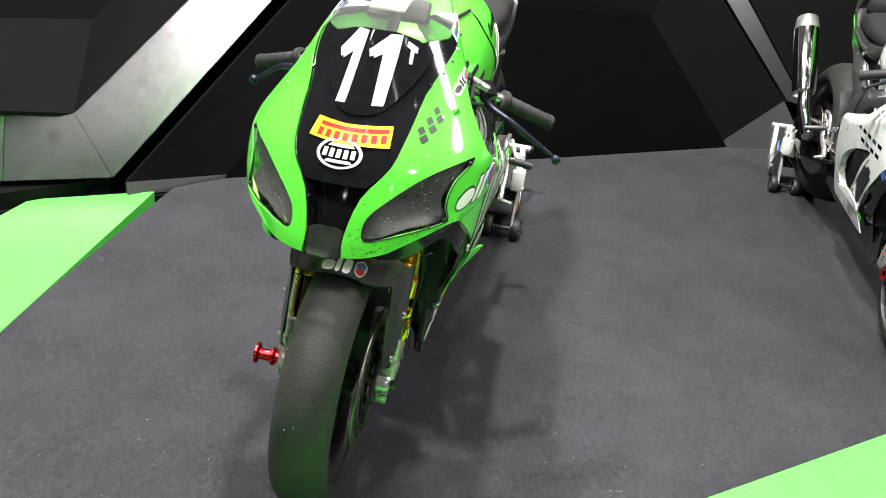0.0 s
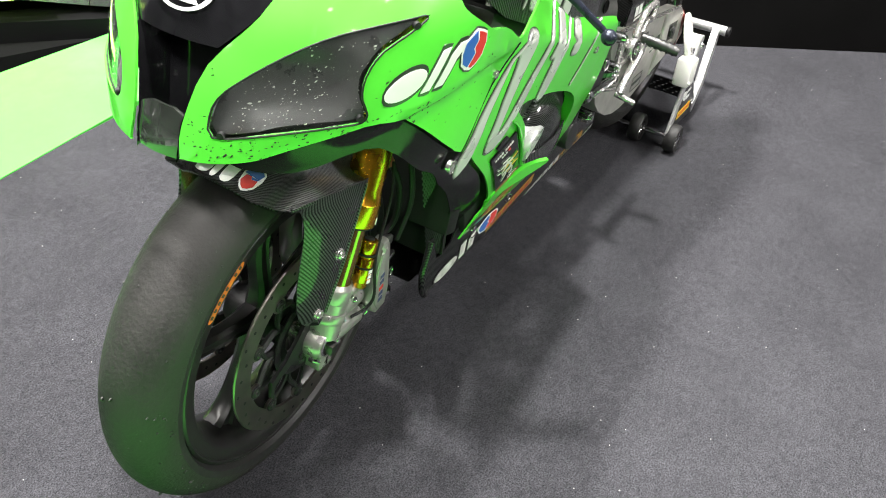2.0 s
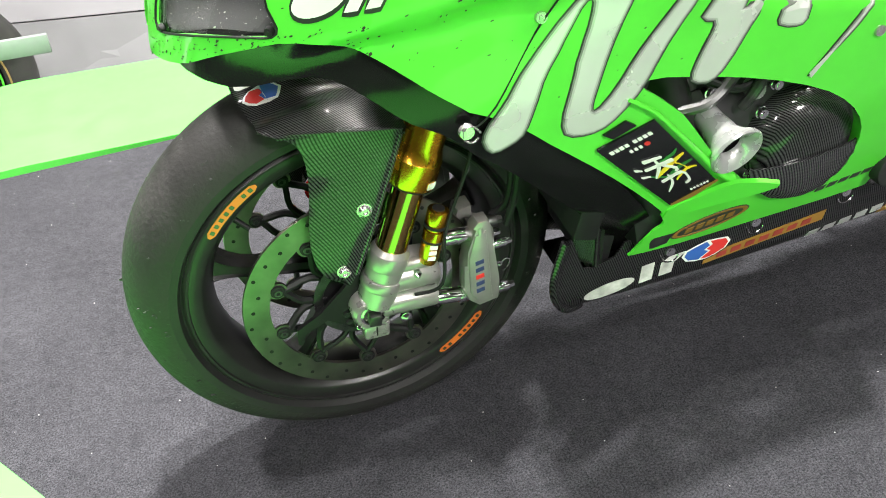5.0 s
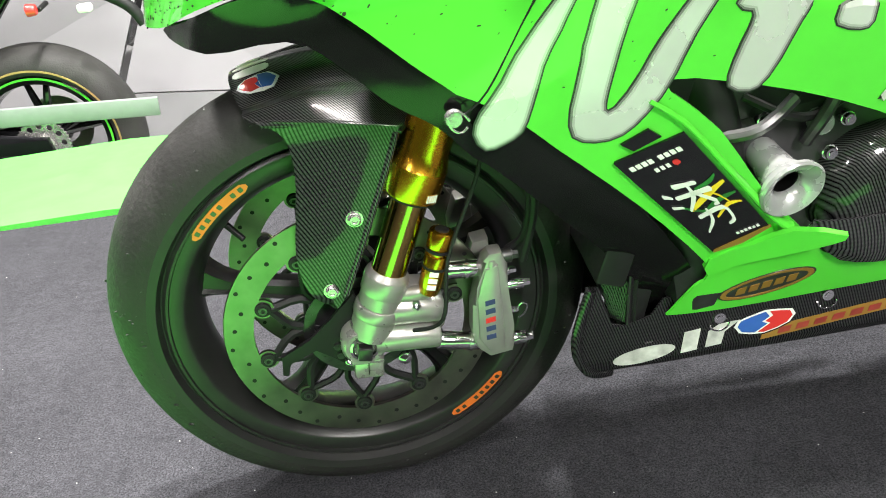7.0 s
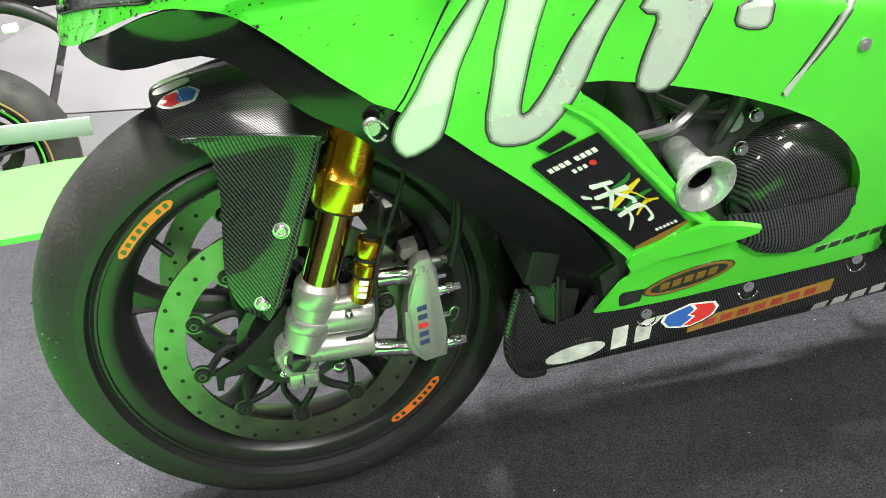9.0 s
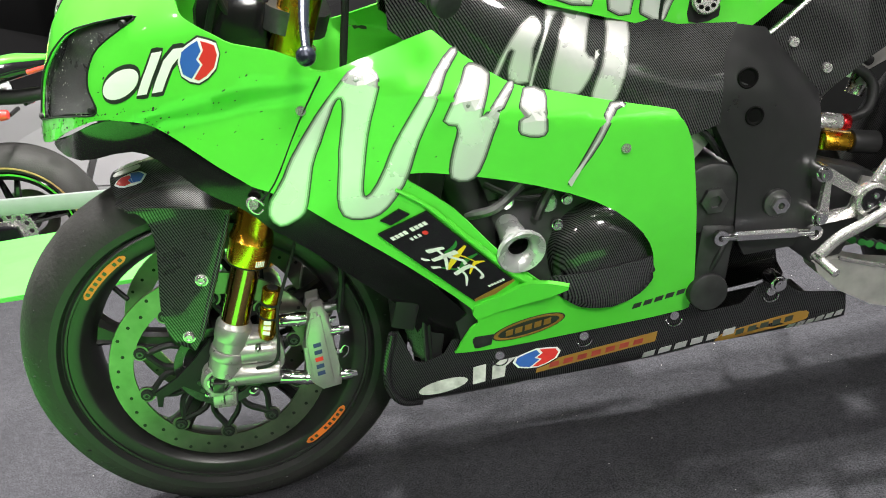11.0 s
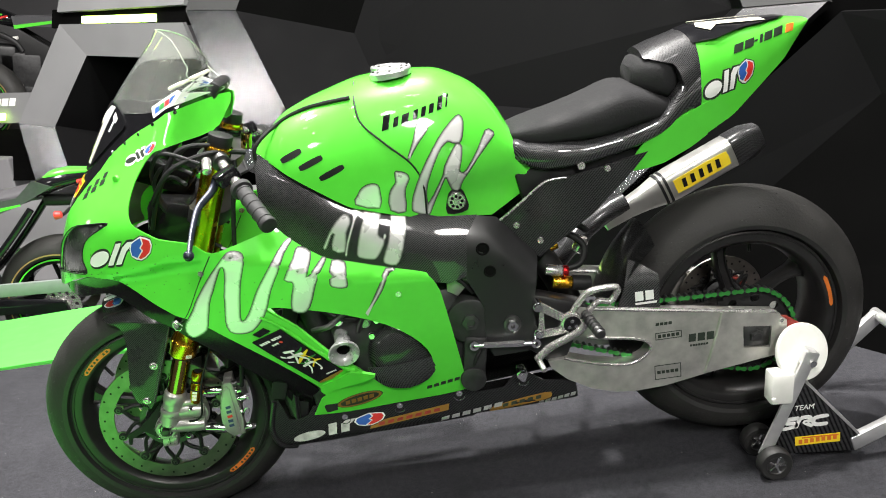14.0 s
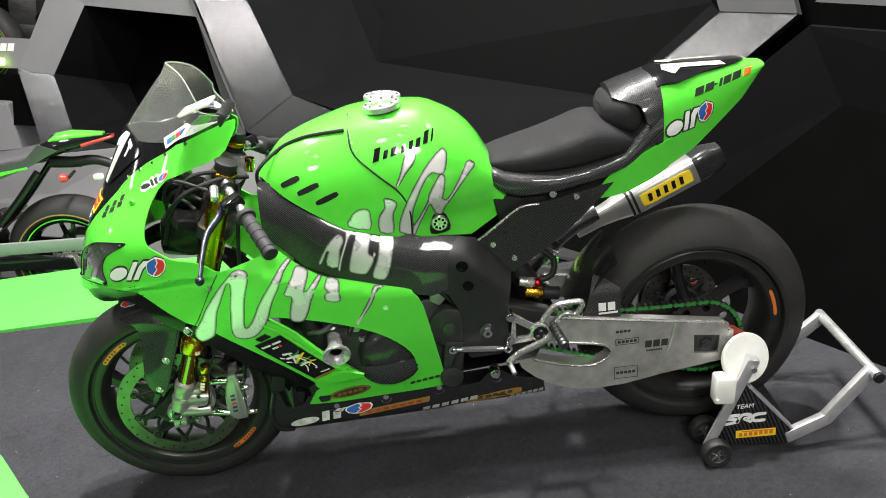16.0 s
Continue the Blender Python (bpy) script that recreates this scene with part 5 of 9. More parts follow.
decal("tyre_sticker", [(-0.21, 0.884), (0.235, 0.881), (0.248, 0.914), (-0.20, 0.915)], lambda q, z: fairc(q, z, 0.0010), YELLOW, nose, "yellow sticker with red printing", 0.02)
for k in range(8):
    q = -0.165 + 0.050 * k
    decal("sticker_print", [(q, 0.888), (q + 0.030, 0.888), (q + 0.032, 0.900), (q + 0.002, 0.900)], lambda q, z: fairc(q, z, 0.0018), RED, nose, "", 0.02)
decal("sticker_print", [(-0.165, 0.904), (0.225, 0.903), (0.228, 0.909), (-0.163, 0.910)], lambda q, z: fairc(q, z, 0.0018), RED, nose, "", 0.02)


def oval(cq, cz, rq, rz, n=28, a0=0, a1=360):
    return [(cq + rq * math.cos(radians(a0 + (a1 - a0) * k / n)), cz + rz * math.sin(radians(a0 + (a1 - a0) * k / n))) for k in range(n)]


def ring_decal(cq, cz, rq, rz, w, to3d, mat, parent, label=""):
    bm = bmesh.new()
    sheet(bm, oval(cq, cz, rq, rz), to3d, 0.012, 0.0007, [oval(cq, cz, rq * (1 - w), rz * (1 - w))])
    return part("ring_print", bm, mat, parent, label, False)


NOSE_UP = lambda q, z: fairc(q, z, 0.0012)
ring_decal(-0.010, 0.8665, 0.118, 0.025, 0.14, NOSE_UP, WHITE, nose, "round white lamp-maker sticker")
for k in range(5):
    decal("sticker_print", [(-0.095 + 0.036 * k, 0.8595), (-0.073 + 0.036 * k, 0.8595), (-0.071 + 0.036 * k, 0.8735), (-0.093 + 0.036 * k, 0.8735)], NOSE_UP, WHITE, nose, "", 0.02)
for z in (0.8795, 0.8535):
    decal("sticker_print", [(-0.08, z - 0.0025), (0.065, z - 0.0025), (0.05, z + 0.0025), (-0.06, z + 0.0025)], NOSE_UP, WHITE, nose, "", 0.02)
# intake mouth behind the nose
bm = bmesh.new()
sheet(bm, [(-0.25, 0.86), (-0.14, 0.798), (-0.09, 0.70), (0.09, 0.70), (0.14, 0.798), (0.25, 0.86)], lambda q, z: fairc(q, z, -0.045), 0.02, 0.003)
for s in (-1, 1):
    a = [fairc(s * q, z, -0.001) for q, z in ((0.25, 0.853), (0.135, 0.798), (0.085, 0.728), (0.084, 0.68))]
    b = [fairc(s * q, z, -0.046) for q, z in ((0.25, 0.86), (0.14, 0.798), (0.095, 0.728), (0.09, 0.70))]
    va, vb = [bm.verts.new(p) for p in a], [bm.verts.new(p) for p in b]
    for k in range(3):
        bm.faces.new((va[k], va[k + 1], vb[k + 1], vb[k]))
part("air_intake", bm, BLACK, bike, "deep black ram-air intake mouth")
bm = bmesh.new()
sheet(bm, rounded([(-0.096, 0.690), (-0.085, 0.735), (0.0, 0.741), (0.085, 0.735), (0.096, 0.690), (0.05, 0.684), (-0.05, 0.684)], 2), lambda q, z: fairc(q, z, -0.004), 0.012, 0.006)
part("intake_lip", bm, LENS, bike, "taped shiny lip under the intake")
# nose bolts and little printed logos on the cowl
for s in (1, -1):
    bm = bmesh.new()
    p = fairc(0.68 * s, 0.927, 0.001)
    bolt(bm, p, p - fairc(0.68 * s, 0.927, -0.02), 0.009, 0.003)
    part("nose_bolt", bm, GREEN_CLEAN, nose)
    for k in range(3):
        q, z = 0.405 + 0.058 * k, 0.886 + 0.0135 * k
        for a0, a1, b0, b1 in ((0.0, 0.042, 0.0, 0.010), (0.010, 0.046, 0.012, 0.022)):
            decal("cowl_print", [(s * (q + a - 1.6 * b), z + b + 0.12 * a) for a, b in ((a0, b0), (a1, b0), (a1, b1), (a0, b1))], NOSE_UP, DARK_EDGE, nose, "", 0.02)
    SC = [(0.80, 1.057), (1.03, 1.085), (1.07, 1.063), (0.88, 1.036)]
    spot = lambda a, b, s=s: (s * (SC[3][0] + (SC[2][0] - SC[3][0]) * a + (SC[0][0] - SC[3][0]) * b), SC[3][1] + (SC[2][1] - SC[3][1]) * a + (SC[0][1] - SC[3][1]) * b)
    decal("screen_sticker", [spot(0, 0), spot(1, 0), spot(1, 1), spot(0, 1)], lambda q, z: fairc(q, z, 0.003), WHITE, nose, "white sticker with coloured blocks", 0.02)
    for k, mat in enumerate((BLUE, CHAIN_GREEN, RED, BLUE)):
        a = 0.10 + 0.20 * k
        decal("sticker_print", [spot(a, 0.25), spot(a + 0.19, 0.25), spot(a + 0.22, 0.72), spot(a + 0.04, 0.72)], lambda q, z: fairc(q, z, 0.0042), mat, nose, "", 0.02)
    for k in range(5):
        bm = bmesh.new()
        q = s * (0.5 + 0.13 * k)
        p = fairc(q, 0.975 + 0.0165 * k, 0.0)
        bolt(bm, p, p - fairc(q, 0.975 + 0.0165 * k, -0.02), 0.004, 0.002)
        part("screen_bolt", bm, CHROME, nose)


# outlines of the silver side graphic on fairing, frame and tank
COWL_MARKS = [
    [(1.005, 0.588), (1.014, 0.609), (1.040, 0.636), (1.094, 0.709), (1.117, 0.737), (1.135, 0.756), (1.152, 0.758), (1.167, 0.750), (1.169, 0.733), (1.159, 0.697), (1.147, 0.653), (1.131, 0.614), (1.127, 0.596), (1.136, 0.596), (1.164, 0.629), (1.205, 0.689), (1.238, 0.740), (1.260, 0.777), (1.267, 0.773), (1.251, 0.736), (1.235, 0.696), (1.194, 0.623), (1.166, 0.586), (1.144, 0.566), (1.119, 0.562), (1.097, 0.571), (1.095, 0.600), (1.113, 0.646), (1.125, 0.697), (1.126, 0.722), (1.121, 0.727), (1.114, 0.718), (1.096, 0.676), (1.079, 0.646), (1.060, 0.607), (1.049, 0.584), (1.033, 0.574), (1.015, 0.570)],
    [(1.248, 0.680), (1.270, 0.722), (1.276, 0.739), (1.287, 0.758), (1.306, 0.746), (1.302, 0.703), (1.295, 0.679), (1.309, 0.689), (1.330, 0.726), (1.337, 0.731), (1.324, 0.686), (1.302, 0.644), (1.278, 0.606), (1.261, 0.594), (1.241, 0.602), (1.247, 0.626), (1.263, 0.658), (1.263, 0.672)],
    [(1.350, 0.726), (1.376, 0.719), (1.377, 0.677), (1.375, 0.647), (1.363, 0.641), (1.342, 0.648), (1.342, 0.663)],
    [(1.461, 0.679), (1.481, 0.672), (1.467, 0.660), (1.440, 0.623), (1.404, 0.581), (1.392, 0.565), (1.413, 0.600), (1.441, 0.637)],
]
FRAME_MARKS = [
    [(0.457, 0.709), (0.483, 0.751), (0.505, 0.772), (0.518, 0.776), (0.525, 0.766), (0.524, 0.754), (0.513, 0.736), (0.503, 0.693), (0.476, 0.700), (0.482, 0.728), (0.486, 0.736), (0.480, 0.735), (0.464, 0.706)],
    [(0.502, 0.686), (0.509, 0.712), (0.530, 0.759), (0.543, 0.797), (0.594, 0.782), (0.588, 0.751), (0.581, 0.724), (0.590, 0.715), (0.598, 0.724), (0.590, 0.700), (0.573, 0.674), (0.560, 0.669), (0.531, 0.677), (0.530, 0.696), (0.546, 0.744), (0.558, 0.770), (0.549, 0.775), (0.537, 0.761), (0.517, 0.717), (0.506, 0.684)],
    [(0.616, 0.771), (0.646, 0.764), (0.636, 0.705), (0.624, 0.669), (0.610, 0.650), (0.587, 0.656), (0.584, 0.669), (0.600, 0.705), (0.612, 0.747)],
]
TANK_MARKS = [
    [(0.543, 0.796), (0.552, 0.817), (0.564, 0.831), (0.583, 0.837), (0.597, 0.832), (0.599, 0.815), (0.593, 0.780)],
    [(0.637, 0.855), (0.645, 0.856), (0.660, 0.849), (0.665, 0.837), (0.655, 0.818), (0.651, 0.799), (0.647, 0.761), (0.616, 0.771), (0.618, 0.806), (0.628, 0.823), (0.636, 0.834)],
    [(0.699, 0.952), (0.706, 0.957), (0.718, 0.955), (0.722, 0.946), (0.715, 0.931), (0.693, 0.908), (0.672, 0.880), (0.671, 0.885), (0.685, 0.915)],
    [(0.662, 0.764), (0.669, 0.795), (0.691, 0.843), (0.723, 0.892), (0.752, 0.927), (0.782, 0.950), (0.791, 0.948), (0.795, 0.936), (0.789, 0.908), (0.781, 0.896), (0.766, 0.899), (0.757, 0.903), (0.741, 0.892), (0.722, 0.862), (0.703, 0.821), (0.696, 0.789), (0.696, 0.765), (0.692, 0.744), (0.668, 0.755)],
    [(0.696, 0.765), (0.712, 0.785), (0.739, 0.834), (0.744, 0.852), (0.768, 0.887), (0.778, 0.894), (0.785, 0.886), (0.780, 0.857), (0.774, 0.839), (0.778, 0.830), (0.789, 0.833), (0.819, 0.873), (0.841, 0.909), (0.854, 0.906), (0.859, 0.897), (0.846, 0.885), (0.816, 0.855), (0.780, 0.811), (0.772, 0.792), (0.765, 0.786), (0.753, 0.794), (0.746, 0.819), (0.742, 0.826), (0.729, 0.802), (0.713, 0.772), (0.700, 0.747), (0.693, 0.745)],
]


def cowl_edge(q):
    return table(q, [1.05, 1.115, 1.17, 1.232, 1.262, 1.30, 1.34, 1.38, 1.46, 1.54], [0.793, 0.762, 0.773, 0.785, 0.764, 0.734, 0.709, 0.697, 0.672, 0.650])


COWL_MARKS = [[(q, min(z, cowl_edge(q) - 0.003)) for q, z in lp] for lp in COWL_MARKS]


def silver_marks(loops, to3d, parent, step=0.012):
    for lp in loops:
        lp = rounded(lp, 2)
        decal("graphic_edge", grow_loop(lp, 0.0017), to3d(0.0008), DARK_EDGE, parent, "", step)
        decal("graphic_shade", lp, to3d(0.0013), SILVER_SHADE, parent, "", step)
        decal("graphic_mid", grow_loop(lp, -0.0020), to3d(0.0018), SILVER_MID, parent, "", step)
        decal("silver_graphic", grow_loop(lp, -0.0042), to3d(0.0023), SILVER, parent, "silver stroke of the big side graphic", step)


def three_letters(to3d, box, parent, label, back=DARK_EDGE, face=WHITE):
    """A dark-edged white word mark of three plain shapes and a blue and red disc; box: where it starts, its step along and up, its height."""
    (q0, z0), (dq, dz), (hq, hz), n = box
    ul = lambda a, b: (q0 + dq * a + hq * b, z0 + dz * a + hz * b)
    shapes = [[ul(0.17 + 0.165 * math.cos(t), 0.36 + 0.38 * math.sin(t)) for t in [2 * math.pi * k / 24 for k in range(24)]],
              [ul(0.37, 0.0), ul(0.455, 0.0), ul(0.455, 1.02), ul(0.37, 1.02)],
              [ul(0.50, 0.0), ul(0.585, 0.0), ul(0.59, 0.60), ul(0.66, 1.0), ul(0.55, 1.02), ul(0.50, 0.78)]]
    for k, shape in enumerate(shapes):
        decal("word_back", grow_loop(dense(shape, 0.01), 0.0052), to3d(0.0010), back, parent, label if k == 0 else "", 0.008)
    for shape in shapes:
        decal("word_shape", shape, to3d(0.0018), face, parent, "", 0.008)
    en = lambda x, y, k: ul(0.80 + 0.165 * x * k - 0.58 * y * k * hq / dq, 0.60 + 0.58 * y * k)
    shield = [en(x, y, 1.0) for x, y in EMBLEM]
    decal("emblem_edge", grow_loop(shield, 0.0024), to3d(0.0012), back, parent, "", 0.008)
    decal("emblem", shield, to3d(0.0018), WHITE, parent, "", 0.008)
    decal("emblem_blue", [en(x, y, 0.90) for x, y in ((-0.86, 0.58), (-0.5, 0.78), (0.0, 0.97), (0.15, 0.45), (-0.12, 0.10), (0.10, -0.20), (-0.35, -0.80), (-0.80, -0.48), (-0.97, 0.10))], to3d(0.0024), BLUE, parent, "blue and red shield emblem", 0.008)
    decal("emblem_red", [en(x, y, 0.90) for x, y in ((0.16, 0.92), (0.52, 0.77), (0.86, 0.58), (0.97, 0.10), (0.80, -0.48), (0.40, -0.80), (0.0, -0.95), (-0.22, -0.82), (0.22, -0.22), (0.02, 0.08), (0.28, 0.45))], to3d(0.0024), RED, parent, "", 0.008)


side_fairings = [o for o in bike.children if o.name.startswith("side_fairing")]
for side, cowl in ((-1, side_fairings[0]), (1, side_fairings[1])):
    f_at = lambda off, side=side: (lambda q, z: fair(q, z, off, side))
    three_letters(f_at, ((0.735, 0.953), (0.30, 0.024), (-0.050, 0.012), 0), cowl, "small white word mark with emblem", WHITE, DARK_EDGE)
    three_letters(f_at, ((0.615, 0.757), (0.345, 0.012), (0.045, 0.046), 0), cowl, "dark-edged white word mark with round emblem")
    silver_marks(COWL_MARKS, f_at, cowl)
    # panel seam, quarter-turn fasteners
    bm = bmesh.new()
    tube(bm, [fair(q, z, 0.0002, side) for q, z in ((1.102, 0.757), (1.071, 0.701), (1.026, 0.63), (0.99, 0.607))], 0.0011, 5, 4)
    part("panel_seam", bm, BLACK_MATT, cowl)
    for q, z, r in ((1.076, 0.717, 0.007), (0.978, 0.607, 0.009), (1.47, 0.607, 0.0075), (0.215, 0.726, 0.005), (0.58, 0.745, 0.005), (0.695, 0.842, 0.005)):
        bm = bmesh.new()
        p = fair(q, z, 0.0, side)
        bolt(bm, p, p - fair(q, z, -0.02, side), r, 0.003)
        part("fastener", bm, ALLOY if r > 0.006 else BLACK_MATT, cowl)
    bm = bmesh.new()
    tube(bm, [fair(0.985 + 0.018 * math.cos(a), 0.604 + 0.011 * math.sin(a), 0.003, side) for a in [2 * math.pi * k / 10 for k in range(10)]] , 0.0013, 6, 2)
    part("fastener_ring", bm, ALLOY, cowl)
    # small black printing near the rear lower corner
    for k in range(6):
        q, z = 1.494 + 0.0165 * k, 0.3275 + 0.0034 * k
        decal("cowl_print", [(q, z), (q + 0.012, z + 0.0022), (q + 0.014, z + 0.0115), (q + 0.002, z + 0.0095)], f_at(0.0012), DARK_EDGE, cowl, "", 0.02)
    tilt = lambda loop: [(q, z + 0.20 * (q - 1.335)) for q, z in loop]
    decal("lamp_sticker", tilt(oval(1.335, 0.325, 0.056, 0.0185)), f_at(0.0010), DARK_EDGE, cowl, "oval dark sticker with gold ring", 0.02)
    bm = bmesh.new()
    sheet(bm, tilt(oval(1.335, 0.325, 0.0535, 0.0170)), f_at(0.0018), 0.012, 0.0007, [tilt(oval(1.335, 0.325, 0.047, 0.0140))])
    part("ring_print", bm, GOLD_PRINT, cowl, "", False)
    for k in range(5):
        q = 1.300 + 0.0145 * k
        decal("sticker_print", tilt([(q, 0.3195), (q + 0.0105, 0.3195), (q + 0.0115, 0.3305), (q + 0.001, 0.3305)]), f_at(0.0018), GOLD_PRINT, cowl, "", 0.02)
    # winglet at the foot of the window, and the card beside it
    bm = bmesh.new()
    fin = lambda q, z, side=side: fair(q, z, 0.003 + 0.032 * min(1.0, max(0.0, (q - 1.285) / 0.10)) ** 1.2, side)
    sheet(bm, rounded([(1.256, 0.384), (1.300, 0.400), (1.334, 0.420), (1.386, 0.414), (1.372, 0.400), (1.335, 0.384), (1.290, 0.368), (1.258, 0.358)], 2), fin, 0.010, 0.007)
    part("winglet", bm, GREEN_CLEAN, cowl, "small green winglet under the window")
    bm = bmesh.new()
    tube(bm, [fair(q, z, 0.0035, side) for q, z in ((1.168, 0.598), (1.205, 0.568), (1.262, 0.500), (1.312, 0.440), (1.338, 0.418))], 0.0055, 10, 6, 0.7, (0.0025, 0.0062))
    part("window_rim", bm, GREEN_CLEAN, cowl, "raised green edge beside the card")
    bm = bmesh.new()
    CARD = [(1.136, 0.536), (1.203, 0.560), (1.313, 0.424), (1.256, 0.397)]
    sheet(bm, [CARD[0], CARD[1], CARD[2], (1.286, 0.405), CARD[3]], f_at(0.004), 0.015, 0.003)
    sheet(bm, [(1.142, 0.556), (1.168, 0.569), (1.181, 0.559), (1.155, 0.547)], f_at(0.004), 0.015, 0.003)
    card = part("oil_card", bm, BLACK, bike, "black oil-can shaped card with pale printing")
    bm = bmesh.new()
    sheet(bm, [(1.256, 0.400), (1.313, 0.427), (1.315, 0.4235), (1.287, 0.4045), (1.257, 0.396)], f_at(0.0052), 0.015, 0.0008)
    part("card_foot", bm, GOLD_PRINT, card, "dull gold lower edge")
    uv = lambda a, b: (1.136 + 0.067 * a + 0.115 * b, 0.536 + 0.024 * a - 0.138 * b)
    small = [(0.10 + 0.085 * k, 0.165 + 0.085 * k, 0.07, 0.105) for k in range(4)] + [(0.50 + 0.085 * k, 0.565 + 0.085 * k, 0.07, 0.105) for k in range(4)]
    small += [(0.34 + 0.08 * k, 0.39 + 0.08 * k, 0.15, 0.18) for k in range(3)] + [(0.52 + 0.06 * k, 0.56 + 0.06 * k, 0.915, 0.935) for k in range(6)]
    for a0, a1, b0, b1 in small:
        decal("card_print", [uv(a0, b0), uv(a1, b0), uv(a1, b1), uv(a0, b1)], f_at(0.0055), WHITE, card, "", 0.03)
    decal("card_print", [uv(*p) for p in oval(0.64, 0.165, 0.05, 0.022, 10)], f_at(0.0055), RED, card, "", 0.03)
    splash = [([(0.30, 0.58, 0.03), (0.62, 0.50, 0.05), (0.93, 0.44, 0.02)], YELLOW), ([(0.36, 0.66, 0.02), (0.66, 0.58, 0.04), (0.95, 0.56, 0.015)], CHAIN_GREEN), ([(0.50, 0.72, 0.015), (0.75, 0.64, 0.03), (0.92, 0.66, 0.012)], YELLOW),
              ([(0.55, 0.42, 0.02), (0.78, 0.40, 0.03), (0.90, 0.36, 0.012)], CHAIN_GREEN), ([(0.20, 0.52, 0.015), (0.40, 0.62, 0.025), (0.60, 0.66, 0.012)], CHAIN_GREEN), ([(0.62, 0.46, 0.012), (0.74, 0.54, 0.02), (0.80, 0.66, 0.010)], YELLOW)]
    for st, mat in splash:
        decal("card_drawing", [uv(a, b) for a, b in stroke(st, 3)], f_at(0.0051), mat, card, "", 0.03)
    for st in ([(0.34, 0.335, 0.045), (0.62, 0.365, 0.03)], [(0.26, 0.435, 0.035), (0.72, 0.455, 0.045)], [(0.50, 0.345, 0.035), (0.47, 0.46, 0.045), (0.28, 0.58, 0.02)], [(0.52, 0.46, 0.035), (0.66, 0.575, 0.045), (0.60, 0.60, 0.02)], [(0.14, 0.38, 0.04), (0.22, 0.42, 0.02)], [(0.12, 0.50, 0.03), (0.24, 0.53, 0.02)],
               [(0.30, 0.66, 0.035), (0.66, 0.645, 0.04), (0.66, 0.78, 0.035), (0.56, 0.81, 0.02)], [(0.46, 0.61, 0.03), (0.42, 0.72, 0.035), (0.24, 0.82, 0.015)]):
        decal("card_sign", [uv(a, b) for a, b in stroke(st, 3)], f_at(0.0056), WHITE, card, "", 0.03)

# --- belly pan ---
WORN_WHITE = material("worn_white_print", (0.50, 0.50, 0.48), 0.45, 0, 0.2, 0.5, 60)
BELLY = carbon("belly_cloth", 0.6, 920.0, 0.026)
bm = bmesh.new()
belly_rise = lambda x: table(x, [0.37, 0.68, 0.79, 0.99], [0.0, 0.010, 0.018, 0.026])
BELLY_W = lambda x, z: table(z - belly_rise(x), [0.193, 0.199, 0.210, 0.222, 0.300, 0.35], [0.060, 0.095, 0.112, 0.118, 0.121, 0.123])
for side in (-1, 1):
    sheet(bm, [(0.300, 0.200), (0.272, 0.213), (0.256, 0.236), (0.252, 0.262), (0.256, 0.290), (0.272, 0.343), (0.282, 0.342), (0.298, 0.286), (0.312, 0.281), (0.345, 0.290), (0.36, 0.312), (0.72, 0.318), (0.752, 0.290), (0.815, 0.293), (0.842, 0.322), (0.862, 0.327), (0.882, 0.319), (0.908, 0.298), (0.986, 0.284),
               (0.990, 0.224), (0.79, 0.2135), (0.60, 0.2015), (0.40, 0.1945)],
          lambda x, z, side=side: Vector((x, side * BELLY_W(x, z), z)), 0.014, 0.003)
va = [bm.verts.new((x, s * 0.064, z)) for x, z in ((0.30, 0.200), (0.40, 0.1955), (0.60, 0.2025), (0.79, 0.2145), (0.99, 0.225)) for s in (-1, 1)]
for k in (0, 2, 4, 6):
    bm.faces.new((va[k], va[k + 1], va[k + 3], va[k + 2]))
belly = part("belly_pan", bm, BELLY, bike, "dark brownish carbon belly pan with sponsor stickers")
bm = bmesh.new()
tube(bm, [(x, -BELLY_W(x, z) - 0.001, z) for x, z in ((0.300, 0.201), (0.273, 0.215), (0.258, 0.237), (0.254, 0.262), (0.258, 0.290), (0.273, 0.340))], 0.0065, 10, 4)
part("belly_lip", bm, BELLY, belly, "thick rolled front lip")
on_belly = lambda off: (lambda x, z: Vector((x, -BELLY_W(x, z) - off, z)))
three_letters(on_belly, ((0.296, 0.2190), (0.236, 0.0250), (0.004, 0.030), 0), belly, "worn white word mark with round emblem", BELLY, WORN_WHITE)


def slanted(x0, z0, x1, z1, h, lean=0.25):
    """A slanted bar from its lower left to its lower right corner, h high."""
    return [(x0, z0), (x1, z1), (x1 + h * lean, z1 + h), (x0 + h * lean, z0 + h)]


decal("tyre_sticker", slanted(0.484, 0.230, 0.676, 0.252, 0.017), on_belly(0.001), GOLD_PRINT, belly, "dull yellow tyre sticker", 0.02)
for k in range(7):
    x = 0.505 + 0.0225 * k
    decal("sticker_print", slanted(x, 0.2360 + 0.1146 * (x - 0.505), x + 0.015, 0.2377 + 0.1146 * (x - 0.505), 0.0085), on_belly(0.0018), RUST_RED, belly, "", 0.03)
for k in range(6):
    x = 0.655 + 0.026 * k
    decal("pale_print", slanted(x, 0.2225 + 0.135 * (x - 0.655), x + 0.019, 0.225 + 0.135 * (x - 0.655), 0.011), on_belly(0.001), TRUMPET, belly, "", 0.03)
decal("exhaust_sticker", rounded([(0.786, 0.230), (0.905, 0.243), (0.926, 0.254), (0.910, 0.263), (0.800, 0.248), (0.778, 0.238)], 3), on_belly(0.001), GOLD_PRINT, belly, "dull yellow oval sticker", 0.02)
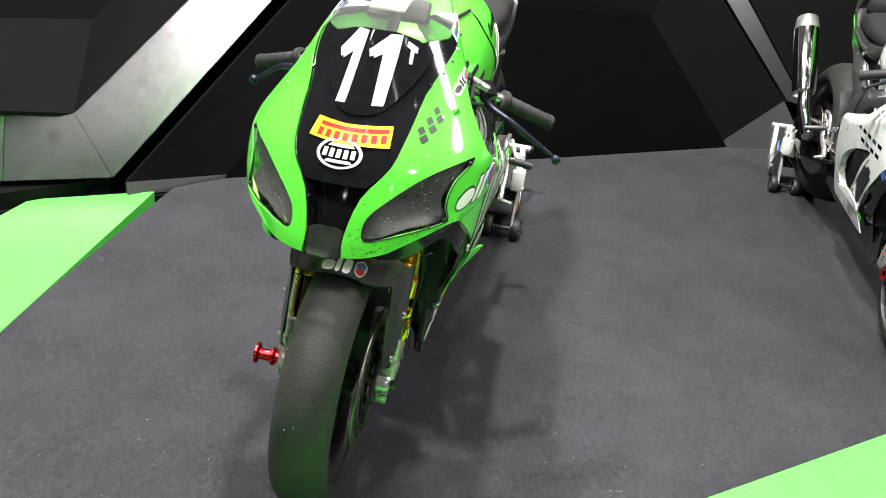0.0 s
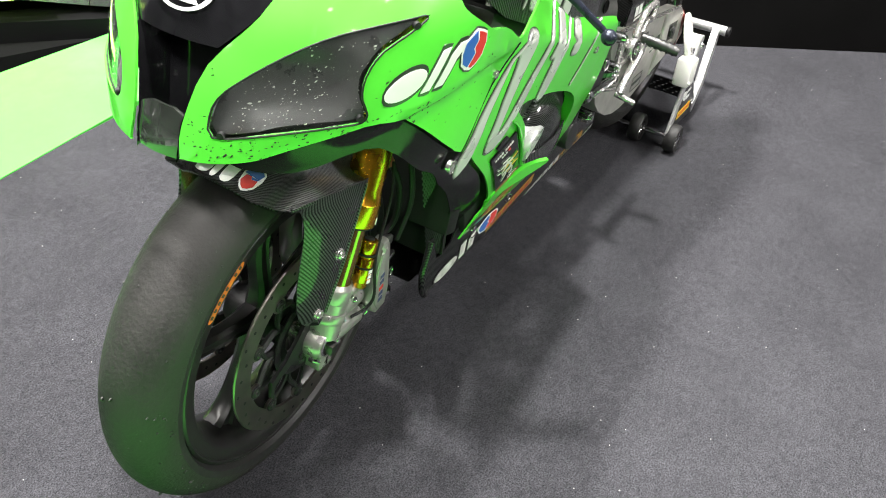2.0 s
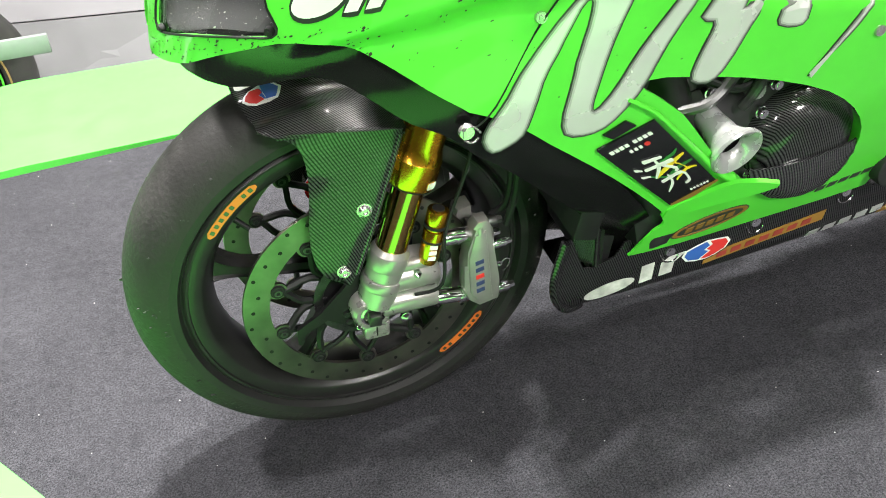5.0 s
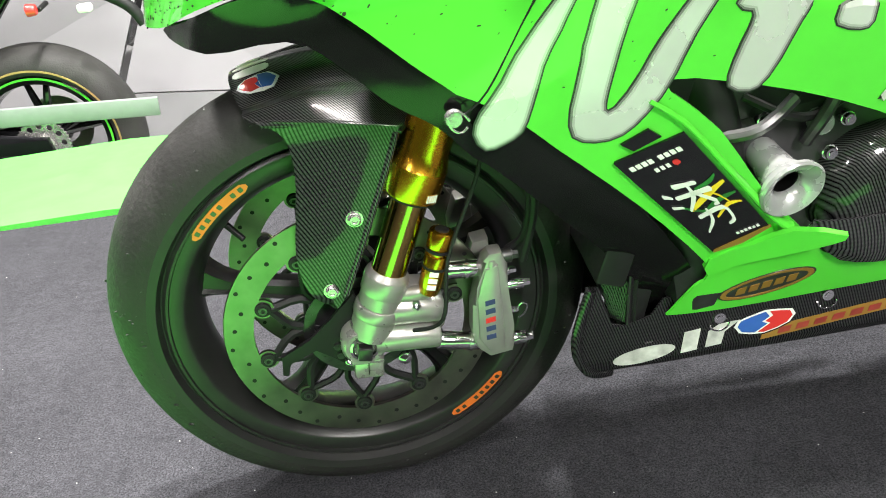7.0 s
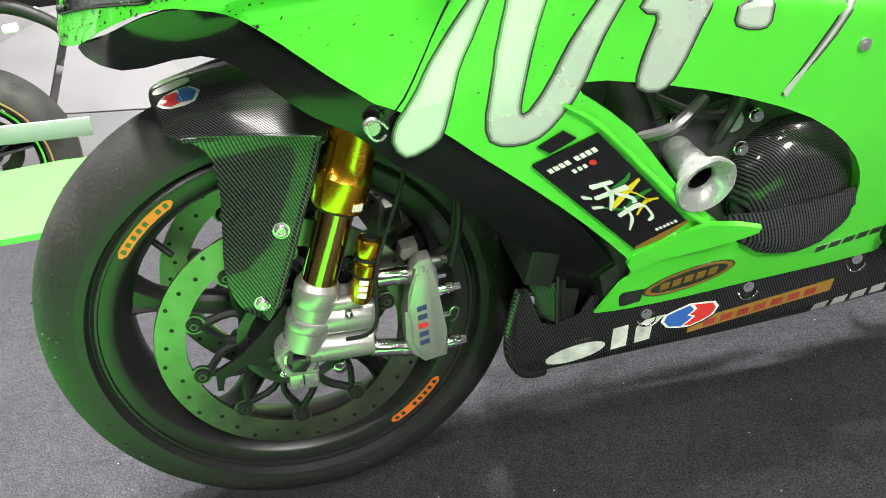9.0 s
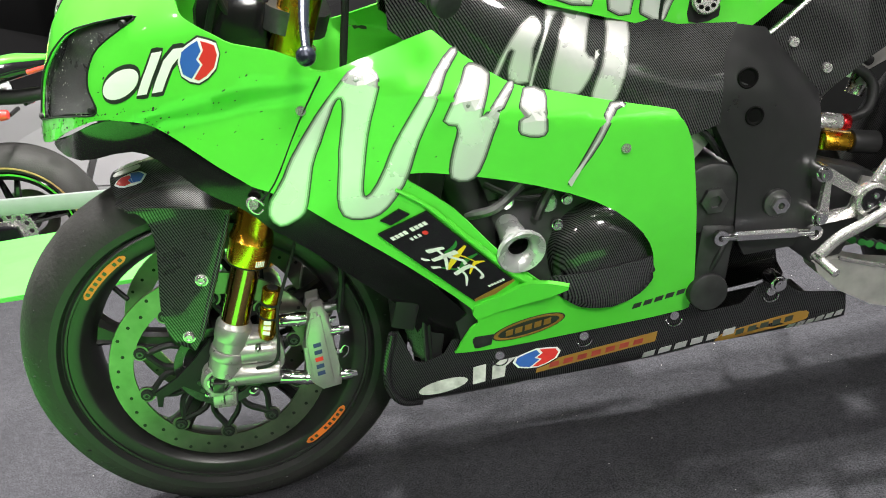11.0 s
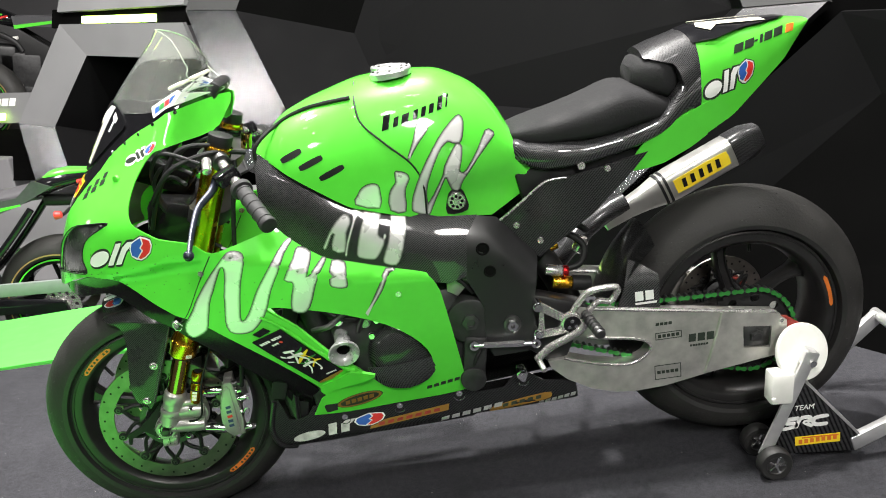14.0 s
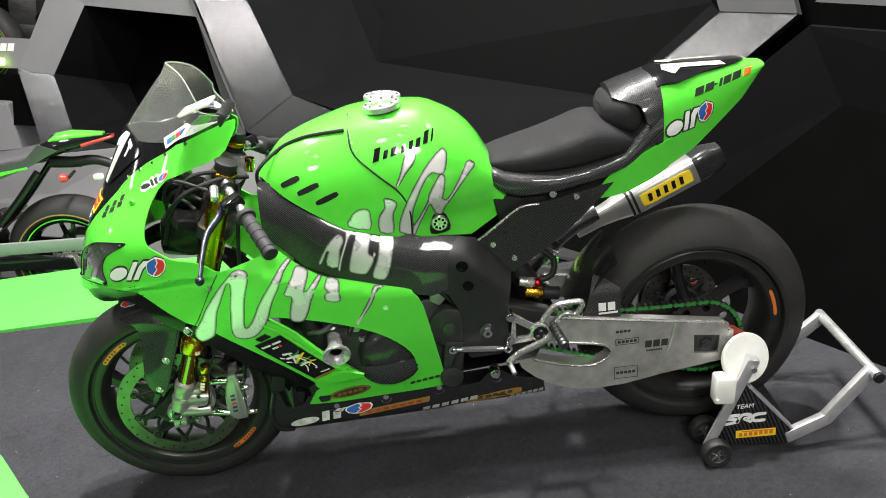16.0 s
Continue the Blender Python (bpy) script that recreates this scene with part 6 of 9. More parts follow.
for k in range(5):
    x = 0.806 + 0.020 * k
    decal("sticker_print", slanted(x, 0.2390 + 0.11 * (x - 0.806), x + 0.013, 0.2405 + 0.11 * (x - 0.806), 0.009), on_belly(0.0018), DARK_EDGE, belly, "", 0.03)
for k in range(6):
    x = 0.893 + 0.0155 * k
    decal("pale_print", slanted(x, 0.2295 + 0.16 * (x - 0.893), x + 0.0115, 0.2312 + 0.16 * (x - 0.893), 0.010), on_belly(0.001), TRUMPET, belly, "", 0.03)
for x, z in ((0.430, 0.273), (0.563, 0.283), (0.707, 0.293), (0.862, 0.308)):
    bm = bmesh.new()
    y = -BELLY_W(x, z)
    bolt(bm, (x, y, z), (0, -1, 0), 0.0085, 0.003)
    part("belly_bolt", bm, CHROME, belly)
    bm = bmesh.new()
    tube(bm, [(x + 0.012 * math.cos(a), y - 0.002, z - 0.008 + 0.010 * math.sin(a)) for a in [radians(-180 + 18 * k) for k in range(11)]], 0.0012, 6, 1)
    part("bolt_ring", bm, CHROME, belly)

# --- engine behind the window ---
bm = bmesh.new()
block(bm, (0.55, 0, 0.43), (0.40, 0.28, 0.24), (0, -8, 0), 0.03)
engine = part("engine", bm, ENGINE, bike, "dark cast engine cases")
bm = bmesh.new()
block(bm, (0.44, 0, 0.58), (0.16, 0.26, 0.22), (0, 25, 0), 0.02)
part("cylinder_block", bm, ENGINE, engine)
bm = bmesh.new()
block(bm, (0.70, 0, 0.44), (0.16, 0.26, 0.20), (0, 0, 0), 0.03)
part("gearbox", bm, ENGINE, engine)
bm = bmesh.new()
rod(bm, (0.755, -0.155, 0.487), (0.755, 0, 0.487), 0.055, 0.055, 24, 0.006)
part("sprocket_cover", bm, ENGINE, engine)
for k in range(6):
    bm = bmesh.new()
    rod(bm, (0.62, -0.13, 0.60), (0.62 + 0.02 * k, -0.135, 0.54 - 0.01 * k), 0.010, 0.010, 10)
    part("pipe", bm, ENGINE, engine)
bm = bmesh.new()
C0 = Vector((0.590, -0.110, 0.432))
M = Matrix.Translation(C0) @ Matrix.Rotation(radians(-4), 4, "Y")
lathe(bm, [(0.0785, 0.0), (0.0785, -0.030), (0.074, -0.046), (0.060, -0.060), (0.040, -0.068), (0.0, -0.070)], M, 40)
part("generator_cover", bm, CARBON, engine, "woven carbon engine cover")
bm = bmesh.new()
sheet(bm, [(-0.080, -0.012), (0.080, -0.012), (0.072, -0.045), (0.045, -0.072), (0.0, -0.080), (-0.045, -0.072), (-0.072, -0.045)],
      lambda a, b: M @ Vector((a * 1.03, -0.050 - 0.024 * math.sqrt(max(0, 1 - (a / 0.085) ** 2 - (b / 0.085) ** 2)) , b * 1.03)), 0.012, 0.003)
part("cover_guard", bm, CARBON_FINE, engine, "glossy lower guard of the carbon cover")
bm = bmesh.new()
T0, T1 = Vector((0.466, -0.198, 0.472)), Vector((0.452, -0.09, 0.505))
TM = Matrix.Translation(T0) @ (T0 - T1).to_track_quat("Y", "Z").to_matrix().to_4x4()
lathe(bm, [(0.0150, -0.030), (0.0155, -0.012), (0.0185, -0.005), (0.0260, 0.001), (0.0335, 0.004), (0.0355, 0.001), (0.0345, -0.004), (0.0270, -0.012), (0.0210, -0.024), (0.0180, -0.05), (0.0165, -0.10)], TM, 40)
part("water_pump_horn", bm, TRUMPET, engine, "pale grey cast inlet horn")
bm = bmesh.new()
lathe(bm, [(0.0149, -0.014), (0.0146, -0.028), (0.0001, -0.030)], TM, 28)
part("horn_bore", bm, HOLE, engine)
for x, z, r in ((0.458, 0.530, 0.010), (0.529, 0.484, 0.0075), (0.518, 0.518, 0.011), (0.66, 0.395, 0.006), (0.52, 0.395, 0.006), (0.545, 0.52, 0.007)):
    bm = bmesh.new()
    rod(bm, (x, -0.10, z), (x, -0.150, z), r * 1.2, r * 1.2, 14, 0.001)
    bolt(bm, (x, -0.151, z), (0, -1, 0), r, 0.004)
    part("engine_bolt", bm, CHROME if r < 0.0105 else TRUMPET, engine)
bm = bmesh.new()
tube(bm, [(0.36, -0.10, 0.60), (0.40, -0.13, 0.55), (0.42, -0.13, 0.46), (0.44, -0.12, 0.40)], 0.028, 14, 6)
part("water_hose", bm, BLACK_MATT, engine)
for k, pts in enumerate(([(0.43, -0.15, 0.56), (0.47, -0.165, 0.54), (0.51, -0.15, 0.53), (0.56, -0.14, 0.55)], [(0.40, -0.155, 0.52), (0.44, -0.17, 0.53), (0.48, -0.16, 0.555)], [(0.74, -0.15, 0.36), (0.76, -0.16, 0.40), (0.78, -0.15, 0.43)],
                       [(0.50, -0.15, 0.50), (0.512, -0.16, 0.53), (0.53, -0.15, 0.55)], [(0.70, -0.12, 0.60), (0.74, -0.15, 0.59), (0.77, -0.14, 0.55)])):
    bm = bmesh.new()
    tube(bm, pts, 0.005 + 0.002 * (k % 2), 8, 5)
    part("hose", bm, (BLACK_MATT, STEEL_DARK)[k % 2], engine)
bm = bmesh.new()
slab(bm, [(0.715, 0.625), (0.752, 0.61), (0.765, 0.575), (0.735, 0.545), (0.712, 0.56)], plane_y(-0.13), 0.012, 0.002)
part("engine_bracket", bm, ALLOY_DULL, engine)
bm = bmesh.new()
block(bm, (0.755, -0.135, 0.40), (0.055, 0.05, 0.10), (0, 10, 0), 0.01)
rod(bm, (0.745, -0.165, 0.345), (0.745, -0.10, 0.345), 0.03, 0.03, 18, 0.004)
part("gearbox_cover", bm, ENGINE, engine)
bm = bmesh.new()
lathe(bm, [(0.020, -0.004), (0.020, 0.004), (0.010, 0.006), (0.010, 0.001), (0.0, 0.001)], Matrix.Translation((0.755, -0.158, 0.487)) @ Matrix.Rotation(math.pi, 4, "Z"), 6)
part("shaft_nut", bm, STEEL_DARK, engine)

# radiator and its carbon duct behind the front wheel
bm = bmesh.new()
block(bm, (0.335, 0, 0.50), (0.035, 0.30, 0.30), (0, 18, 0), 0.004)
radiator = part("radiator", bm, BLACK_MATT, bike, "black radiator behind the front wheel")
bm = bmesh.new()
block(bm, (0.340, 0, 0.335), (0.03, 0.22, 0.14), (0, 14, 0), 0.004)
part("oil_cooler", bm, BLACK_MATT, radiator)
for k in range(20):
    bm = bmesh.new()
    block(bm, (0.307 + 0.0012 * k + 0.012, 0, 0.275 + 0.0065 * k), (0.004, 0.21, 0.0022), (0, 14, 0))
    part("cooler_fin", bm, STEEL_DARK, radiator)
for side in (-1, 1):
    # curved wire guard of the cooler, seen between the tyre and the black panel
    guard = lambda u, v, side=side: Vector((0.268 + 0.032 * v + (0.042 - 0.024 * max(0.0, (v - 0.45) / 0.55)) * u, side * (0.098 + 0.020 * u), 0.480 - 0.197 * v))
    bm = bmesh.new()
    sheet(bm, [(0, 0), (1, 0), (1, 1), (0, 1)], lambda u, v: guard(u, v) + Vector((0.010, 0, 0)), 0.12, 0.003)
    backing = part("duct_side", bm, BLACK_MATT, radiator, "black side of the cooler")
    bm = bmesh.new()
    for k in range(26):
        a = -0.5 + 1.5 * k / 25
        for rise in (0.55, -0.55):
            v0, v1 = (a, a + rise) if rise > 0 else (a + 0.5, a + 0.5 + rise)
            lo, hi = min(v0, v1), max(v0, v1)
            if hi <= 0 or lo >= 1:
                continue
            cut = lambda v: (v - v0) / (v1 - v0)
            ts = sorted((min(1, max(0, cut(0.0))), min(1, max(0, cut(1.0)))))
            if ts[1] - ts[0] < 0.05:
                continue
            pts = [guard(t, v0 + (v1 - v0) * t) for t in (ts[0], (ts[0] + ts[1]) / 2, ts[1])]
            tube(bm, pts, 0.0013, 5, 2)
    part("wire_guard", bm, STEEL_DARK, backing, "dull crossed wires of the cooler guard", kind="stuff")
    bm = bmesh.new()
    tube(bm, [guard(1.02, v) for v in (0.0, 0.25, 0.5, 0.75, 1.0)], 0.0050, 8, 4, 0.6)
    part("guard_frame", bm, FRAME_BLACK, backing, "grey edge of the cooler guard")

# --- frame, tank, seat, tail ---
TX = [0.34, 0.39, 0.463, 0.572, 0.667, 0.758, 0.832, 0.879, 0.9, 0.93, 0.96]
TZ = [0.925, 0.985, 1.015, 1.046, 1.052, 1.042, 1.0, 0.945, 0.89, 0.835, 0.80]


def tank_top(x):
    return soft_table(x, TX, TZ, 0.02)


def tank_w(x, z):
    zt = tank_top(x)
    zm = min(0.85, zt - 0.05)
    w = soft_table(x, [0.34, 0.40, 0.5, 0.62, 0.75, 0.83, 0.9, 0.96], [0.075, 0.13, 0.155, 0.162, 0.155, 0.13, 0.10, 0.085], 0.03)
    if z > zm:
        r = min(1, (z - zm) / (zt - zm))
        return w * max(0, 1 - r ** 2.2) ** (1 / 2.2)
    pin = table(x, [0.5, 0.62, 0.76, 0.9], [0, 0.08, 0.30, 0.25])
    d = min(1, (zm - z) / 0.10)
    return w * (1 - pin * d * d * (3 - 2 * d))


def on_tank(off=0.0, side=-1):
    return lambda x, z: Vector((x, side * (tank_w(x, z) + off), z + off * 0.6 * max(0, (z - 0.9) / 0.15)))


def tank_low(x):
    return table(x, [0.34, 0.372, 0.531, 0.69, 0.836, 0.90, 0.96], [0.915, 0.895, 0.790, 0.735, 0.712, 0.745, 0.785])


def tank_slice(x0, x1, n, name, label):
    bm = bmesh.new()
    m, rings = 18, []
    for i in range(n + 1):
        x = x0 + (x1 - x0) * i / n
        zl, zt = tank_low(x), tank_top(x)
        half = []
        for k in range(m + 1):
            t = k / m
            z = zl + (zt - zl) * (t if t < 0.35 else 0.35 + 0.65 * math.sin((t - 0.35) / 0.65 * math.pi / 2))
            half.append((x, tank_w(x, z), z))
        ring = [bm.verts.new((x, -w, z)) for x, w, z in half] + [bm.verts.new((x, w, z)) for x, w, z in reversed(half[:-1])]
        rings.append(ring)
    for a, b in zip(rings, rings[1:]):
        for k in range(len(a) - 1):
            bm.faces.new((a[k], a[k + 1], b[k + 1], b[k]))
    bm.faces.new(rings[0])
    bm.faces.new(list(reversed(rings[-1])))
    return part(name, bm, GREEN_CLEAN, bike, label)


tank = tank_slice(0.335, 0.96, 60, "fuel_tank", "lime green fuel tank and airbox cover")
for pts in ([(0.402, 0.905), (0.439, 0.921)], [(0.441, 0.887), (0.483, 0.904)], [(0.482, 0.862), (0.526, 0.880)]):
    (xa, za), (xb, zb) = pts
    d = Vector((xb - xa, zb - za)).normalized() * 0.006
    nn = Vector((-d.y, d.x))
    decal("vent_slot", rounded([(xa - d.x, za - d.y), (xa + nn.x, za + nn.y), (xb + nn.x, zb + nn.y), (xb + d.x, zb + d.y), (xb - nn.x, zb - nn.y), (xa - nn.x, za - nn.y)], 3), on_tank(0.0010), BLACK_MATT, tank, "black vent slot", 0.01)
bm = bmesh.new()
tube(bm, [on_tank(0.0005)(x, z) for x, z in ((0.573, 1.040), (0.572, 1.003), (0.582, 0.963), (0.626, 0.917), (0.675, 0.867), (0.693, 0.816), (0.691, 0.743))], 0.0022, 6, 5)
part("tank_seam", bm, BLACK_MATT, tank, "black gap along the airbox cover")
bm = bmesh.new()
tube(bm, [(0.338, -0.075, 0.880), (0.342, -0.085, 0.935), *[on_tank(0.004)(x, z) for x, z in ((0.397, 0.975), (0.454, 0.998), (0.51, 1.008), (0.562, 1.013))]], 0.0045, 8, 6)
part("breather_hose", bm, BLACK_MATT, tank, "black breather hose over the cover")
for k, (w, h) in enumerate(((0.021, 0.029), (0.015, 0.018), (0.022, 0.018), (0.015, 0.018), (0.014, 0.018), (0.015, 0.018), (0.016, 0.026), (0.006, 0.024))):
    x = 0.622 + (0, 0.0245, 0.0425, 0.0675, 0.0855, 0.1025, 0.1205, 0.1395)[k]
    z = 0.943 + 0.20 * (x - 0.622)
    decal("tank_print", [(x, z), (x + w * 0.7, z + w * 0.14), (x + w * 0.7 + h * 0.28, z + w * 0.14 + h), (x + h * 0.28, z + h)], on_tank(0.0012), BLACK, tank, "", 0.01)
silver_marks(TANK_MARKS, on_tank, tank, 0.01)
# twin dry-break fillers: flat polished flanges side by side
for y in (-0.040, 0.040):
    M = Matrix.Translation((0.655, y, 1.052)) @ Matrix.Rotation(radians(90), 4, "X") @ Matrix.Rotation(radians(4 if y < 0 else -4), 4, "Z")
    bm = bmesh.new()
    lathe(bm, [(0.036, -0.014), (0.045, -0.012), (0.046, 0.000), (0.044, 0.003), (0.029, 0.004), (0.027, 0.002), (0.026, -0.010)], M, 48)
    filler = part("fuel_filler", bm, FILLER, bike, "polished flange of a quick filler")
    bm = bmesh.new()
    lathe(bm, [(0.026, -0.008), (0.024, -0.004), (0.012, -0.003), (0.010, 0.001), (0.0004, 0.002)], M, 32)
    part("filler_valve", bm, FILLER, filler, "silver valve in the filler")
    for k in range(8):
        bm = bmesh.new()
        a = 2 * math.pi * k / 8
        rod(bm, M @ Vector((0.037 * math.cos(a), 0.002, 0.037 * math.sin(a))), M @ Vector((0.037 * math.cos(a), 0.0055, 0.037 * math.sin(a))), 0.0028, 0.0026, 8)
        part("filler_bolt", bm, STEEL_DARK, filler)


def frame_w(x, z):
    return soft_table(x, [0.30, 0.45, 0.6, 0.75, 0.9], [0.105, 0.15, 0.165, 0.165, 0.155], 0.03)


def spar_top(x):
    return table(x, [0.335, 0.593, 0.715, 0.80, 0.842, 0.925], [0.915, 0.78, 0.737, 0.728, 0.715, 0.614])


for side in (-1, 1):
    on_frame = lambda off, side=side: (lambda x, z: Vector((x, side * (frame_w(x, z) + off - 0.034 * max(0.0, 1 - (spar_top(x) - z) / 0.09) ** 2), z)))
    bm = bmesh.new()
    sheet(bm, [(0.335, 0.915), (0.36, 0.905), (0.593, 0.780), (0.715, 0.737), (0.800, 0.728), (0.770, 0.690), (0.760, 0.600), (0.72, 0.59), (0.60, 0.62), (0.42, 0.70), (0.33, 0.78)], on_frame(0), 0.022, 0.01)
    spar = part("frame_spar", bm, CARBON_FINE, bike, "frame spar under a woven carbon cover")
    bm = bmesh.new()
    sheet(bm, [(0.794, 0.727), (0.842, 0.715), (0.925, 0.614), (0.905, 0.52), (0.900, 0.43), (0.878, 0.395), (0.80, 0.395), (0.785, 0.43), (0.790, 0.52), (0.755, 0.60), (0.763, 0.69)], on_frame(-0.003), 0.022, 0.02)
    plate = part("frame_pivot_plate", bm, FRAME_BLACK, spar, "black frame pivot plate")
    for x, z, r in ((0.802, 0.657, 0.0135), (0.812, 0.603, 0.0125), (0.617, 0.665, 0.0125)):
        bm = bmesh.new()
        p = on_frame(-0.001)(x, z)
        lathe(bm, [(0.0, -0.001), (r * 0.75, -0.001), (r * 0.8, 0.0), (r, 0.0015), (r * 1.12, 0.0)], Matrix.Translation(p) @ Matrix.Rotation(0 if side > 0 else math.pi, 4, "Z"), 24)
        part("frame_hole", bm, HOLE, spar, "dark bolt recess")
    bm = bmesh.new()
    p = on_frame(0.0)(0.848, 0.469)
    d = Vector((0, side, 0))
    rod(bm, p - d * 0.004, p + d * 0.004, 0.021, 0.020, 28, 0.001)
    washer = part("pivot_washer", bm, STEEL_DARK, spar, "dark steel pivot washer")
    bm = bmesh.new()
    lathe(bm, [(0.0055, -0.002), (0.0055, 0.012), (0.0125, 0.012), (0.0138, 0.009), (0.0138, -0.002)], Matrix.Translation(p + d * 0.003) @ Matrix.Rotation(0 if side > 0 else math.pi, 4, "Z"), 6)
    part("pivot_nut", bm, CHROME, washer, "bright hexagon pivot nut")
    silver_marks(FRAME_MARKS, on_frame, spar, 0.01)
    # subframe plate under the seat
    bm = bmesh.new()
    sheet(bm, [(0.845, 0.702), (0.960, 0.780), (1.01, 0.782), (1.19, 0.812), (1.15, 0.770), (1.06, 0.690), (0.984, 0.640), (0.930, 0.606), (0.852, 0.684)], lambda x, z, side=side: Vector((x, side * (0.118 - 0.03 * max(0, x - 1.0)), z)), 0.025, 0.008)
    sub = part("subframe_plate", bm, CARBON, bike, "woven carbon subframe plate")
    # thin alloy rod along the plate's top stands in for its glossy highlight
    bm = bmesh.new()
    tube(bm, [(x, side * 0.1195, z) for x, z in ((0.846, 0.703), (0.868, 0.716), (0.905, 0.742), (0.958, 0.778), (1.005, 0.781))], 0.0028, 8, 4)
    part("edge_highlight", bm, ALLOY, sub, "bright rod standing in for the highlight on the upper edge")
    for x, z, r in ((1.04, 0.803, 0.010), (1.097, 0.789, 0.008), (0.885, 0.688, 0.008), (0.935, 0.645, 0.008)):
        bm = bmesh.new()
        bolt(bm, (x, side * 0.119, z), (0, side, 0), r, 0.004)
        part("subframe_bolt", bm, ALLOY, sub)

bm = bmesh.new()
lathe(bm, [(0.0, 0.006), (0.018, 0.006), (0.0205, 0.003), (0.0205, -0.004)], Matrix.Translation((0.760, -0.117, 0.762)) @ Matrix.Rotation(math.pi, 4, "Z"), 32)
boss = part("tank_mount", bm, ALLOY, bike, "round drilled tank mount")
for k in range(8):
    bm = bmesh.new()
    a = 2 * math.pi * k / 8
    rod(bm, (0.760 + 0.012 * math.cos(a), -0.1232, 0.762 + 0.012 * math.sin(a)), (0.760 + 0.012 * math.cos(a), -0.1240, 0.762 + 0.012 * math.sin(a)), 0.0032, 0.0032, 10)
    part("mount_hole", bm, HOLE, boss)
decal("mount_surround", rounded([(0.737, 0.735), (0.742, 0.775), (0.752, 0.790), (0.770, 0.790), (0.780, 0.775), (0.784, 0.735)], 3), on_tank(0.0012), BLACK_MATT, tank, "", 0.012)

# seat pan, pads and tail
SX = [0.88, 0.93, 1.0, 1.08, 1.15, 1.20, 1.25]
SZ = [0.885, 0.903, 0.915, 0.936, 0.962, 0.950, 0.915]


def loft(bm, stations, ring):
    """Joins rings of equal length, closing both ends."""
    rings = [[bm.verts.new(p) for p in ring(s)] for s in stations]
    k = len(rings[0])
    for a, b in zip(rings, rings[1:]):
        for i in range(k):
            bm.faces.new((a[i], a[(i + 1) % k], b[(i + 1) % k], b[i]))
    bm.faces.new(list(reversed(rings[0])))
    bm.faces.new(rings[-1])


def seat_ring(x, w0, zt, zb, p=3.0, n=28):
    out = []
    for k in range(n):
        a = 2 * math.pi * k / n
        c, s = math.cos(a), math.sin(a)
        y = w0 * math.copysign(abs(c) ** (2 / p), c)
        z = (zt + zb) / 2 + (zt - zb) / 2 * math.copysign(abs(s) ** (2 / p), s)
        out.append((x, y, z))
    return out


bm = bmesh.new()
loft(bm, [0.885 + 0.365 * k / 26 for k in range(27)], lambda x: seat_ring(x, table(x, [0.885, 0.90, 0.98, 1.08, 1.2, 1.25], [0.05, 0.078, 0.105, 0.118, 0.118, 0.10]), soft_table(x, SX, SZ), table(x, [0.885, 0.95, 1.1, 1.25], [0.868, 0.845, 0.845, 0.875]), 3.2))
seat = part("seat_pad", bm, SEAT, bike, "matt black foam seat pad")
bm = bmesh.new()
loft(bm, [1.178 + 0.112 * k / 14 for k in range(15)], lambda x: seat_ring(x, 0.098 * math.sin(math.pi * min(1, max(0.03, (x - 1.174) / 0.120))) ** 0.30, table(x, [1.178, 1.195, 1.25, 1.29], [0.988, 1.008, 1.016, 1.0]), table(x, [1.178, 1.20, 1.25, 1.29], [0.950, 0.926, 0.908, 0.93]), 3.0))
part("back_stop", bm, SEAT, seat, "black foam back stop")
bm = bmesh.new()


def pan_ring(x):
    zt = table(x, [0.875, 0.90, 0.925, 1.058, 1.15, 1.224, 1.251, 1.275, 1.31], [0.862, 0.884, 0.868, 0.854, 0.866, 0.888, 0.922, 0.955, 0.985])
    zb = table(x, [0.875, 0.908, 0.958, 1.053, 1.167, 1.229, 1.273, 1.31], [0.838, 0.814, 0.792, 0.797, 0.820, 0.844, 0.875, 0.885])
    return seat_ring(x, table(x, [0.875, 0.92, 1.0, 1.2, 1.31], [0.085, 0.115, 0.125, 0.126, 0.118]), zt, zb, 3.8)


loft(bm, [0.875 + 0.435 * k / 24 for k in range(25)], pan_ring)
pan = part("seat_pan", bm, CARBON_FINE, bike, "glossy carbon seat pan")
bm = bmesh.new()
block(bm, (1.05, 0, 0.792), (0.30, 0.19, 0.075), (0, -12, 0), 0.008)
part("seat_support", bm, BLACK_MATT, pan, "black support under the seat")
bm = bmesh.new()


def tail_z(x):
    return (table(x, [1.16, 1.20, 1.235, 1.27, 1.323, 1.51, 1.576], [1.0, 1.024, 1.036, 1.045, 1.060, 1.054, 1.042]), table(x, [1.16, 1.235, 1.394, 1.523, 1.576], [0.778, 0.782, 0.858, 0.962, 1.028]))


def tail_w(x, z):
    zt, zb = tail_z(x)
    w = soft_table(x, [1.16, 1.3, 1.45, 1.576], [0.125, 0.115, 0.075, 0.030], 0.03)
    r = min(1, max(0, (z - zb) / max(0.008, zt - zb)))
    return w * max(0.0, 1 - max(0, (r - 0.55) / 0.45) ** 2.2) ** 0.5 * (0.8 + 0.2 * min(1, r / 0.4))


def tail_ring(x):
    zt, zb = tail_z(x)
    half = [(x, tail_w(x, zb + (zt - zb) * math.sin(k / 12 * math.pi / 2)), zb + (zt - zb) * math.sin(k / 12 * math.pi / 2)) for k in range(13)]
    return [(a, -b, c) for a, b, c in half] + [(a, b, c) for a, b, c in reversed(half[:-1])]


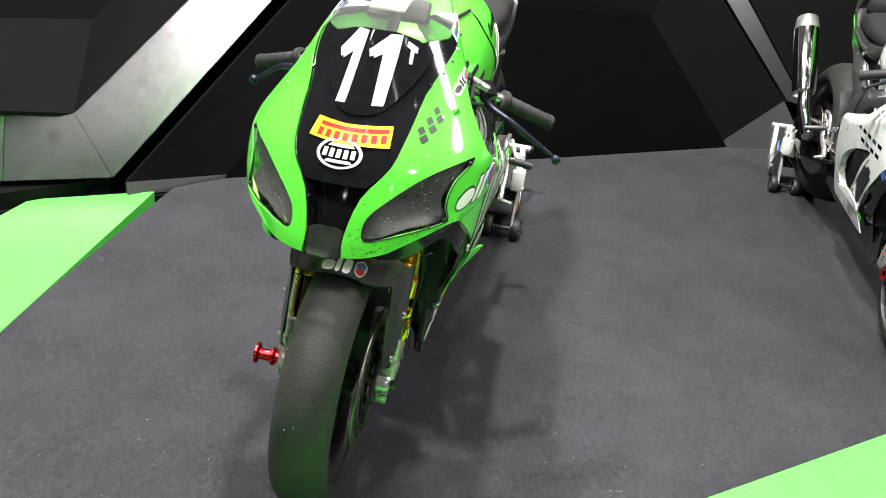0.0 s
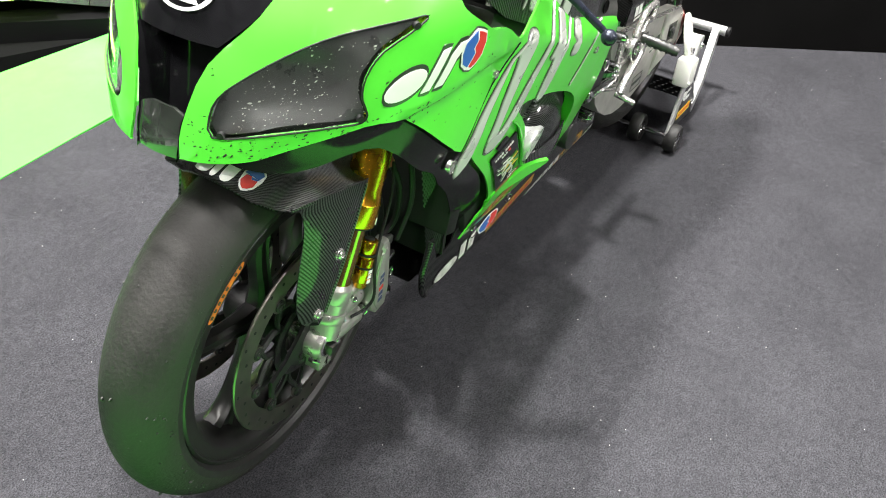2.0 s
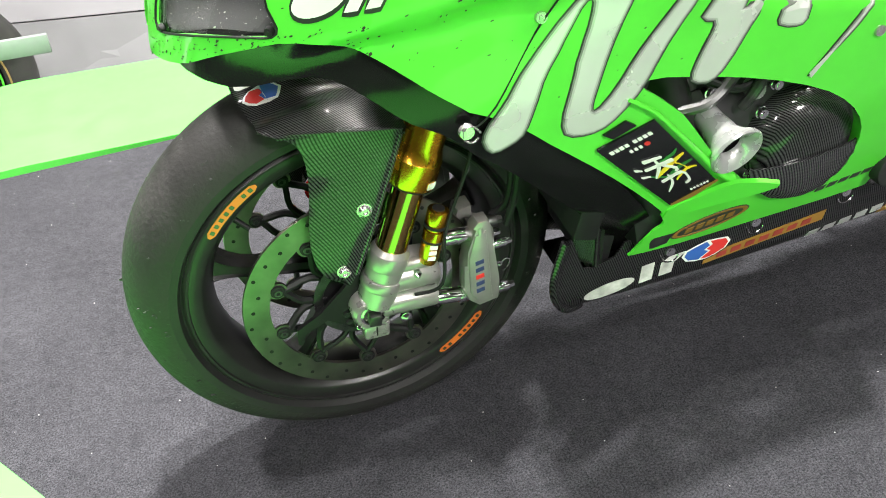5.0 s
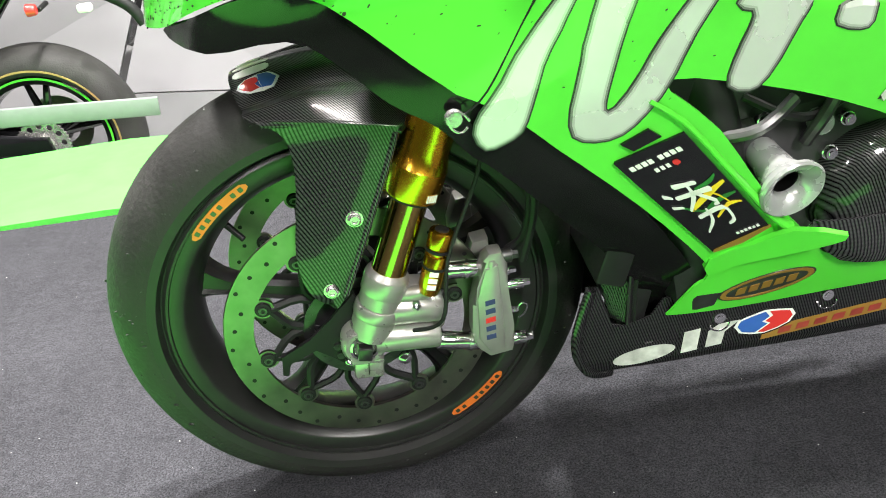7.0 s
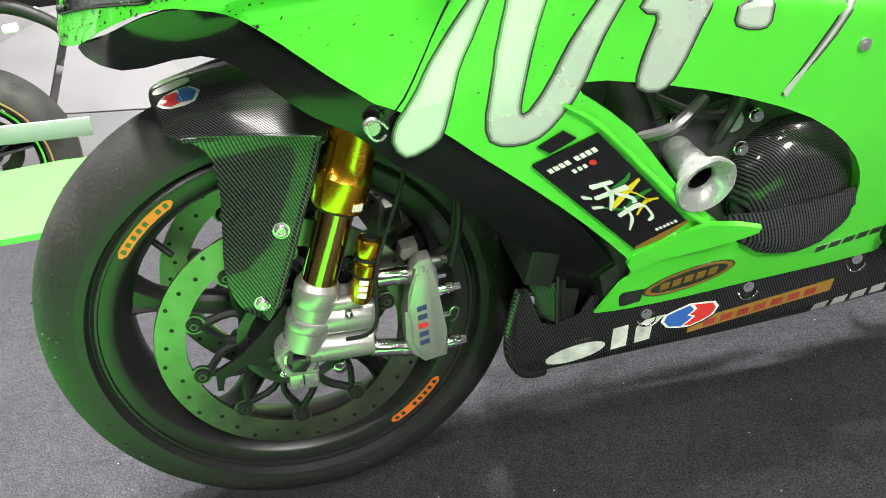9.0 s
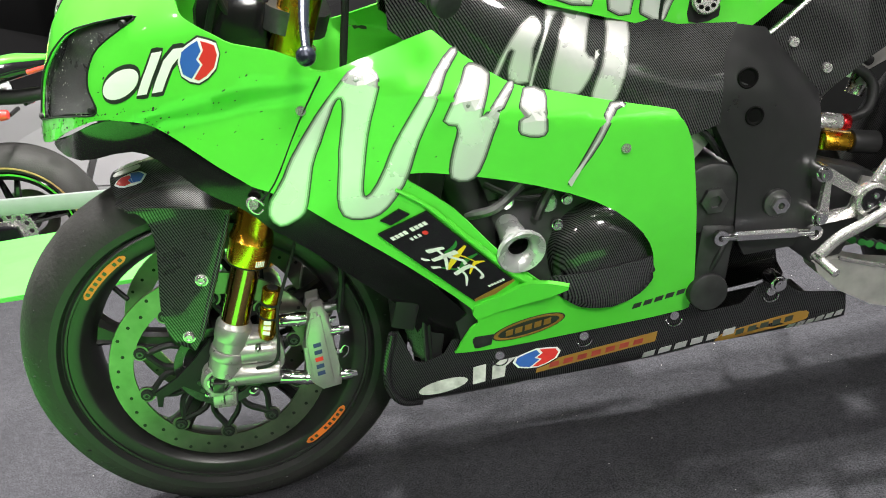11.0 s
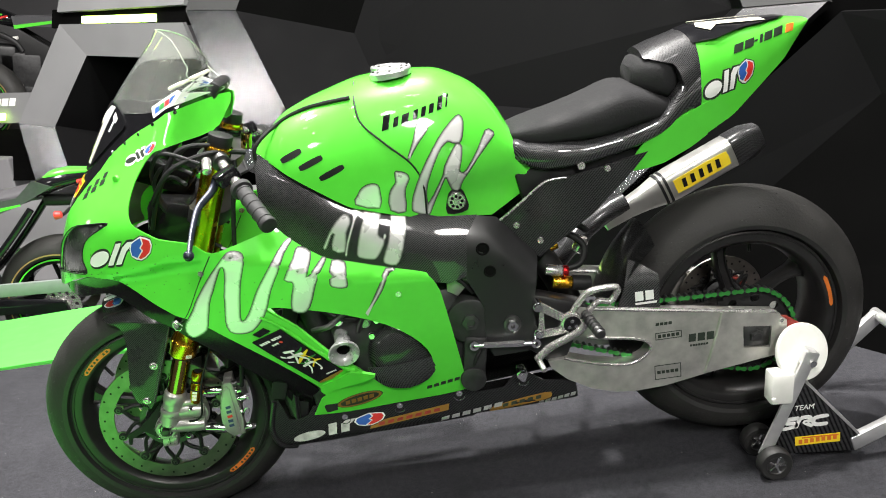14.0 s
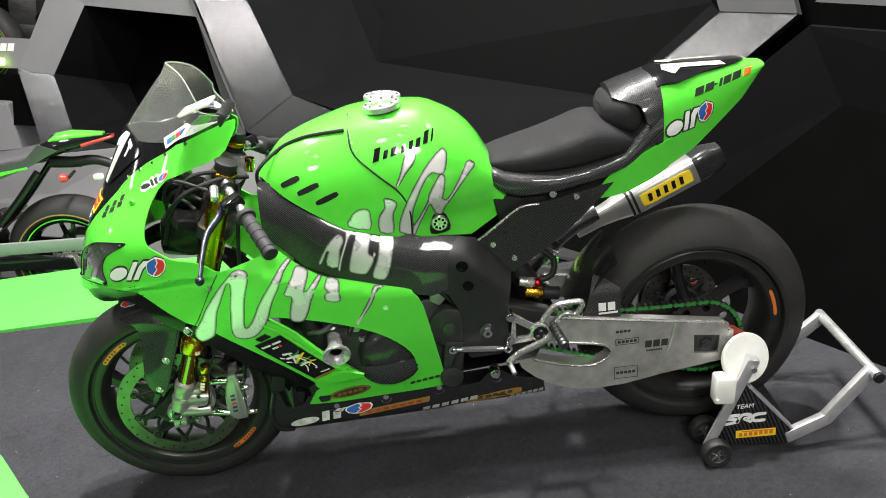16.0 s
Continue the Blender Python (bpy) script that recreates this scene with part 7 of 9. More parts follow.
loft(bm, [1.303 + 0.274 * k / 26 for k in range(27)], tail_ring)
tail = part("tail_unit", bm, GREEN_CLEAN, bike, "lime green pointed tail unit")
on_tail = lambda off: (lambda x, z: Vector((x, -tail_w(x, z) - off * 0.7, z + off * 0.7)))
bm = bmesh.new()


def hood_ring(x):
    zt, zb = tail_z(x)[0], soft_table(x, [1.20, 1.262, 1.285, 1.312], [1.008, 0.990, 0.905, 0.868], 0.006)
    half = [(x, tail_w(x, zb + (zt - zb) * math.sin(k / 12 * math.pi / 2)) * 1.015 + 0.001, zb + (zt - zb) * math.sin(k / 12 * math.pi / 2) + 0.0012) for k in range(13)]
    return [(a, -b, c) for a, b, c in half] + [(a, b, c) for a, b, c in reversed(half[:-1])]


loft(bm, [1.20 + 0.112 * k / 28 for k in range(29)], hood_ring)
part("tail_front", bm, CARBON, tail, "carbon front of the tail")
for side in (-1, 1):
    bm = bmesh.new()
    sheet(bm, [(1.150, 0.782), (1.160, 0.770), (1.190, 0.772), (1.227, 0.778), (1.29, 0.804), (1.33, 0.826), (1.335, 0.905), (1.304, 0.895), (1.231, 0.866), (1.187, 0.838), (1.168, 0.815)], lambda x, z, side=side: Vector((x, side * (tail_w(max(x, 1.2), z) + 0.003), z)), 0.02, 0.004)
    part("tail_wing", bm, GREEN_CLEAN, tail, "green lower edge of the tail")
bm = bmesh.new()
sheet(bm, rounded([(1.305, -0.085), (1.42, -0.062), (1.51, -0.035), (1.535, 0), (1.51, 0.035), (1.42, 0.062), (1.305, 0.085)], 2), lambda x, y: Vector((x, y, tail_z(x)[0] + 0.0015 - 0.25 * (abs(y) / 0.1) ** 2.2 * 0.16)), 0.02, 0.002)
part("tail_number_board", bm, BLACK, tail, "black number panel on the tail")
for y in (-0.052, 0.006):
    bm = bmesh.new()
    sheet(bm, [(1.325, y + 0.006), (1.33, y + 0.030), (1.47, y + 0.024), (1.478, y + 0.006), (1.372, y + 0.010), (1.352, y - 0.012)], lambda x, yy: Vector((x, yy, tail_z(x)[0] + 0.0045 - 0.04 * (abs(yy) / 0.1) ** 2.2)), 0.02, 0.001)
    part("tail_digit", bm, CREAM, tail, "cream figure one")
for x, w in ((1.392, 0.022), (1.418, 0.022), (1.443, 0.008), (1.455, 0.007), (1.466, 0.020), (1.490, 0.022)):
    z = 0.992 + 0.20 * (x - 1.392)
    h = 0.018 if w > 0.008 else (0.004 if x < 1.45 else 0.018)
    z += 0.007 if h < 0.01 else 0.0
    decal("tail_print", [(x, z), (x + w, z + w * 0.2), (x + w + h * 0.3, z + w * 0.2 + h), (x + h * 0.3, z + h)], on_tail(0.002), DARK_EDGE, tail, "", 0.012)
decal("tail_print", [(1.520, 1.016), (1.540, 1.019), (1.545, 1.035), (1.526, 1.034)], on_tail(0.002), ORANGE, tail, "", 0.012)
three_letters(on_tail, ((1.318, 0.905), (0.125, 0.022), (0.004, 0.046), 0), tail, "dark-edged white word mark with round emblem")

# --- swingarm, chain, rear end ---
ARM = [(0.995, 0.478), (1.040, 0.463), (1.463, 0.393), (1.488, 0.372), (1.488, 0.298), (1.46, 0.285), (1.30, 0.262), (1.198, 0.243), (1.124, 0.239), (1.075, 0.245), (1.02, 0.263), (0.965, 0.297), (0.930, 0.332), (0.924, 0.350), (0.962, 0.352),
       (1.025, 0.330), (1.085, 0.316), (1.125, 0.316), (1.152, 0.330), (1.166, 0.350), (1.155, 0.368), (1.120, 0.380), (1.06, 0.390), (1.02, 0.398), (0.990, 0.410), (0.980, 0.440)]
ARM_HOLE = [(0.962, 0.353), (1.025, 0.331), (1.085, 0.317), (1.125, 0.317), (1.152, 0.331), (1.166, 0.350), (1.155, 0.368), (1.120, 0.380), (1.06, 0.390), (1.02, 0.398)]
for side in (-1, 1):
    y = side * 0.128
    bm = bmesh.new()
    sheet(bm, ARM, (lambda x, z, y=y, side=side: Vector((x, y + side * (0.006 - 0.35 * (z - 0.34) ** 2), z))), 0.03, 0.042, [[(1.385, 0.315), (1.448, 0.308), (1.452, 0.362), (1.385, 0.370)]])
    arm = part("swingarm", bm, ALLOY_DULL, bike, "brushed alloy box-section swingarm")
    bm = bmesh.new()
    slab(bm, [(0.862, 0.515), (0.90, 0.520), (1.01, 0.482), (1.045, 0.455), (1.03, 0.402), (0.985, 0.398), (0.972, 0.352), (0.925, 0.345), (0.880, 0.385), (0.862, 0.43)], plane_y(side * 0.098), 0.050, 0.006)
    part("pivot_casting", bm, FRAME_BLACK, arm, "dark front casting of the swingarm")
    bm = bmesh.new()
    tube(bm, [(1.035, y, 0.466), (1.25, y, 0.4295), (1.463, y, 0.3945)], 0.005, 8, 4)
    part("top_edge", bm, ALLOY, arm)
    bm = bmesh.new()
    tube(bm, [(1.335, y + side * 0.007, 0.413), (1.315, y + side * 0.0085, 0.340), (1.292, y + side * 0.006, 0.266)], 0.0035, 8, 4)
    part("weld_seam", bm, ALLOY_DULL, arm)
    bm = bmesh.new()
    pts = [(a, y + side * 0.0065, b) for a, b in ARM_HOLE]
    tube(bm, pts, 0.0035, 6, 3)
    part("opening_weld", bm, ALLOY, arm)
    bm = bmesh.new()
    block(bm, (1.418, y - side * 0.008, 0.339), (0.064, 0.020, 0.052), (0, 6, 0), 0.004)
    part("axle_block", bm, STEEL_DARK, arm)
    bm = bmesh.new()
    d = Vector((0, side, 0))
    p = Vector((1.417, y, 0.340))
    rod(bm, p, p + d * 0.010, 0.017, 0.017, 6, 0.001)
    rod(bm, p, p + d * 0.012, 0.010, 0.010, 20)
    part("rear_axle_nut", bm, STEEL_DARK, arm)
    bm = bmesh.new()
    slab(bm, [(1.452, 0.388), (1.492, 0.378), (1.535, 0.345), (1.518, 0.322), (1.533, 0.298), (1.495, 0.272), (1.455, 0.284), (1.480, 0.305), (1.470, 0.350)], plane_y(y - side * 0.003), 0.012, 0.002)
    part("lift_plate", bm, RUST_RED, arm, "red-brown stand lifting plate")
    for x, z in ((1.475, 0.372), (1.478, 0.292)):
        bm = bmesh.new()
        bolt(bm, (x, y + side * 0.003, z), d, 0.006, 0.004)
        part("plate_bolt", bm, ALLOY, arm)
    if side < 0:
        f = lambda off: (lambda x, z: Vector((x, y - 0.006 - off + 0.35 * (z - 0.34) ** 2, z)))
        for x0, z0, n, w, h, mat in ((1.255, 0.350, 3, 0.017, 0.020, DARK_EDGE), (1.258, 0.338, 7, 0.005, 0.005, DARK_EDGE), (1.180, 0.402, 4, 0.008, 0.007, DARK_EDGE)):
            for k in range(n):
                x, z = x0 + w * 1.25 * k, z0 - 0.1 * 0 * k
                decal("arm_print", [(x, z), (x + w, z), (x + w * 1.1, z + h), (x + w * 0.1, z + h)], f(0.001), mat, arm, "", 0.03)
        for x0, x1, z0, z1 in ((1.178, 1.240, 0.366, 0.384), (1.172, 1.235, 0.262, 0.300)):
            for loop in ([(x0, z0), (x1, z0), (x1, z0 + 0.0018), (x0, z0 + 0.0018)], [(x0, z1 - 0.0018), (x1, z1 - 0.0018), (x1, z1), (x0, z1)], [(x0, z0), (x0 + 0.0018, z0), (x0 + 0.0018, z1), (x0, z1)], [(x1 - 0.0018, z0), (x1, z0), (x1, z1), (x1 - 0.0018, z1)]):
                decal("arm_print", loop, f(0.001), DARK_EDGE, arm, "", 0.03)
            for k in range(5):
                x, z = x0 + 0.006 + 0.0105 * k, (z0 + z1) / 2 - 0.004
                decal("arm_print", [(x, z), (x + 0.008, z), (x + 0.008, z + 0.008), (x, z + 0.008)], f(0.001), DARK_EDGE, arm, "", 0.03)

bm = bmesh.new()
rod(bm, (1.417, -0.13, 0.341), (1.417, 0.13, 0.341), 0.013, 0.013, 20)
part("rear_axle", bm, STEEL_DARK, bike)
# sprocket
bm = bmesh.new()
n = 42
loop = []
for k in range(n * 2):
    r = 0.107 if k % 2 else 0.101
    a = math.pi * k / n
    loop.append((1.417 + r * math.cos(a), 0.341 + r * math.sin(a)))
sheet(bm, loop, lambda x, z: Vector((x, -0.087, z)), 0.02, 0.005, [oval(1.417 + 0.078 * math.cos(a), 0.341 + 0.078 * math.sin(a), 0.011, 0.011, 10) for a in [2 * math.pi * k / 9 for k in range(9)]])
part("rear_sprocket", bm, BLACK_MATT, rear_wheel, "black drilled rear sprocket")

# chain: side plates are separate links on shared meshes
F0, FR = Vector((0.885, 0, 0.445)), 0.036
RR = 0.1035
up0, up1 = F0 + Vector((0.003, 0, FR)), Vector((1.417, 0, 0.341)) + Vector((0.02, 0, RR * 0.98))
lo0, lo1 = F0 + Vector((-0.002, 0, -FR)), Vector((1.417, 0, 0.341)) + Vector((-0.015, 0, -RR * 0.99))
pts = [up0.lerp(up1, k / 60) + Vector((0, 0, -0.010 * math.sin(math.pi * k / 60))) for k in range(60)]
pts += [Vector((1.417 + RR * math.cos(a), 0, 0.341 + RR * math.sin(a))) for a in [radians(79 - 175 * k / 30) for k in range(31)]]
pts += [lo1.lerp(lo0, k / 60) + Vector((0, 0, -0.012 * math.sin(math.pi * k / 60))) for k in range(61)]
pts += [Vector((F0.x + FR * math.cos(a), 0, F0.z + FR * math.sin(a))) for a in [radians(267 - 175 * k / 12) for k in range(12)]]
PITCH = 0.0159
walkpts = []
dist = 0.0
prev = pts[0]
nextd = 0.0
for p in pts[1:] + pts[:1]:
    seg = (p - prev).length
    while nextd <= dist + seg and seg > 0:
        walkpts.append(prev.lerp(p, (nextd - dist) / seg))
        nextd += PITCH
    dist += seg
    prev = p
bm = bmesh.new()
for p in walkpts:
    rod(bm, (p.x, -0.096, p.z), (p.x, -0.076, p.z), 0.0050, 0.0050, 8)
chain = part("roller_chain", bm, STEEL_DARK, bike, "steel rollers of the drive chain", kind="stuff")


def link_mesh(name, half, mat):
    bm = bmesh.new()
    lp = [(half + 0.0060 * math.cos(a), 0.0060 * math.sin(a)) for a in [radians(-90 + 30 * k) for k in range(7)]]
    lp += [(0, 0.0034)] + [(-half + 0.0060 * math.cos(a), 0.0060 * math.sin(a)) for a in [radians(90 + 30 * k) for k in range(7)]] + [(0, -0.0034)]
    slab(bm, lp, Matrix(), 0.0018)
    me = bpy.data.meshes.new(name)
    bmesh.ops.recalc_face_normals(bm, faces=bm.faces)
    bm.to_mesh(me)
    bm.free()
    me.materials.append(mat)
    return me


plate_mesh = link_mesh("chain_link", PITCH / 2, CHAIN_GREEN)
pin_mesh = link_mesh("inner_link", PITCH / 2, STEEL_DARK)
for i, p in enumerate(walkpts[:-1]):
    qd = walkpts[i + 1] - p
    mid = (p + walkpts[i + 1]) / 2
    ob = new("chain_link", plate_mesh if i % 2 else pin_mesh)
    ob.parent = chain
    ob.matrix_basis = Matrix.Translation((mid.x, -0.0985 if i % 2 else -0.0955, mid.z)) @ Matrix.Rotation(-math.atan2(qd.z, qd.x), 4, "Y")

# hugger with its pale-lettered chain guard
bm = bmesh.new()
rows, cols = 10, 10
grid = [[bm.verts.new((1.417 + 0.347 * math.cos(radians(105 + 62 * i / rows)), (2 * j / cols - 1) * 0.108, 0.341 + 0.347 * math.sin(radians(105 + 62 * i / rows)) - 0.018 * (2 * j / cols - 1) ** 4)) for j in range(cols + 1)] for i in range(4, rows + 1)]
for i in range(len(grid) - 1):
    for j in range(cols):
        bm.faces.new((grid[i][j], grid[i][j + 1], grid[i + 1][j + 1], grid[i + 1][j]))
bmesh.ops.solidify(bm, geom=bm.faces[:], thickness=0.003)
hugger = part("hugger", bm, CARBON, bike, "woven carbon rear hugger")
bm = bmesh.new()
sheet(bm, [(1.10, 0.452), (1.118, 0.50), (1.135, 0.560), (1.165, 0.545), (1.200, 0.520), (1.198, 0.438)], lambda x, z: Vector((x, -0.112 + 0.02 * max(0, (z - 0.5) / 0.06), z)), 0.02, 0.003)
part("chain_guard", bm, CARBON_FINE, hugger, "carbon chain guard with white lettering blocks")
for x in (1.142, 1.166):
    bm = bmesh.new()
    block(bm, (x + 0.009, -0.1145, 0.474), (0.019, 0.001, 0.023))
    part("guard_print", bm, WHITE, hugger, "", False)
bm = bmesh.new()
block(bm, (1.166, -0.1145, 0.4555), (0.05, 0.001, 0.005))
part("guard_print", bm, WHITE, hugger, "", False)

# shock and its adjusters
bm = bmesh.new()
tube(bm, [(0.93, 0.0, 0.60), (0.98, 0.0, 0.50), (1.02, 0.0, 0.40)], 0.032, 16, 4)
shock = part("shock_absorber", bm, STEEL_DARK, bike, "rear shock absorber")
for p0, p1, r, mat, nm in (((0.945, -0.075, 0.556), (0.985, -0.075, 0.548), 0.013, ALLOY, "adjuster_body"), ((0.985, -0.075, 0.548), (0.998, -0.075, 0.546), 0.0128, RED_ANO, "adjuster_ring"), ((0.960, -0.07, 0.522), (1.005, -0.07, 0.514), 0.015, GOLD, "preload_body"),
                           ((1.005, -0.07, 0.514), (1.048, -0.07, 0.506), 0.018, BLACK_MATT, "preload_knob"), ((0.965, -0.03, 0.596), (0.985, -0.03, 0.60), 0.012, GOLD, "adjuster_body"), ((1.030, -0.03, 0.575), (1.045, -0.03, 0.61), 0.014, ALLOY, "hose_union")):
    bm = bmesh.new()
    rod(bm, p0, p1, r, r, 20, 0.002)
    part(nm, bm, mat, shock)
for pts in ([(0.99, -0.07, 0.55), (1.03, -0.07, 0.56), (1.04, -0.06, 0.60), (1.00, -0.05, 0.63), (0.96, -0.04, 0.61)], [(0.94, -0.05, 0.62), (1.0, -0.03, 0.655), (1.06, -0.02, 0.62)], [(0.93, -0.06, 0.58), (0.97, -0.08, 0.63), (1.02, -0.05, 0.65)]):
    bm = bmesh.new()
    tube(bm, pts, 0.008, 10, 5)
    part("hose", bm, BLACK_MATT, shock)

# exhaust on the far side
bm = bmesh.new()
tube(bm, [(0.70, 0.10, 0.30), (0.90, 0.14, 0.40), (1.05, 0.16, 0.53), (1.13, 0.175, 0.585), (1.20, 0.19, 0.610)], 0.027, 18, 6)
exhaust = part("exhaust_pipe", bm, CARBON_FINE, bike, "carbon-wrapped exhaust pipe")
E0, E1 = Vector((1.205, 0.190, 0.592)), Vector((1.563, 0.215, 0.735))
ED = (E1 - E0).normalized()
EM = Matrix.Translation(E0) @ ED.to_track_quat("Y", "Z").to_matrix().to_4x4()
EL = (E1 - E0).length


def can_ring(y, r):
    out = []
    for k in range(36):
        a = 2 * math.pi * k / 36
        c, s = math.cos(a), math.sin(a)
        f = (abs(c) ** 4 + abs(s) ** 4) ** -0.25
        out.append(EM @ Vector((r * 0.92 * c * f, y, r * 1.04 * s * f)))
    return out


bm = bmesh.new()
loft(bm, [-0.07, 0, 0.05, 0.10, 0.13, 0.30], lambda y: can_ring(y, table(y, [-0.07, 0, 0.05, 0.10, 0.13, 0.3], [0.023, 0.024, 0.029, 0.038, 0.040, 0.040])))
part("silencer_sleeve", bm, TITAN, exhaust, "brushed titanium silencer sleeve")
bm = bmesh.new()
loft(bm, [0.30, 0.305, 0.35, EL], lambda y: can_ring(y, table(y, [0.30, 0.305, 0.35, EL], [0.041, 0.042, 0.041, 0.030])))
part("silencer_cap", bm, CARBON, exhaust, "woven carbon end cap")
for y in (0.094, 0.108):
    bm = bmesh.new()
    loft(bm, [y, y + 0.007], lambda v: can_ring(v, 0.0405))
    part("clamp_band", bm, BLACK_MATT, exhaust)
bm = bmesh.new()
vs = [EM @ Vector((0.0442 * s, y, z)) for s in (1,) for y, z in ()]
FX = -1 if (EM.to_3x3() @ Vector((1, 0, 0))).y > 0 else 1
sheet(bm, rounded([(0.130, -0.013), (0.142, -0.019), (0.268, -0.019), (0.282, -0.013), (0.282, 0.013), (0.268, 0.019), (0.142, 0.019), (0.130, 0.013)], 3), lambda y, z: EM @ Vector((FX * 0.0385, y, z)), 0.02, 0.001)
part("exhaust_sticker", bm, YELLOW, exhaust, "yellow rounded sticker with black lettering blocks")
for k in range(5):
    bm = bmesh.new()
    y = 0.150 + 0.024 * k
    sheet(bm, [(y - 0.002, -0.011), (y + 0.009, -0.012), (y + 0.012, 0.011), (y + 0.001, 0.012)], lambda a, b: EM @ Vector((FX * 0.0396, a, b)), 0.02, 0.0006)
    part("sticker_print", bm, BLACK, exhaust, "", False)

# rearsets
for side in (-1, 1):
    Y = side * 0.175
    bm = bmesh.new()
    tri = [(0.900, 0.512), (0.918, 0.516), (0.968, 0.478), (0.998, 0.478), (1.002, 0.446), (0.975, 0.436), (0.912, 0.432), (0.898, 0.438), (0.904, 0.452), (0.912, 0.50)]
    sheet(bm, tri, lambda x, z, Y=Y: Vector((x, Y, z)), 0.02, 0.008, [[(0.920, 0.492), (0.958, 0.466), (0.950, 0.450), (0.918, 0.448)]])
    rs = part("footrest_bracket", bm, ALLOY, bike, "machined silver footrest bracket")
    bm = bmesh.new()
    rod(bm, (0.980, Y - side * 0.006, 0.460), (0.980, Y + side * 0.010, 0.460), 0.026, 0.026, 28, 0.002)
    part("pedal_boss", bm, ALLOY, rs)
    bm = bmesh.new()
    rod(bm, (0.980, Y + side * 0.0095, 0.460), (0.980, Y + side * 0.0125, 0.460), 0.0195, 0.0195, 24)
    part("boss_face", bm, BLACK, rs)
    for k in range(3):
        bm = bmesh.new()
        a = radians(90 + 120 * k)
        bolt(bm, (0.980 + 0.009 * math.cos(a), Y + side * 0.0125, 0.460 + 0.009 * math.sin(a)), (0, side, 0), 0.005, 0.003)
        part("boss_bolt", bm, CHROME, rs)
    for x, z in ((0.909, 0.508), (0.905, 0.443)):
        bm = bmesh.new()
        rod(bm, (x, side * 0.15, z), (x, Y, z), 0.012, 0.012, 18)
        bolt(bm, (x, Y + side * 0.002, z), (0, side, 0), 0.010, 0.005)
        part("bracket_bolt", bm, CHROME, rs)
    bm = bmesh.new()
    tube(bm, [(0.985, Y, 0.485), (1.005, Y, 0.512), (1.03, Y, 0.530), (1.088, Y, 0.530), (1.072, Y, 0.500), (1.045, Y, 0.503), (1.02, Y, 0.482)], 0.0075, 10, 5)
    part("heel_guard", bm, ALLOY, rs, "silver heel guard loop")
    bm = bmesh.new()
    tube(bm, [(1.02, Y + side * 0.012, 0.482), (1.0, Y + side * 0.014, 0.448), (0.965, Y + side * 0.016, 0.430), (0.925, Y + side * 0.018, 0.415), (0.895, Y + side * 0.02, 0.392)], 0.0120, 12, 5, 0.7)
    part("gear_lever", bm, ALLOY, rs, "curved silver foot lever")
    bm = bmesh.new()
    rod(bm, (0.893, Y + side * 0.012, 0.392), (0.903, Y + side * 0.055, 0.378), 0.007, 0.0065, 14, 0.001)
    part("toe_peg", bm, ALLOY, rs)
    bm = bmesh.new()
    rod(bm, (1.012, Y + side * 0.004, 0.478), (1.028, Y + side * 0.090, 0.462), 0.0115, 0.011, 16, 0.002)
    part("foot_peg", bm, STEEL_DARK, rs, "dark knurled foot peg")
    for k in range(6):
        bm = bmesh.new()
        a = (1.012 + 0.0028 * k, Y + side * (0.012 + 0.013 * k), 0.4765 - 0.0025 * k)
        rod(bm, a, (a[0] + 0.001, a[1] + side * 0.005, a[2] - 0.0006), 0.0128, 0.0128, 16)
        part("peg_ring", bm, STEEL_DARK, rs)
    bm = bmesh.new()
    rod(bm, (0.756, Y + side * 0.004, 0.438), (0.893, Y + side * 0.004, 0.424), 0.006, 0.006, 14)
    rod(bm, (0.778, Y + side * 0.004, 0.4357), (0.868, Y + side * 0.004, 0.4266), 0.0078, 0.0078, 6)
    part("shift_rod", bm, CHROME, rs, "polished gear linkage rod")
    for x, z in ((0.756, 0.438), (0.895, 0.424)):
        bm = bmesh.new()
        lathe(bm, [(0.005, -0.005), (0.011, -0.005), (0.0125, 0), (0.011, 0.005), (0.005, 0.005)], Matrix.Translation((x, Y + side * 0.004, z)), 18, True)
        part("rod_eye", bm, CHROME, rs)

# belly mount knob
bm = bmesh.new()
rod(bm, (0.858, -0.155, 0.335), (0.858, -0.120, 0.335), 0.013, 0.013, 20, 0.002)
bolt(bm, (0.858, -0.155, 0.335), (0, -1, 0), 0.010, 0.005)
part("sump_plug", bm, CHROME, bike)

# --- cockpit: yokes, bars, levers, instruments ---
for z, t in ((0.622, 0.022), (0.505, 0.03)):
    bm = bmesh.new()
    loop = rounded([(-0.135, -0.012), (-0.10, 0.036), (0, 0.05), (0.10, 0.036), (0.135, -0.012), (0.10, -0.042), (0, -0.028), (-0.10, -0.042)], 3)
    M = STEER @ Matrix.Translation((AX.x + RAKE.x / RAKE.z * z, 0, z)) @ Matrix.Rotation(radians(22), 4, "Y")
    a = [bm.verts.new(M @ Vector((xx, yy, -t / 2))) for yy, xx in loop]
    b = [bm.verts.new(M @ Vector((xx, yy, t / 2))) for yy, xx in loop]
    bm.faces.new(a)
    bm.faces.new(list(reversed(b)))
    for i in range(len(a)):
        bm.faces.new((a[(i + 1) % len(a)], a[i], b[i], b[(i + 1) % len(a)]))
    part("fork_yoke", bm, STEEL_DARK, bike, "dark machined fork yoke")
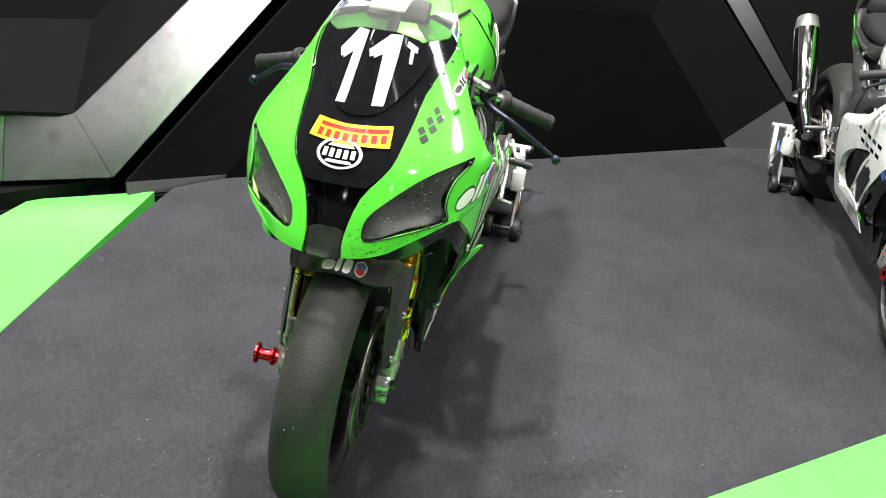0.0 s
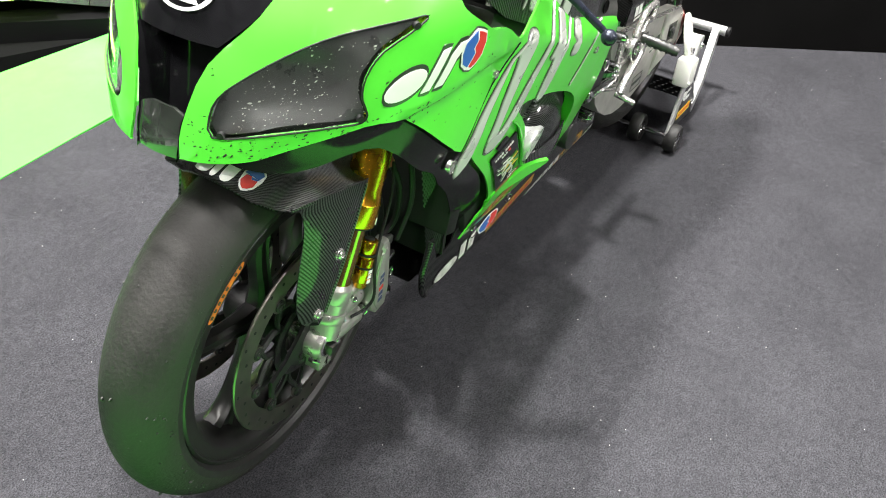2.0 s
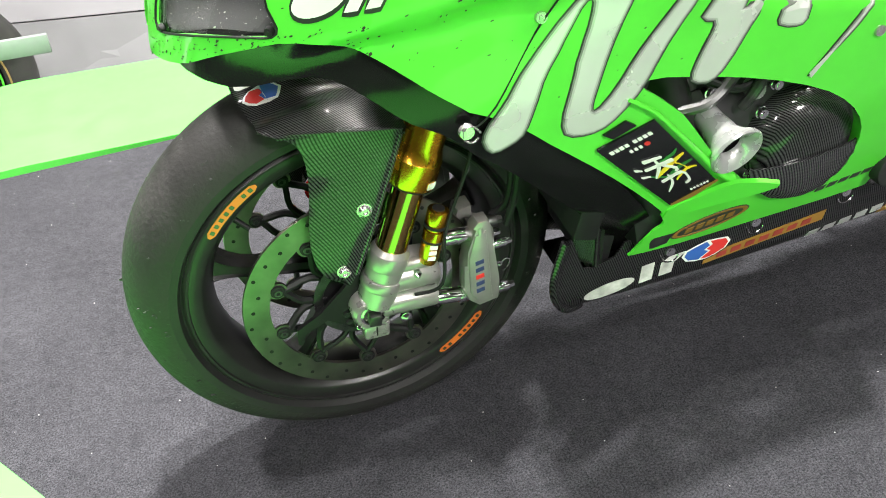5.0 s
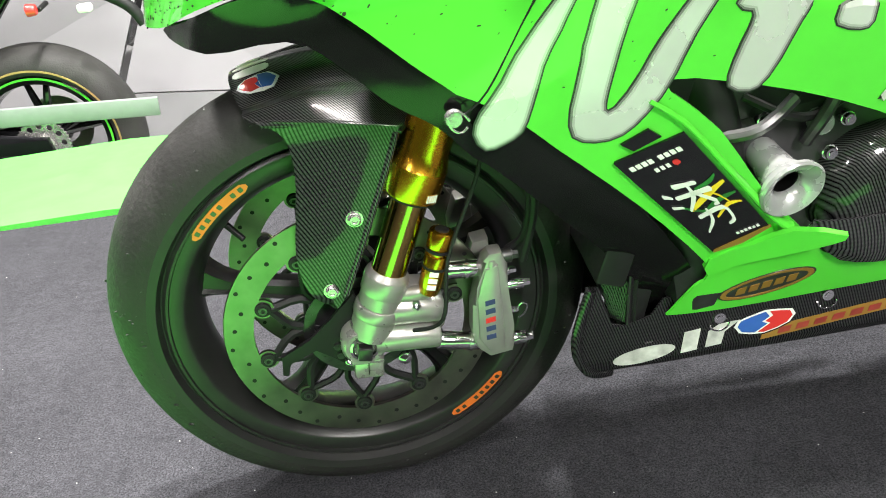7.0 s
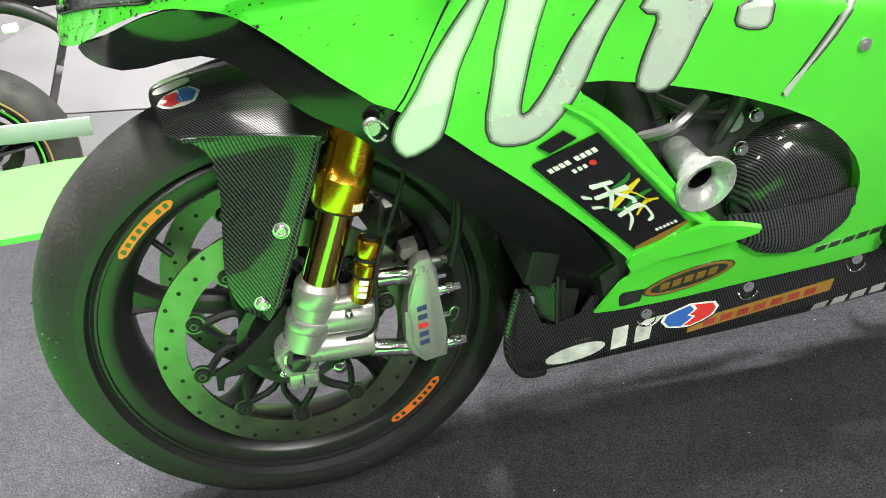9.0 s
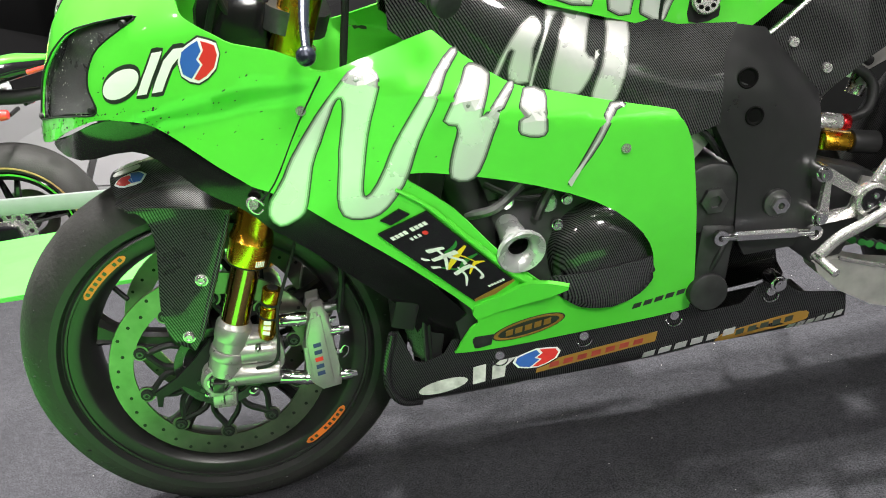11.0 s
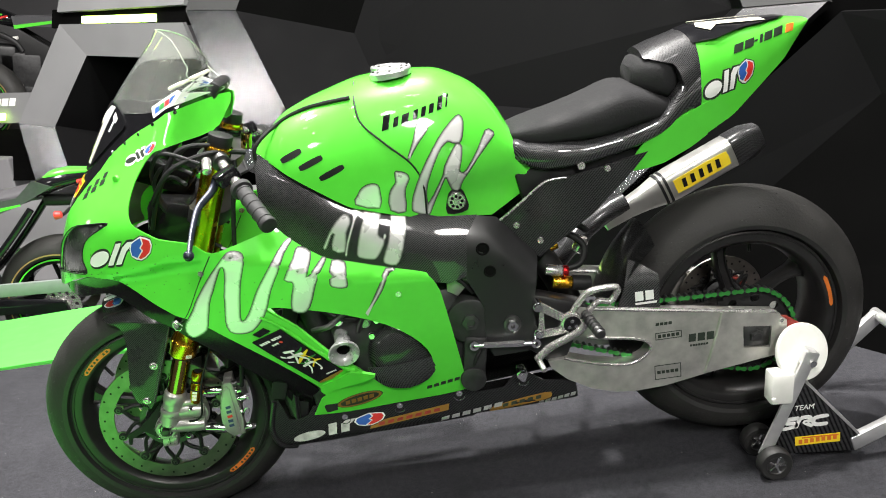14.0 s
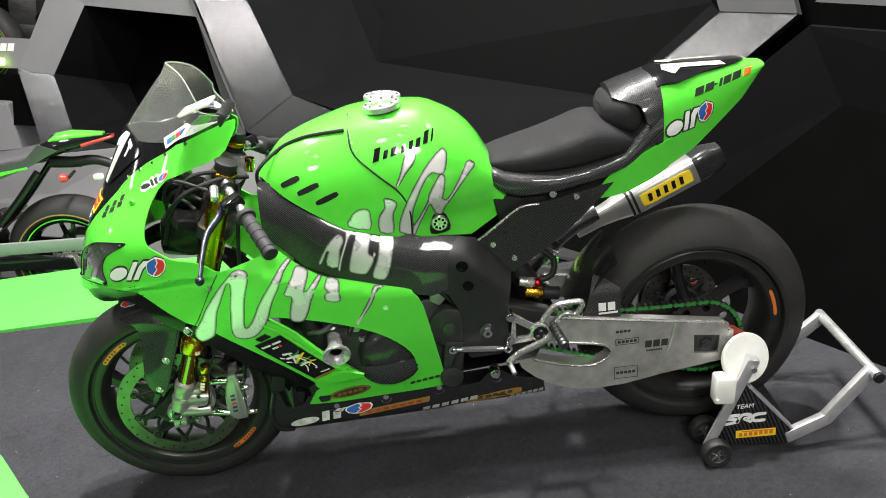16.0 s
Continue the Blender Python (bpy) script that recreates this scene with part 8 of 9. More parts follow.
for y in (-0.109, 0.109):
    for h0, h1, r, mat in ((0.697, 0.710, 0.0295, GOLD), (0.710, 0.734, 0.026, BLACK_MATT), (0.677, 0.697, 0.0285, BLACK)):
        bm = bmesh.new()
        rod(bm, fork_pt(y, h0), fork_pt(y, h1), r, r, 28, 0.002)
        part("fork_cap", bm, mat, bike)
for side in (-1, 1):
    g0, g1 = Vector((0.262, side * 0.118, 0.640)), Vector((0.372, side * 0.345, 0.545))
    gd = (g1 - g0).normalized()
    bm = bmesh.new()
    rod(bm, sp(*(g0 + gd * 0.0)), sp(*(g1 - gd * 0.002)), 0.0105, 0.0105, 18)
    bar = part("clip_on_bar", bm, ALLOY, bike, "clip-on handlebar")
    bm = bmesh.new()
    rod(bm, sp(*(g0 - gd * 0.02)), sp(*(g0 + gd * 0.035)), 0.022, 0.020, 20, 0.003)
    part("bar_clamp", bm, STEEL_DARK, bar)
    bm = bmesh.new()
    rod(bm, sp(*(g0 + gd * 0.145)), sp(*g1), 0.0160, 0.0160, 24, 0.002)
    for k in range(5):
        rod(bm, sp(*(g0 + gd * (0.150 + 0.026 * k))), sp(*(g0 + gd * (0.153 + 0.026 * k))), 0.0172, 0.0172, 24)
    rod(bm, sp(*(g1 - gd * 0.006)), sp(*(g1 + gd * 0.004)), 0.0185, 0.0170, 24, 0.002)
    rod(bm, sp(*(g0 + gd * 0.132)), sp(*(g0 + gd * 0.146)), 0.0225, 0.0225, 24, 0.002)
    part("grip", bm, GRIP, bar, "ribbed dark rubber grip")
    bm = bmesh.new()
    block(bm, tuple(g0 + gd * 0.095 + Vector((-0.012, 0, 0.006))), (0.05, 0.034, 0.03), (0, -20, -25 * side), 0.006, STEER)
    part("switch_block", bm, BLACK, bar)
    bm = bmesh.new()
    rod(bm, sp(*(g0 + gd * 0.055 + Vector((-0.035, 0, 0.022)))), sp(*(g0 + gd * 0.10 + Vector((-0.050, 0, 0.024)))), 0.0105, 0.0095, 18, 0.002)
    part("master_cylinder", bm, ALLOY, bar, "silver lever perch")
    bm = bmesh.new()
    l0 = g0 + gd * 0.085 + Vector((-0.03, 0, 0.0))
    tube(bm, [sp(*l0), sp(l0.x - 0.012, side * 0.215, 0.590), sp(0.232 + (0.05 if side > 0 else 0), side * 0.265, 0.575), sp(0.222 + (0.08 if side > 0 else 0), side * (0.320 if side < 0 else 0.300), 0.548), sp(0.218 + (0.10 if side > 0 else 0), side * (0.370 if side < 0 else 0.335), 0.522)], 0.0068, 10, 5, 0.8, (0.010, 0.0055))
    part("brake_lever" if side > 0 else "clutch_lever", bm, LEVER, bar, "blue-grey hand lever")
    bm = bmesh.new()
    bmesh.ops.create_uvsphere(bm, u_segments=16, v_segments=10, radius=0.0105, matrix=Matrix.Translation(sp(0.217 + (0.10 if side > 0 else 0), side * (0.375 if side < 0 else 0.340), 0.519)))
    part("lever_ball", bm, LEVER, bar)
    for k in range(3):
        bm = bmesh.new()
        o = 0.015 * k
        tube(bm, [sp(0.235 - o, side * (0.17 + o), 0.64 - o), sp(0.16, side * (0.16 - o), 0.67 - 2 * o), sp(0.12, side * 0.12, 0.60 - o), sp(0.15, side * 0.09, 0.48), sp(0.22, side * 0.08, 0.42)], 0.0042, 8, 5)
        part("control_cable", bm, BLACK_MATT, bar)
bm = bmesh.new()
block(bm, (0.268, 0.0, 1.060), (0.026, 0.135, 0.050), (0, 38, 0), 0.008)
rod(bm, (0.12, 0, 0.93), (0.255, 0, 1.055), 0.012, 0.012, 12)
dash = part("dashboard", bm, BLACK_MATT, bike, "black instrument panel behind the screen")
bm = bmesh.new()
block(bm, (0.212, 0.0, 1.089), (0.084, 0.075, 0.008), (0, -16, 0), 0.003)
part("dash_shade", bm, CREAM, dash, "pale board over the instruments")
bm = bmesh.new()
block(bm, (0.10, 0, 0.90), (0.16, 0.10, 0.06), (0, 25, 0), 0.01)
block(bm, (0.13, 0, 0.80), (0.10, 0.24, 0.10), (0, 10, 0), 0.02)
part("fairing_stay", bm, DUCT_BLACK, bike, "black ducting and fairing stay")
bm = bmesh.new()
M = STEER @ Matrix.Translation((0.335, -0.035, 0.715))
rod(bm, sp(0.318, -0.05, 0.628), sp(0.326, -0.05, 0.662), 0.012, 0.012, 20, 0.003)
part("steering_damper_pot", bm, BRONZE, bike, "small bronze damper knob")
for k, pts in enumerate(([(0.12, -0.17, 0.86), (0.18, -0.19, 0.93), (0.26, -0.16, 0.95), (0.32, -0.10, 0.93)], [(0.10, -0.14, 0.80), (0.14, -0.17, 0.88), (0.20, -0.17, 0.965), (0.27, -0.13, 0.96)], [(0.30, -0.12, 0.92), (0.28, -0.14, 0.82), (0.26, -0.13, 0.70), (0.27, -0.12, 0.6)],
                       [(0.20, -0.10, 0.38), (0.215, -0.115, 0.46), (0.21, -0.11, 0.56)])):
    bm = bmesh.new()
    tube(bm, pts, 0.005, 8, 6)
    part("hose", bm, BLACK_MATT, bike)
bm = bmesh.new()
tube(bm, [sp(0.185, -0.10, 0.085), sp(0.205, -0.11, 0.11), sp(0.212, -0.11, 0.17), sp(0.19, -0.10, 0.23)], 0.0055, 8, 5)
brake_line = part("brake_hose", bm, BLACK_MATT, bike)
bm = bmesh.new()
rod(bm, sp(0.190, -0.10, 0.225), sp(0.172, -0.095, 0.262), 0.0085, 0.0085, 12, 0.001)
part("hose_sleeve", bm, RUST_RED, brake_line)
bm = bmesh.new()
tube(bm, [sp(0.06, -0.128, 0.014), sp(0.095, -0.145, 0.035), sp(0.110, -0.135, 0.11), sp(0.150, -0.13, 0.20), sp(0.165, -0.12, 0.25)], 0.0025, 6, 6)
part("sensor_wire", bm, BLACK_MATT, bike)
# ---------------- paddock stand under the rear wheel ----------------
STAND_METAL = material("stand_alloy", (0.70, 0.70, 0.70), 0.42, 0.8, 0, 0.12, 35, 0.05)
STAND_BLACK = carbon("stand_carbon_foil", 0.6, 300.0, 0.03)


def lettering(name, text, size, m, mat, parent, label="", depth=0.0006, shear=0.0):
    cu = bpy.data.curves.new(name, "FONT")
    cu.body, cu.size, cu.extrude, cu.shear, cu.align_x = text, size, depth, shear, "CENTER"
    tmp = bpy.data.objects.new(name, cu)
    scene.collection.objects.link(tmp)
    bpy.context.view_layer.update()
    me = bpy.data.meshes.new_from_object(tmp.evaluated_get(bpy.context.evaluated_depsgraph_get()))
    bpy.data.objects.remove(tmp)
    bpy.data.curves.remove(cu)
    me.transform(m)
    me.materials.clear()
    me.materials.append(mat)
    ob = new(name, me)
    ob.parent = parent
    if label:
        tagged(ob, label)
    return ob


stand = root("paddock_stand", "silver alloy paddock stand with black side plates and nylon discs", "paddock stand")
for s in (-1, 1):
    y = s * 0.185
    bm = bmesh.new()
    slab(bm, [(1.432, 0.050), (1.640, 0.030), (1.640, 0.066), (1.517, 0.220), (1.482, 0.224)], plane_y(y), 0.006, 0.001)
    plate = part("side_plate", bm, STAND_BLACK, stand, "black carbon-look side plate")
    bm = bmesh.new()
    slab(bm, [(1.640, 0.0665), (1.645, 0.070), (1.520, 0.226), (1.514, 0.2225)], plane_y(y - s * 0.016), 0.036, 0.001)
    part("plate_flange", bm, STAND_METAL, stand)
    bm = bmesh.new()
    slab(bm, [(1.394, 0.062), (1.420, 0.050), (1.524, 0.283), (1.530, 0.310), (1.506, 0.312)], plane_y(y + s * 0.007), 0.008, 0.0015)
    part("upright", bm, STAND_METAL, stand, "grey flat-bar upright")
    bm = bmesh.new()
    tilt = Matrix.Translation((1.512, s * 0.158, 0.297)) @ Matrix.Rotation(radians(-14 * s), 4, "Z") @ Matrix.Rotation(radians(16 * s), 4, "X")
    lathe(bm, [(0.0001, -0.006), (0.066, -0.006), (0.068, -0.004), (0.068, 0.004), (0.066, 0.006), (0.0001, 0.006)], tilt, 48)
    part("guide_disc", bm, NYLON, stand, "white nylon guide disc")
    bm = bmesh.new()
    block(bm, (1.518, s * 0.178, 0.292), (0.030, 0.034, 0.040), (0, 24, 0), 0.003)
    boss2 = part("support_arm", bm, STAND_METAL, stand)
    bm = bmesh.new()
    bolt(bm, (1.521, s * 0.195, 0.284), (0, s, 0), 0.009, 0.006)
    part("bolt", bm, CHROME, boss2)
    bm = bmesh.new()
    block(bm, (1.446, s * 0.188, 0.234), (0.054, 0.046, 0.078), (0, 4, 0), 0.007)
    pad = part("nylon_block", bm, NYLON, stand, "white nylon block")
    bm = bmesh.new()
    bolt(bm, (1.424, s * 0.211, 0.212), (0, s, 0), 0.005, 0.003)
    part("bolt", bm, NYLON, pad)
    for yy in (s * 0.206, s * 0.100):
        mw = Matrix.Translation((1.426, yy, 0.0405))
        bm = bmesh.new()
        lathe(bm, [(0.024, -0.015), (0.036, -0.0165), (0.040, -0.011), (0.0405, 0), (0.040, 0.011), (0.036, 0.0165), (0.024, 0.015)], mw, 36, True)
        castor = part("wheel", bm, RUBBER_SIDE, stand, "small black rubber wheel")
        bm = bmesh.new()
        lathe(bm, [(0.005, -0.010), (0.022, -0.012), (0.024, -0.014), (0.024, 0.014), (0.022, 0.012), (0.005, 0.010)], mw, 24, True)
        part("wheel_hub", bm, STEEL_DARK, castor)
        bm = bmesh.new()
        for k in range(5):
            a = 2 * math.pi * k / 5
            rod(bm, mw @ Vector((0.004 * math.cos(a), s * 0.012, 0.004 * math.sin(a))), mw @ Vector((0.021 * math.cos(a), s * 0.0135, 0.021 * math.sin(a))), 0.0035, 0.003, 8)
        rod(bm, mw @ Vector((0, s * 0.009, 0)), mw @ Vector((0, s * 0.017, 0)), 0.006, 0.005, 12)
        part("wheel_star", bm, CHROME, castor)
    bm = bmesh.new()
    pts = [Vector((1.628, s * 0.180, 0.050)), Vector((1.735, s * 0.168, 0.083)), Vector((1.856, s * 0.150, 0.206))]
    for p0, p1 in zip(pts, pts[1:]):
        m, ln = axes_from(p0, p1)
        d = (p1 - p0).normalized()
        side = Vector((0, 1, 0))
        up = d.cross(side).normalized()
        mm = Matrix((side, up, d)).transposed().to_4x4()
        block(bm, (0, 0, 0), (0.022, 0.036, ln + 0.012), (0, 0, 0), 0.003, Matrix.Translation((p0 + p1) / 2) @ mm)
    part("lever_arm", bm, STAND_METAL, stand, "bright bent square-tube lever arm")
bm = bmesh.new()
rod(bm, (1.860, -0.185, 0.206), (1.860, 0.172, 0.206), 0.0145, 0.0145, 24, 0.002)
part("handle", bm, STAND_METAL, stand, "round bright handle bar")
bm = bmesh.new()
rod(bm, (1.860, -0.192, 0.206), (1.860, -0.180, 0.206), 0.0155, 0.0155, 24, 0.003)
part("handle_cap", bm, BLACK_MATT, stand, "black rubber end cap")
bm = bmesh.new()
rod(bm, (1.426, -0.20, 0.0405), (1.426, 0.20, 0.0405), 0.007, 0.007, 14)
part("axle", bm, CHROME, stand)
# perforated tray between the side plates
bm = bmesh.new()
tray = lambda a, b: Vector((1.566 + 0.085 * b, -0.17 + 0.34 * a, 0.140 - 0.085 * b))
sheet(bm, [(0, 0), (1, 0), (1, 1), (0, 1)], tray, 0.1, 0.003, [oval(0.06 + 0.08 * i + 0.04 * (j % 2), 0.15 + 0.17 * j, 0.014, 0.038, 8) for i in range(11) for j in range(5)])
tr = part("perforated_tray", bm, BLACK_MATT, stand, "black perforated sheet between the sides")
for a in (0.06, 0.12, 0.85):
    bm = bmesh.new()
    bolt(bm, tray(a, 0.98), (0.5, 0, 0.8), 0.007, 0.005)
    part("bolt", bm, CHROME, tr)
bm = bmesh.new()
slab(bm, [(1.690, 0.128), (1.735, 0.168), (1.712, 0.110)], plane_y(0.150), 0.006, 0.001)
part("hook", bm, BLUE, stand, "dark blue pointed hook")
# lettering on the plate seen from the aisle
face = Matrix.Translation((0, -0.1885, 0)) @ Matrix.Rotation(radians(90), 4, "X")
lettering("word", "TEAM", 0.0185, Matrix.Translation((1.505, -0.1885, 0.161)) @ Matrix.Rotation(radians(90), 4, "X"), WHITE, stand, "white lettering", shear=0.2)
f_plate = lambda off: (lambda x, z: Vector((x, -0.188 - off, z)))
for st in ([(1.492, 0.140, 0.010), (1.462, 0.139, 0.010), (1.460, 0.131, 0.010), (1.482, 0.127, 0.010), (1.484, 0.119, 0.009), (1.455, 0.115, 0.009)],
           [(1.486, 0.116, 0.009), (1.497, 0.138, 0.009), (1.518, 0.139, 0.010), (1.520, 0.130, 0.009), (1.505, 0.127, 0.008), (1.524, 0.115, 0.009)],
           [(1.562, 0.137, 0.009), (1.535, 0.136, 0.010), (1.527, 0.127, 0.010), (1.534, 0.117, 0.010), (1.560, 0.116, 0.009)]):
    decal("logo_stroke", stroke(st), f_plate(0.0008), WHITE, stand, "", 0.02)
decal("yellow_sticker", [(1.484, 0.066), (1.592, 0.062), (1.592, 0.086), (1.484, 0.090)], f_plate(0.0006), YELLOW, stand, "yellow sticker with red printing blocks", 0.03)
for k in range(7):
    x = 1.492 + 0.0138 * k
    decal("sticker_print", [(x, 0.070), (x + 0.009, 0.0695), (x + 0.009, 0.0805), (x, 0.081)], f_plate(0.0012), ORANGE, stand, "", 0.02)
decal("sticker_print", [(1.500, 0.0835), (1.588, 0.080), (1.588, 0.083), (1.500, 0.0868)], f_plate(0.0012), ORANGE, stand, "", 0.02)

# ---------------- black road motorcycle on the lower floor ----------------
FLOOR_LOW = -0.35
TAN = material("tan_line", (0.30, 0.20, 0.07), 0.6, 0, 0, 0.2, 40)
SEAT_GREY = material("road_seat", (0.055, 0.053, 0.058), 0.7, 0, 0, 0.2, 200, 0.3)
PANEL_GREY = material("metallic_grey_panel", (0.070, 0.070, 0.075), 0.35, 0.3, 0.5, 0.15, 60)


def road_wheel(parent, m, R, half, rim_r, w, label):
    bm = bmesh.new()
    lathe(bm, [(rim_r, -w), (rim_r + 0.005, -w + 0.003), (rim_r - 0.014, -w + 0.014), (rim_r - 0.02, 0), (rim_r - 0.014, w - 0.014), (rim_r + 0.005, w - 0.003), (rim_r, w), (rim_r - 0.024, w - 0.010), (rim_r - 0.034, 0), (rim_r - 0.024, -w + 0.010)], m, 64, True)
    rim = part("wheel", bm, BLACK, parent, label)
    bm = bmesh.new()
    lathe(bm, tyre_profile(R, half, rim_r, half * 0.8), m, 80)
    part("tyre", bm, RUBBER, rim, "black road tyre with a tan line")
    for y, r, wd, mat, nm in ((-half * 0.995, R - half * 0.80, 0.003, TAN, "tyre_line"), (-w + 0.0005, rim_r - 0.003, 0.0035, GREEN_CLEAN, "rim_stripe")):
        bm = bmesh.new()
        lathe(bm, [(r - wd, y), (r - wd, y - 0.0015), (r + wd, y - 0.0015), (r + wd, y)], m, 72, True)
        part(nm, bm, mat, rim)
    bm = bmesh.new()
    lathe(bm, [(0.05, -0.07), (0.05, 0.07), (0.02, 0.07), (0.02, -0.07)], m, 28, True)
    part("hub", bm, BLACK_MATT, rim)
    for k in range(5):
        a = 2 * math.pi * k / 5 + 0.3
        for s in (-1, 1):
            bm = bmesh.new()
            b = a + s * 0.17
            tube(bm, [m @ Vector((0.045 * math.cos(a), 0, 0.045 * math.sin(a))), m @ Vector(((rim_r - 0.03) * math.cos(b), 0, (rim_r - 0.03) * math.sin(b)))], 0.012, 8, 2, 1.0, (0.018, 0.010))
            part("spoke", bm, BLACK, rim)
    return rim


BX, BY, BZ = -1.077, 1.94, -0.030
road = root("road_motorcycle", "black and green road motorcycle standing behind the lime strip", "motorcycle")
ROAD_M = Matrix.Translation((BX, BY, BZ))
rw = road_wheel(road, ROAD_M, 0.318, 0.088, 0.222, 0.075, "black cast wheel with a green rim stripe")
bm = bmesh.new()
gear = [((0.088 if k % 2 else 0.083) * math.cos(math.pi * k / 40), (0.088 if k % 2 else 0.083) * math.sin(math.pi * k / 40)) for k in range(80)]
sheet(bm, gear, lambda x, z: ROAD_M @ Vector((x, -0.092, z)), 0.03, 0.005, [oval(0.064 * math.cos(a), 0.064 * math.sin(a), 0.010, 0.010, 8) for a in [2 * math.pi * k / 12 for k in range(12)]])
part("sprocket", bm, ALLOY, rw, "bright drilled sprocket")
bm = bmesh.new()
lathe(bm, [(0.0001, -0.125), (0.018, -0.125), (0.02, -0.12), (0.03, -0.11), (0.03, -0.09)], ROAD_M, 24)
part("axle_nut", bm, ALLOY, rw)
bm = bmesh.new()
lathe(bm, [(0.065, 0.098), (0.11, 0.098), (0.11, 0.102), (0.065, 0.102)], ROAD_M, 48, True)
part("brake_disc", bm, STEEL_DISC, rw)
# front half stands out of sight but completes the machine
road_wheel(road, Matrix.Translation((BX - 1.41, BY, BZ - 0.015)), 0.300, 0.060, 0.222, 0.05, "black cast front wheel")
for s in (-1, 1):
    bm = bmesh.new()
    tube(bm, [(BX - 1.41, BY + s * 0.085, BZ), (BX - 1.22, BY + s * 0.085, BZ + 0.50)], 0.024, 16, 2)
    part("fork_leg", bm, STEEL_DARK, road)
    bm = bmesh.new()
    slab(bm, [(BX + 0.04, BZ - 0.030), (BX + 0.03, BZ + 0.030), (BX - 0.22, BZ + 0.075), (BX - 0.50, BZ + 0.075), (BX - 0.52, BZ + 0.01), (BX - 0.24, BZ + 0.005)], plane_y(BY + s * 0.118), 0.03, 0.006)
    part("swingarm", bm, BLACK, road, "black box swingarm")
    bm = bmesh.new()
    tube(bm, [(BX - 0.46, BY + s * 0.12, BZ + 0.10), (BX - 0.34, BY + s * 0.125, BZ + 0.17), (BX - 0.16, BY + s * 0.11, BZ + 0.33), (BX - 0.02, BY + s * 0.09, BZ + 0.47)], 0.016, 12, 6)
    part("subframe_tube", bm, BLACK, road)
    bm = bmesh.new()
    slab(bm, [(BX - 0.50, BZ + 0.02), (BX - 0.42, BZ + 0.00), (BX - 0.36, BZ + 0.10), (BX - 0.40, BZ + 0.30), (BX - 0.60, BZ + 0.48), (BX - 0.95, BZ + 0.62), (BX - 0.98, BZ + 0.52), (BX - 0.62, BZ + 0.34)], plane_y(BY + s * 0.13), 0.03, 0.006)
    part("frame", bm, BLACK_MATT, road, "black beam frame")
    bm = bmesh.new()
    slab(bm, [(BX - 0.40, BZ + 0.235), (BX - 0.26, BZ + 0.245), (BX - 0.235, BZ + 0.235), (BX - 0.30, BZ + 0.185), (BX - 0.42, BZ + 0.17)], plane_y(BY + s * 0.152), 0.010, 0.002)
    part("footrest_plate", bm, ALLOY, road, "pale alloy footrest plate")
    bm = bmesh.new()
    rod(bm, (BX - 0.33, BY + s * 0.15, BZ + 0.17), (BX - 0.33, BY + s * 0.25, BZ + 0.165), 0.011, 0.009, 12)
    part("footrest", bm, BLACK_MATT, road)
    bm = bmesh.new()
    side_panel = lambda a, b, s=s: Vector((a, BY + s * (0.085 + 0.06 * max(0, min(1, (BX + 0.05 - a) / 0.3))), b))
    sheet(bm, [(BX - 0.62, BZ + 0.50), (BX - 0.30, BZ + 0.44), (BX - 0.05, BZ + 0.50), (BX + 0.10, BZ + 0.56), (BX + 0.02, BZ + 0.60), (BX - 0.06, BZ + 0.535), (BX - 0.34, BZ + 0.535), (BX - 0.62, BZ + 0.58)], side_panel, 0.05, 0.004)
    part("side_panel", bm, PANEL_GREY, road, "dark metallic side panel")
    bm = bmesh.new()
    off = lambda a, b, s=s: Vector((a, BY + s * (0.088 + 0.06 * max(0, min(1, (BX + 0.05 - a) / 0.3))), b))
    sheet(bm, [(BX - 0.62, BZ + 0.475), (BX - 0.26, BZ + 0.475), (BX - 0.05, BZ + 0.497), (BX - 0.05, BZ + 0.505), (BX - 0.28, BZ + 0.497), (BX - 0.62, BZ + 0.505)], off, 0.05, 0.003)
    part("green_stripe", bm, GREEN_CLEAN, road, "lime green stripe under the seat")
    bm = bmesh.new()
    rod(bm, (BX + 0.13, BY + s * 0.04, BZ + 0.44), (BX + 0.13, BY + s * 0.12, BZ + 0.435), 0.008, 0.007, 10)
    arm3 = part("indicator_arm", bm, BLACK_MATT, road)
    bm = bmesh.new()
    rod(bm, (BX + 0.10, BY + s * 0.135, BZ + 0.44), (BX + 0.13, BY + s * 0.135, BZ + 0.44), 0.020, 0.016, 18, 0.004)
    part("indicator", bm, RED, arm3, "round red reflector")
    bm = bmesh.new()
    block(bm, (BX + 0.27, BY + s * 0.125, BZ + 0.425), (0.045, 0.03, 0.026), (0, 0, 0), 0.008)
    part("indicator_lens", bm, NYLON, arm3, "pale indicator lens")


def ring_body(xs, width, top, low, n=20, p=2.6):
    """A rounded body along x at the road machine."""
    bm = bmesh.new()
    rings = []
    for x in xs:
        w, zt, zb = width(x), top(x), low(x)
        rr = []
        for k in range(n):
            a = 2 * math.pi * k / n
            c, s_ = math.cos(a), math.sin(a)
            rr.append(bm.verts.new((BX + x, BY + w * math.copysign(abs(c) ** (2 / p), c), BZ + (zt + zb) / 2 + (zt - zb) / 2 * math.copysign(abs(s_) ** (2 / p), s_))))
        rings.append(rr)
    for a, b in zip(rings, rings[1:]):
        for k in range(n):
            bm.faces.new((a[k], a[(k + 1) % n], b[(k + 1) % n], b[k]))
    bm.faces.new(rings[0])
    bm.faces.new(list(reversed(rings[-1])))
    return bm


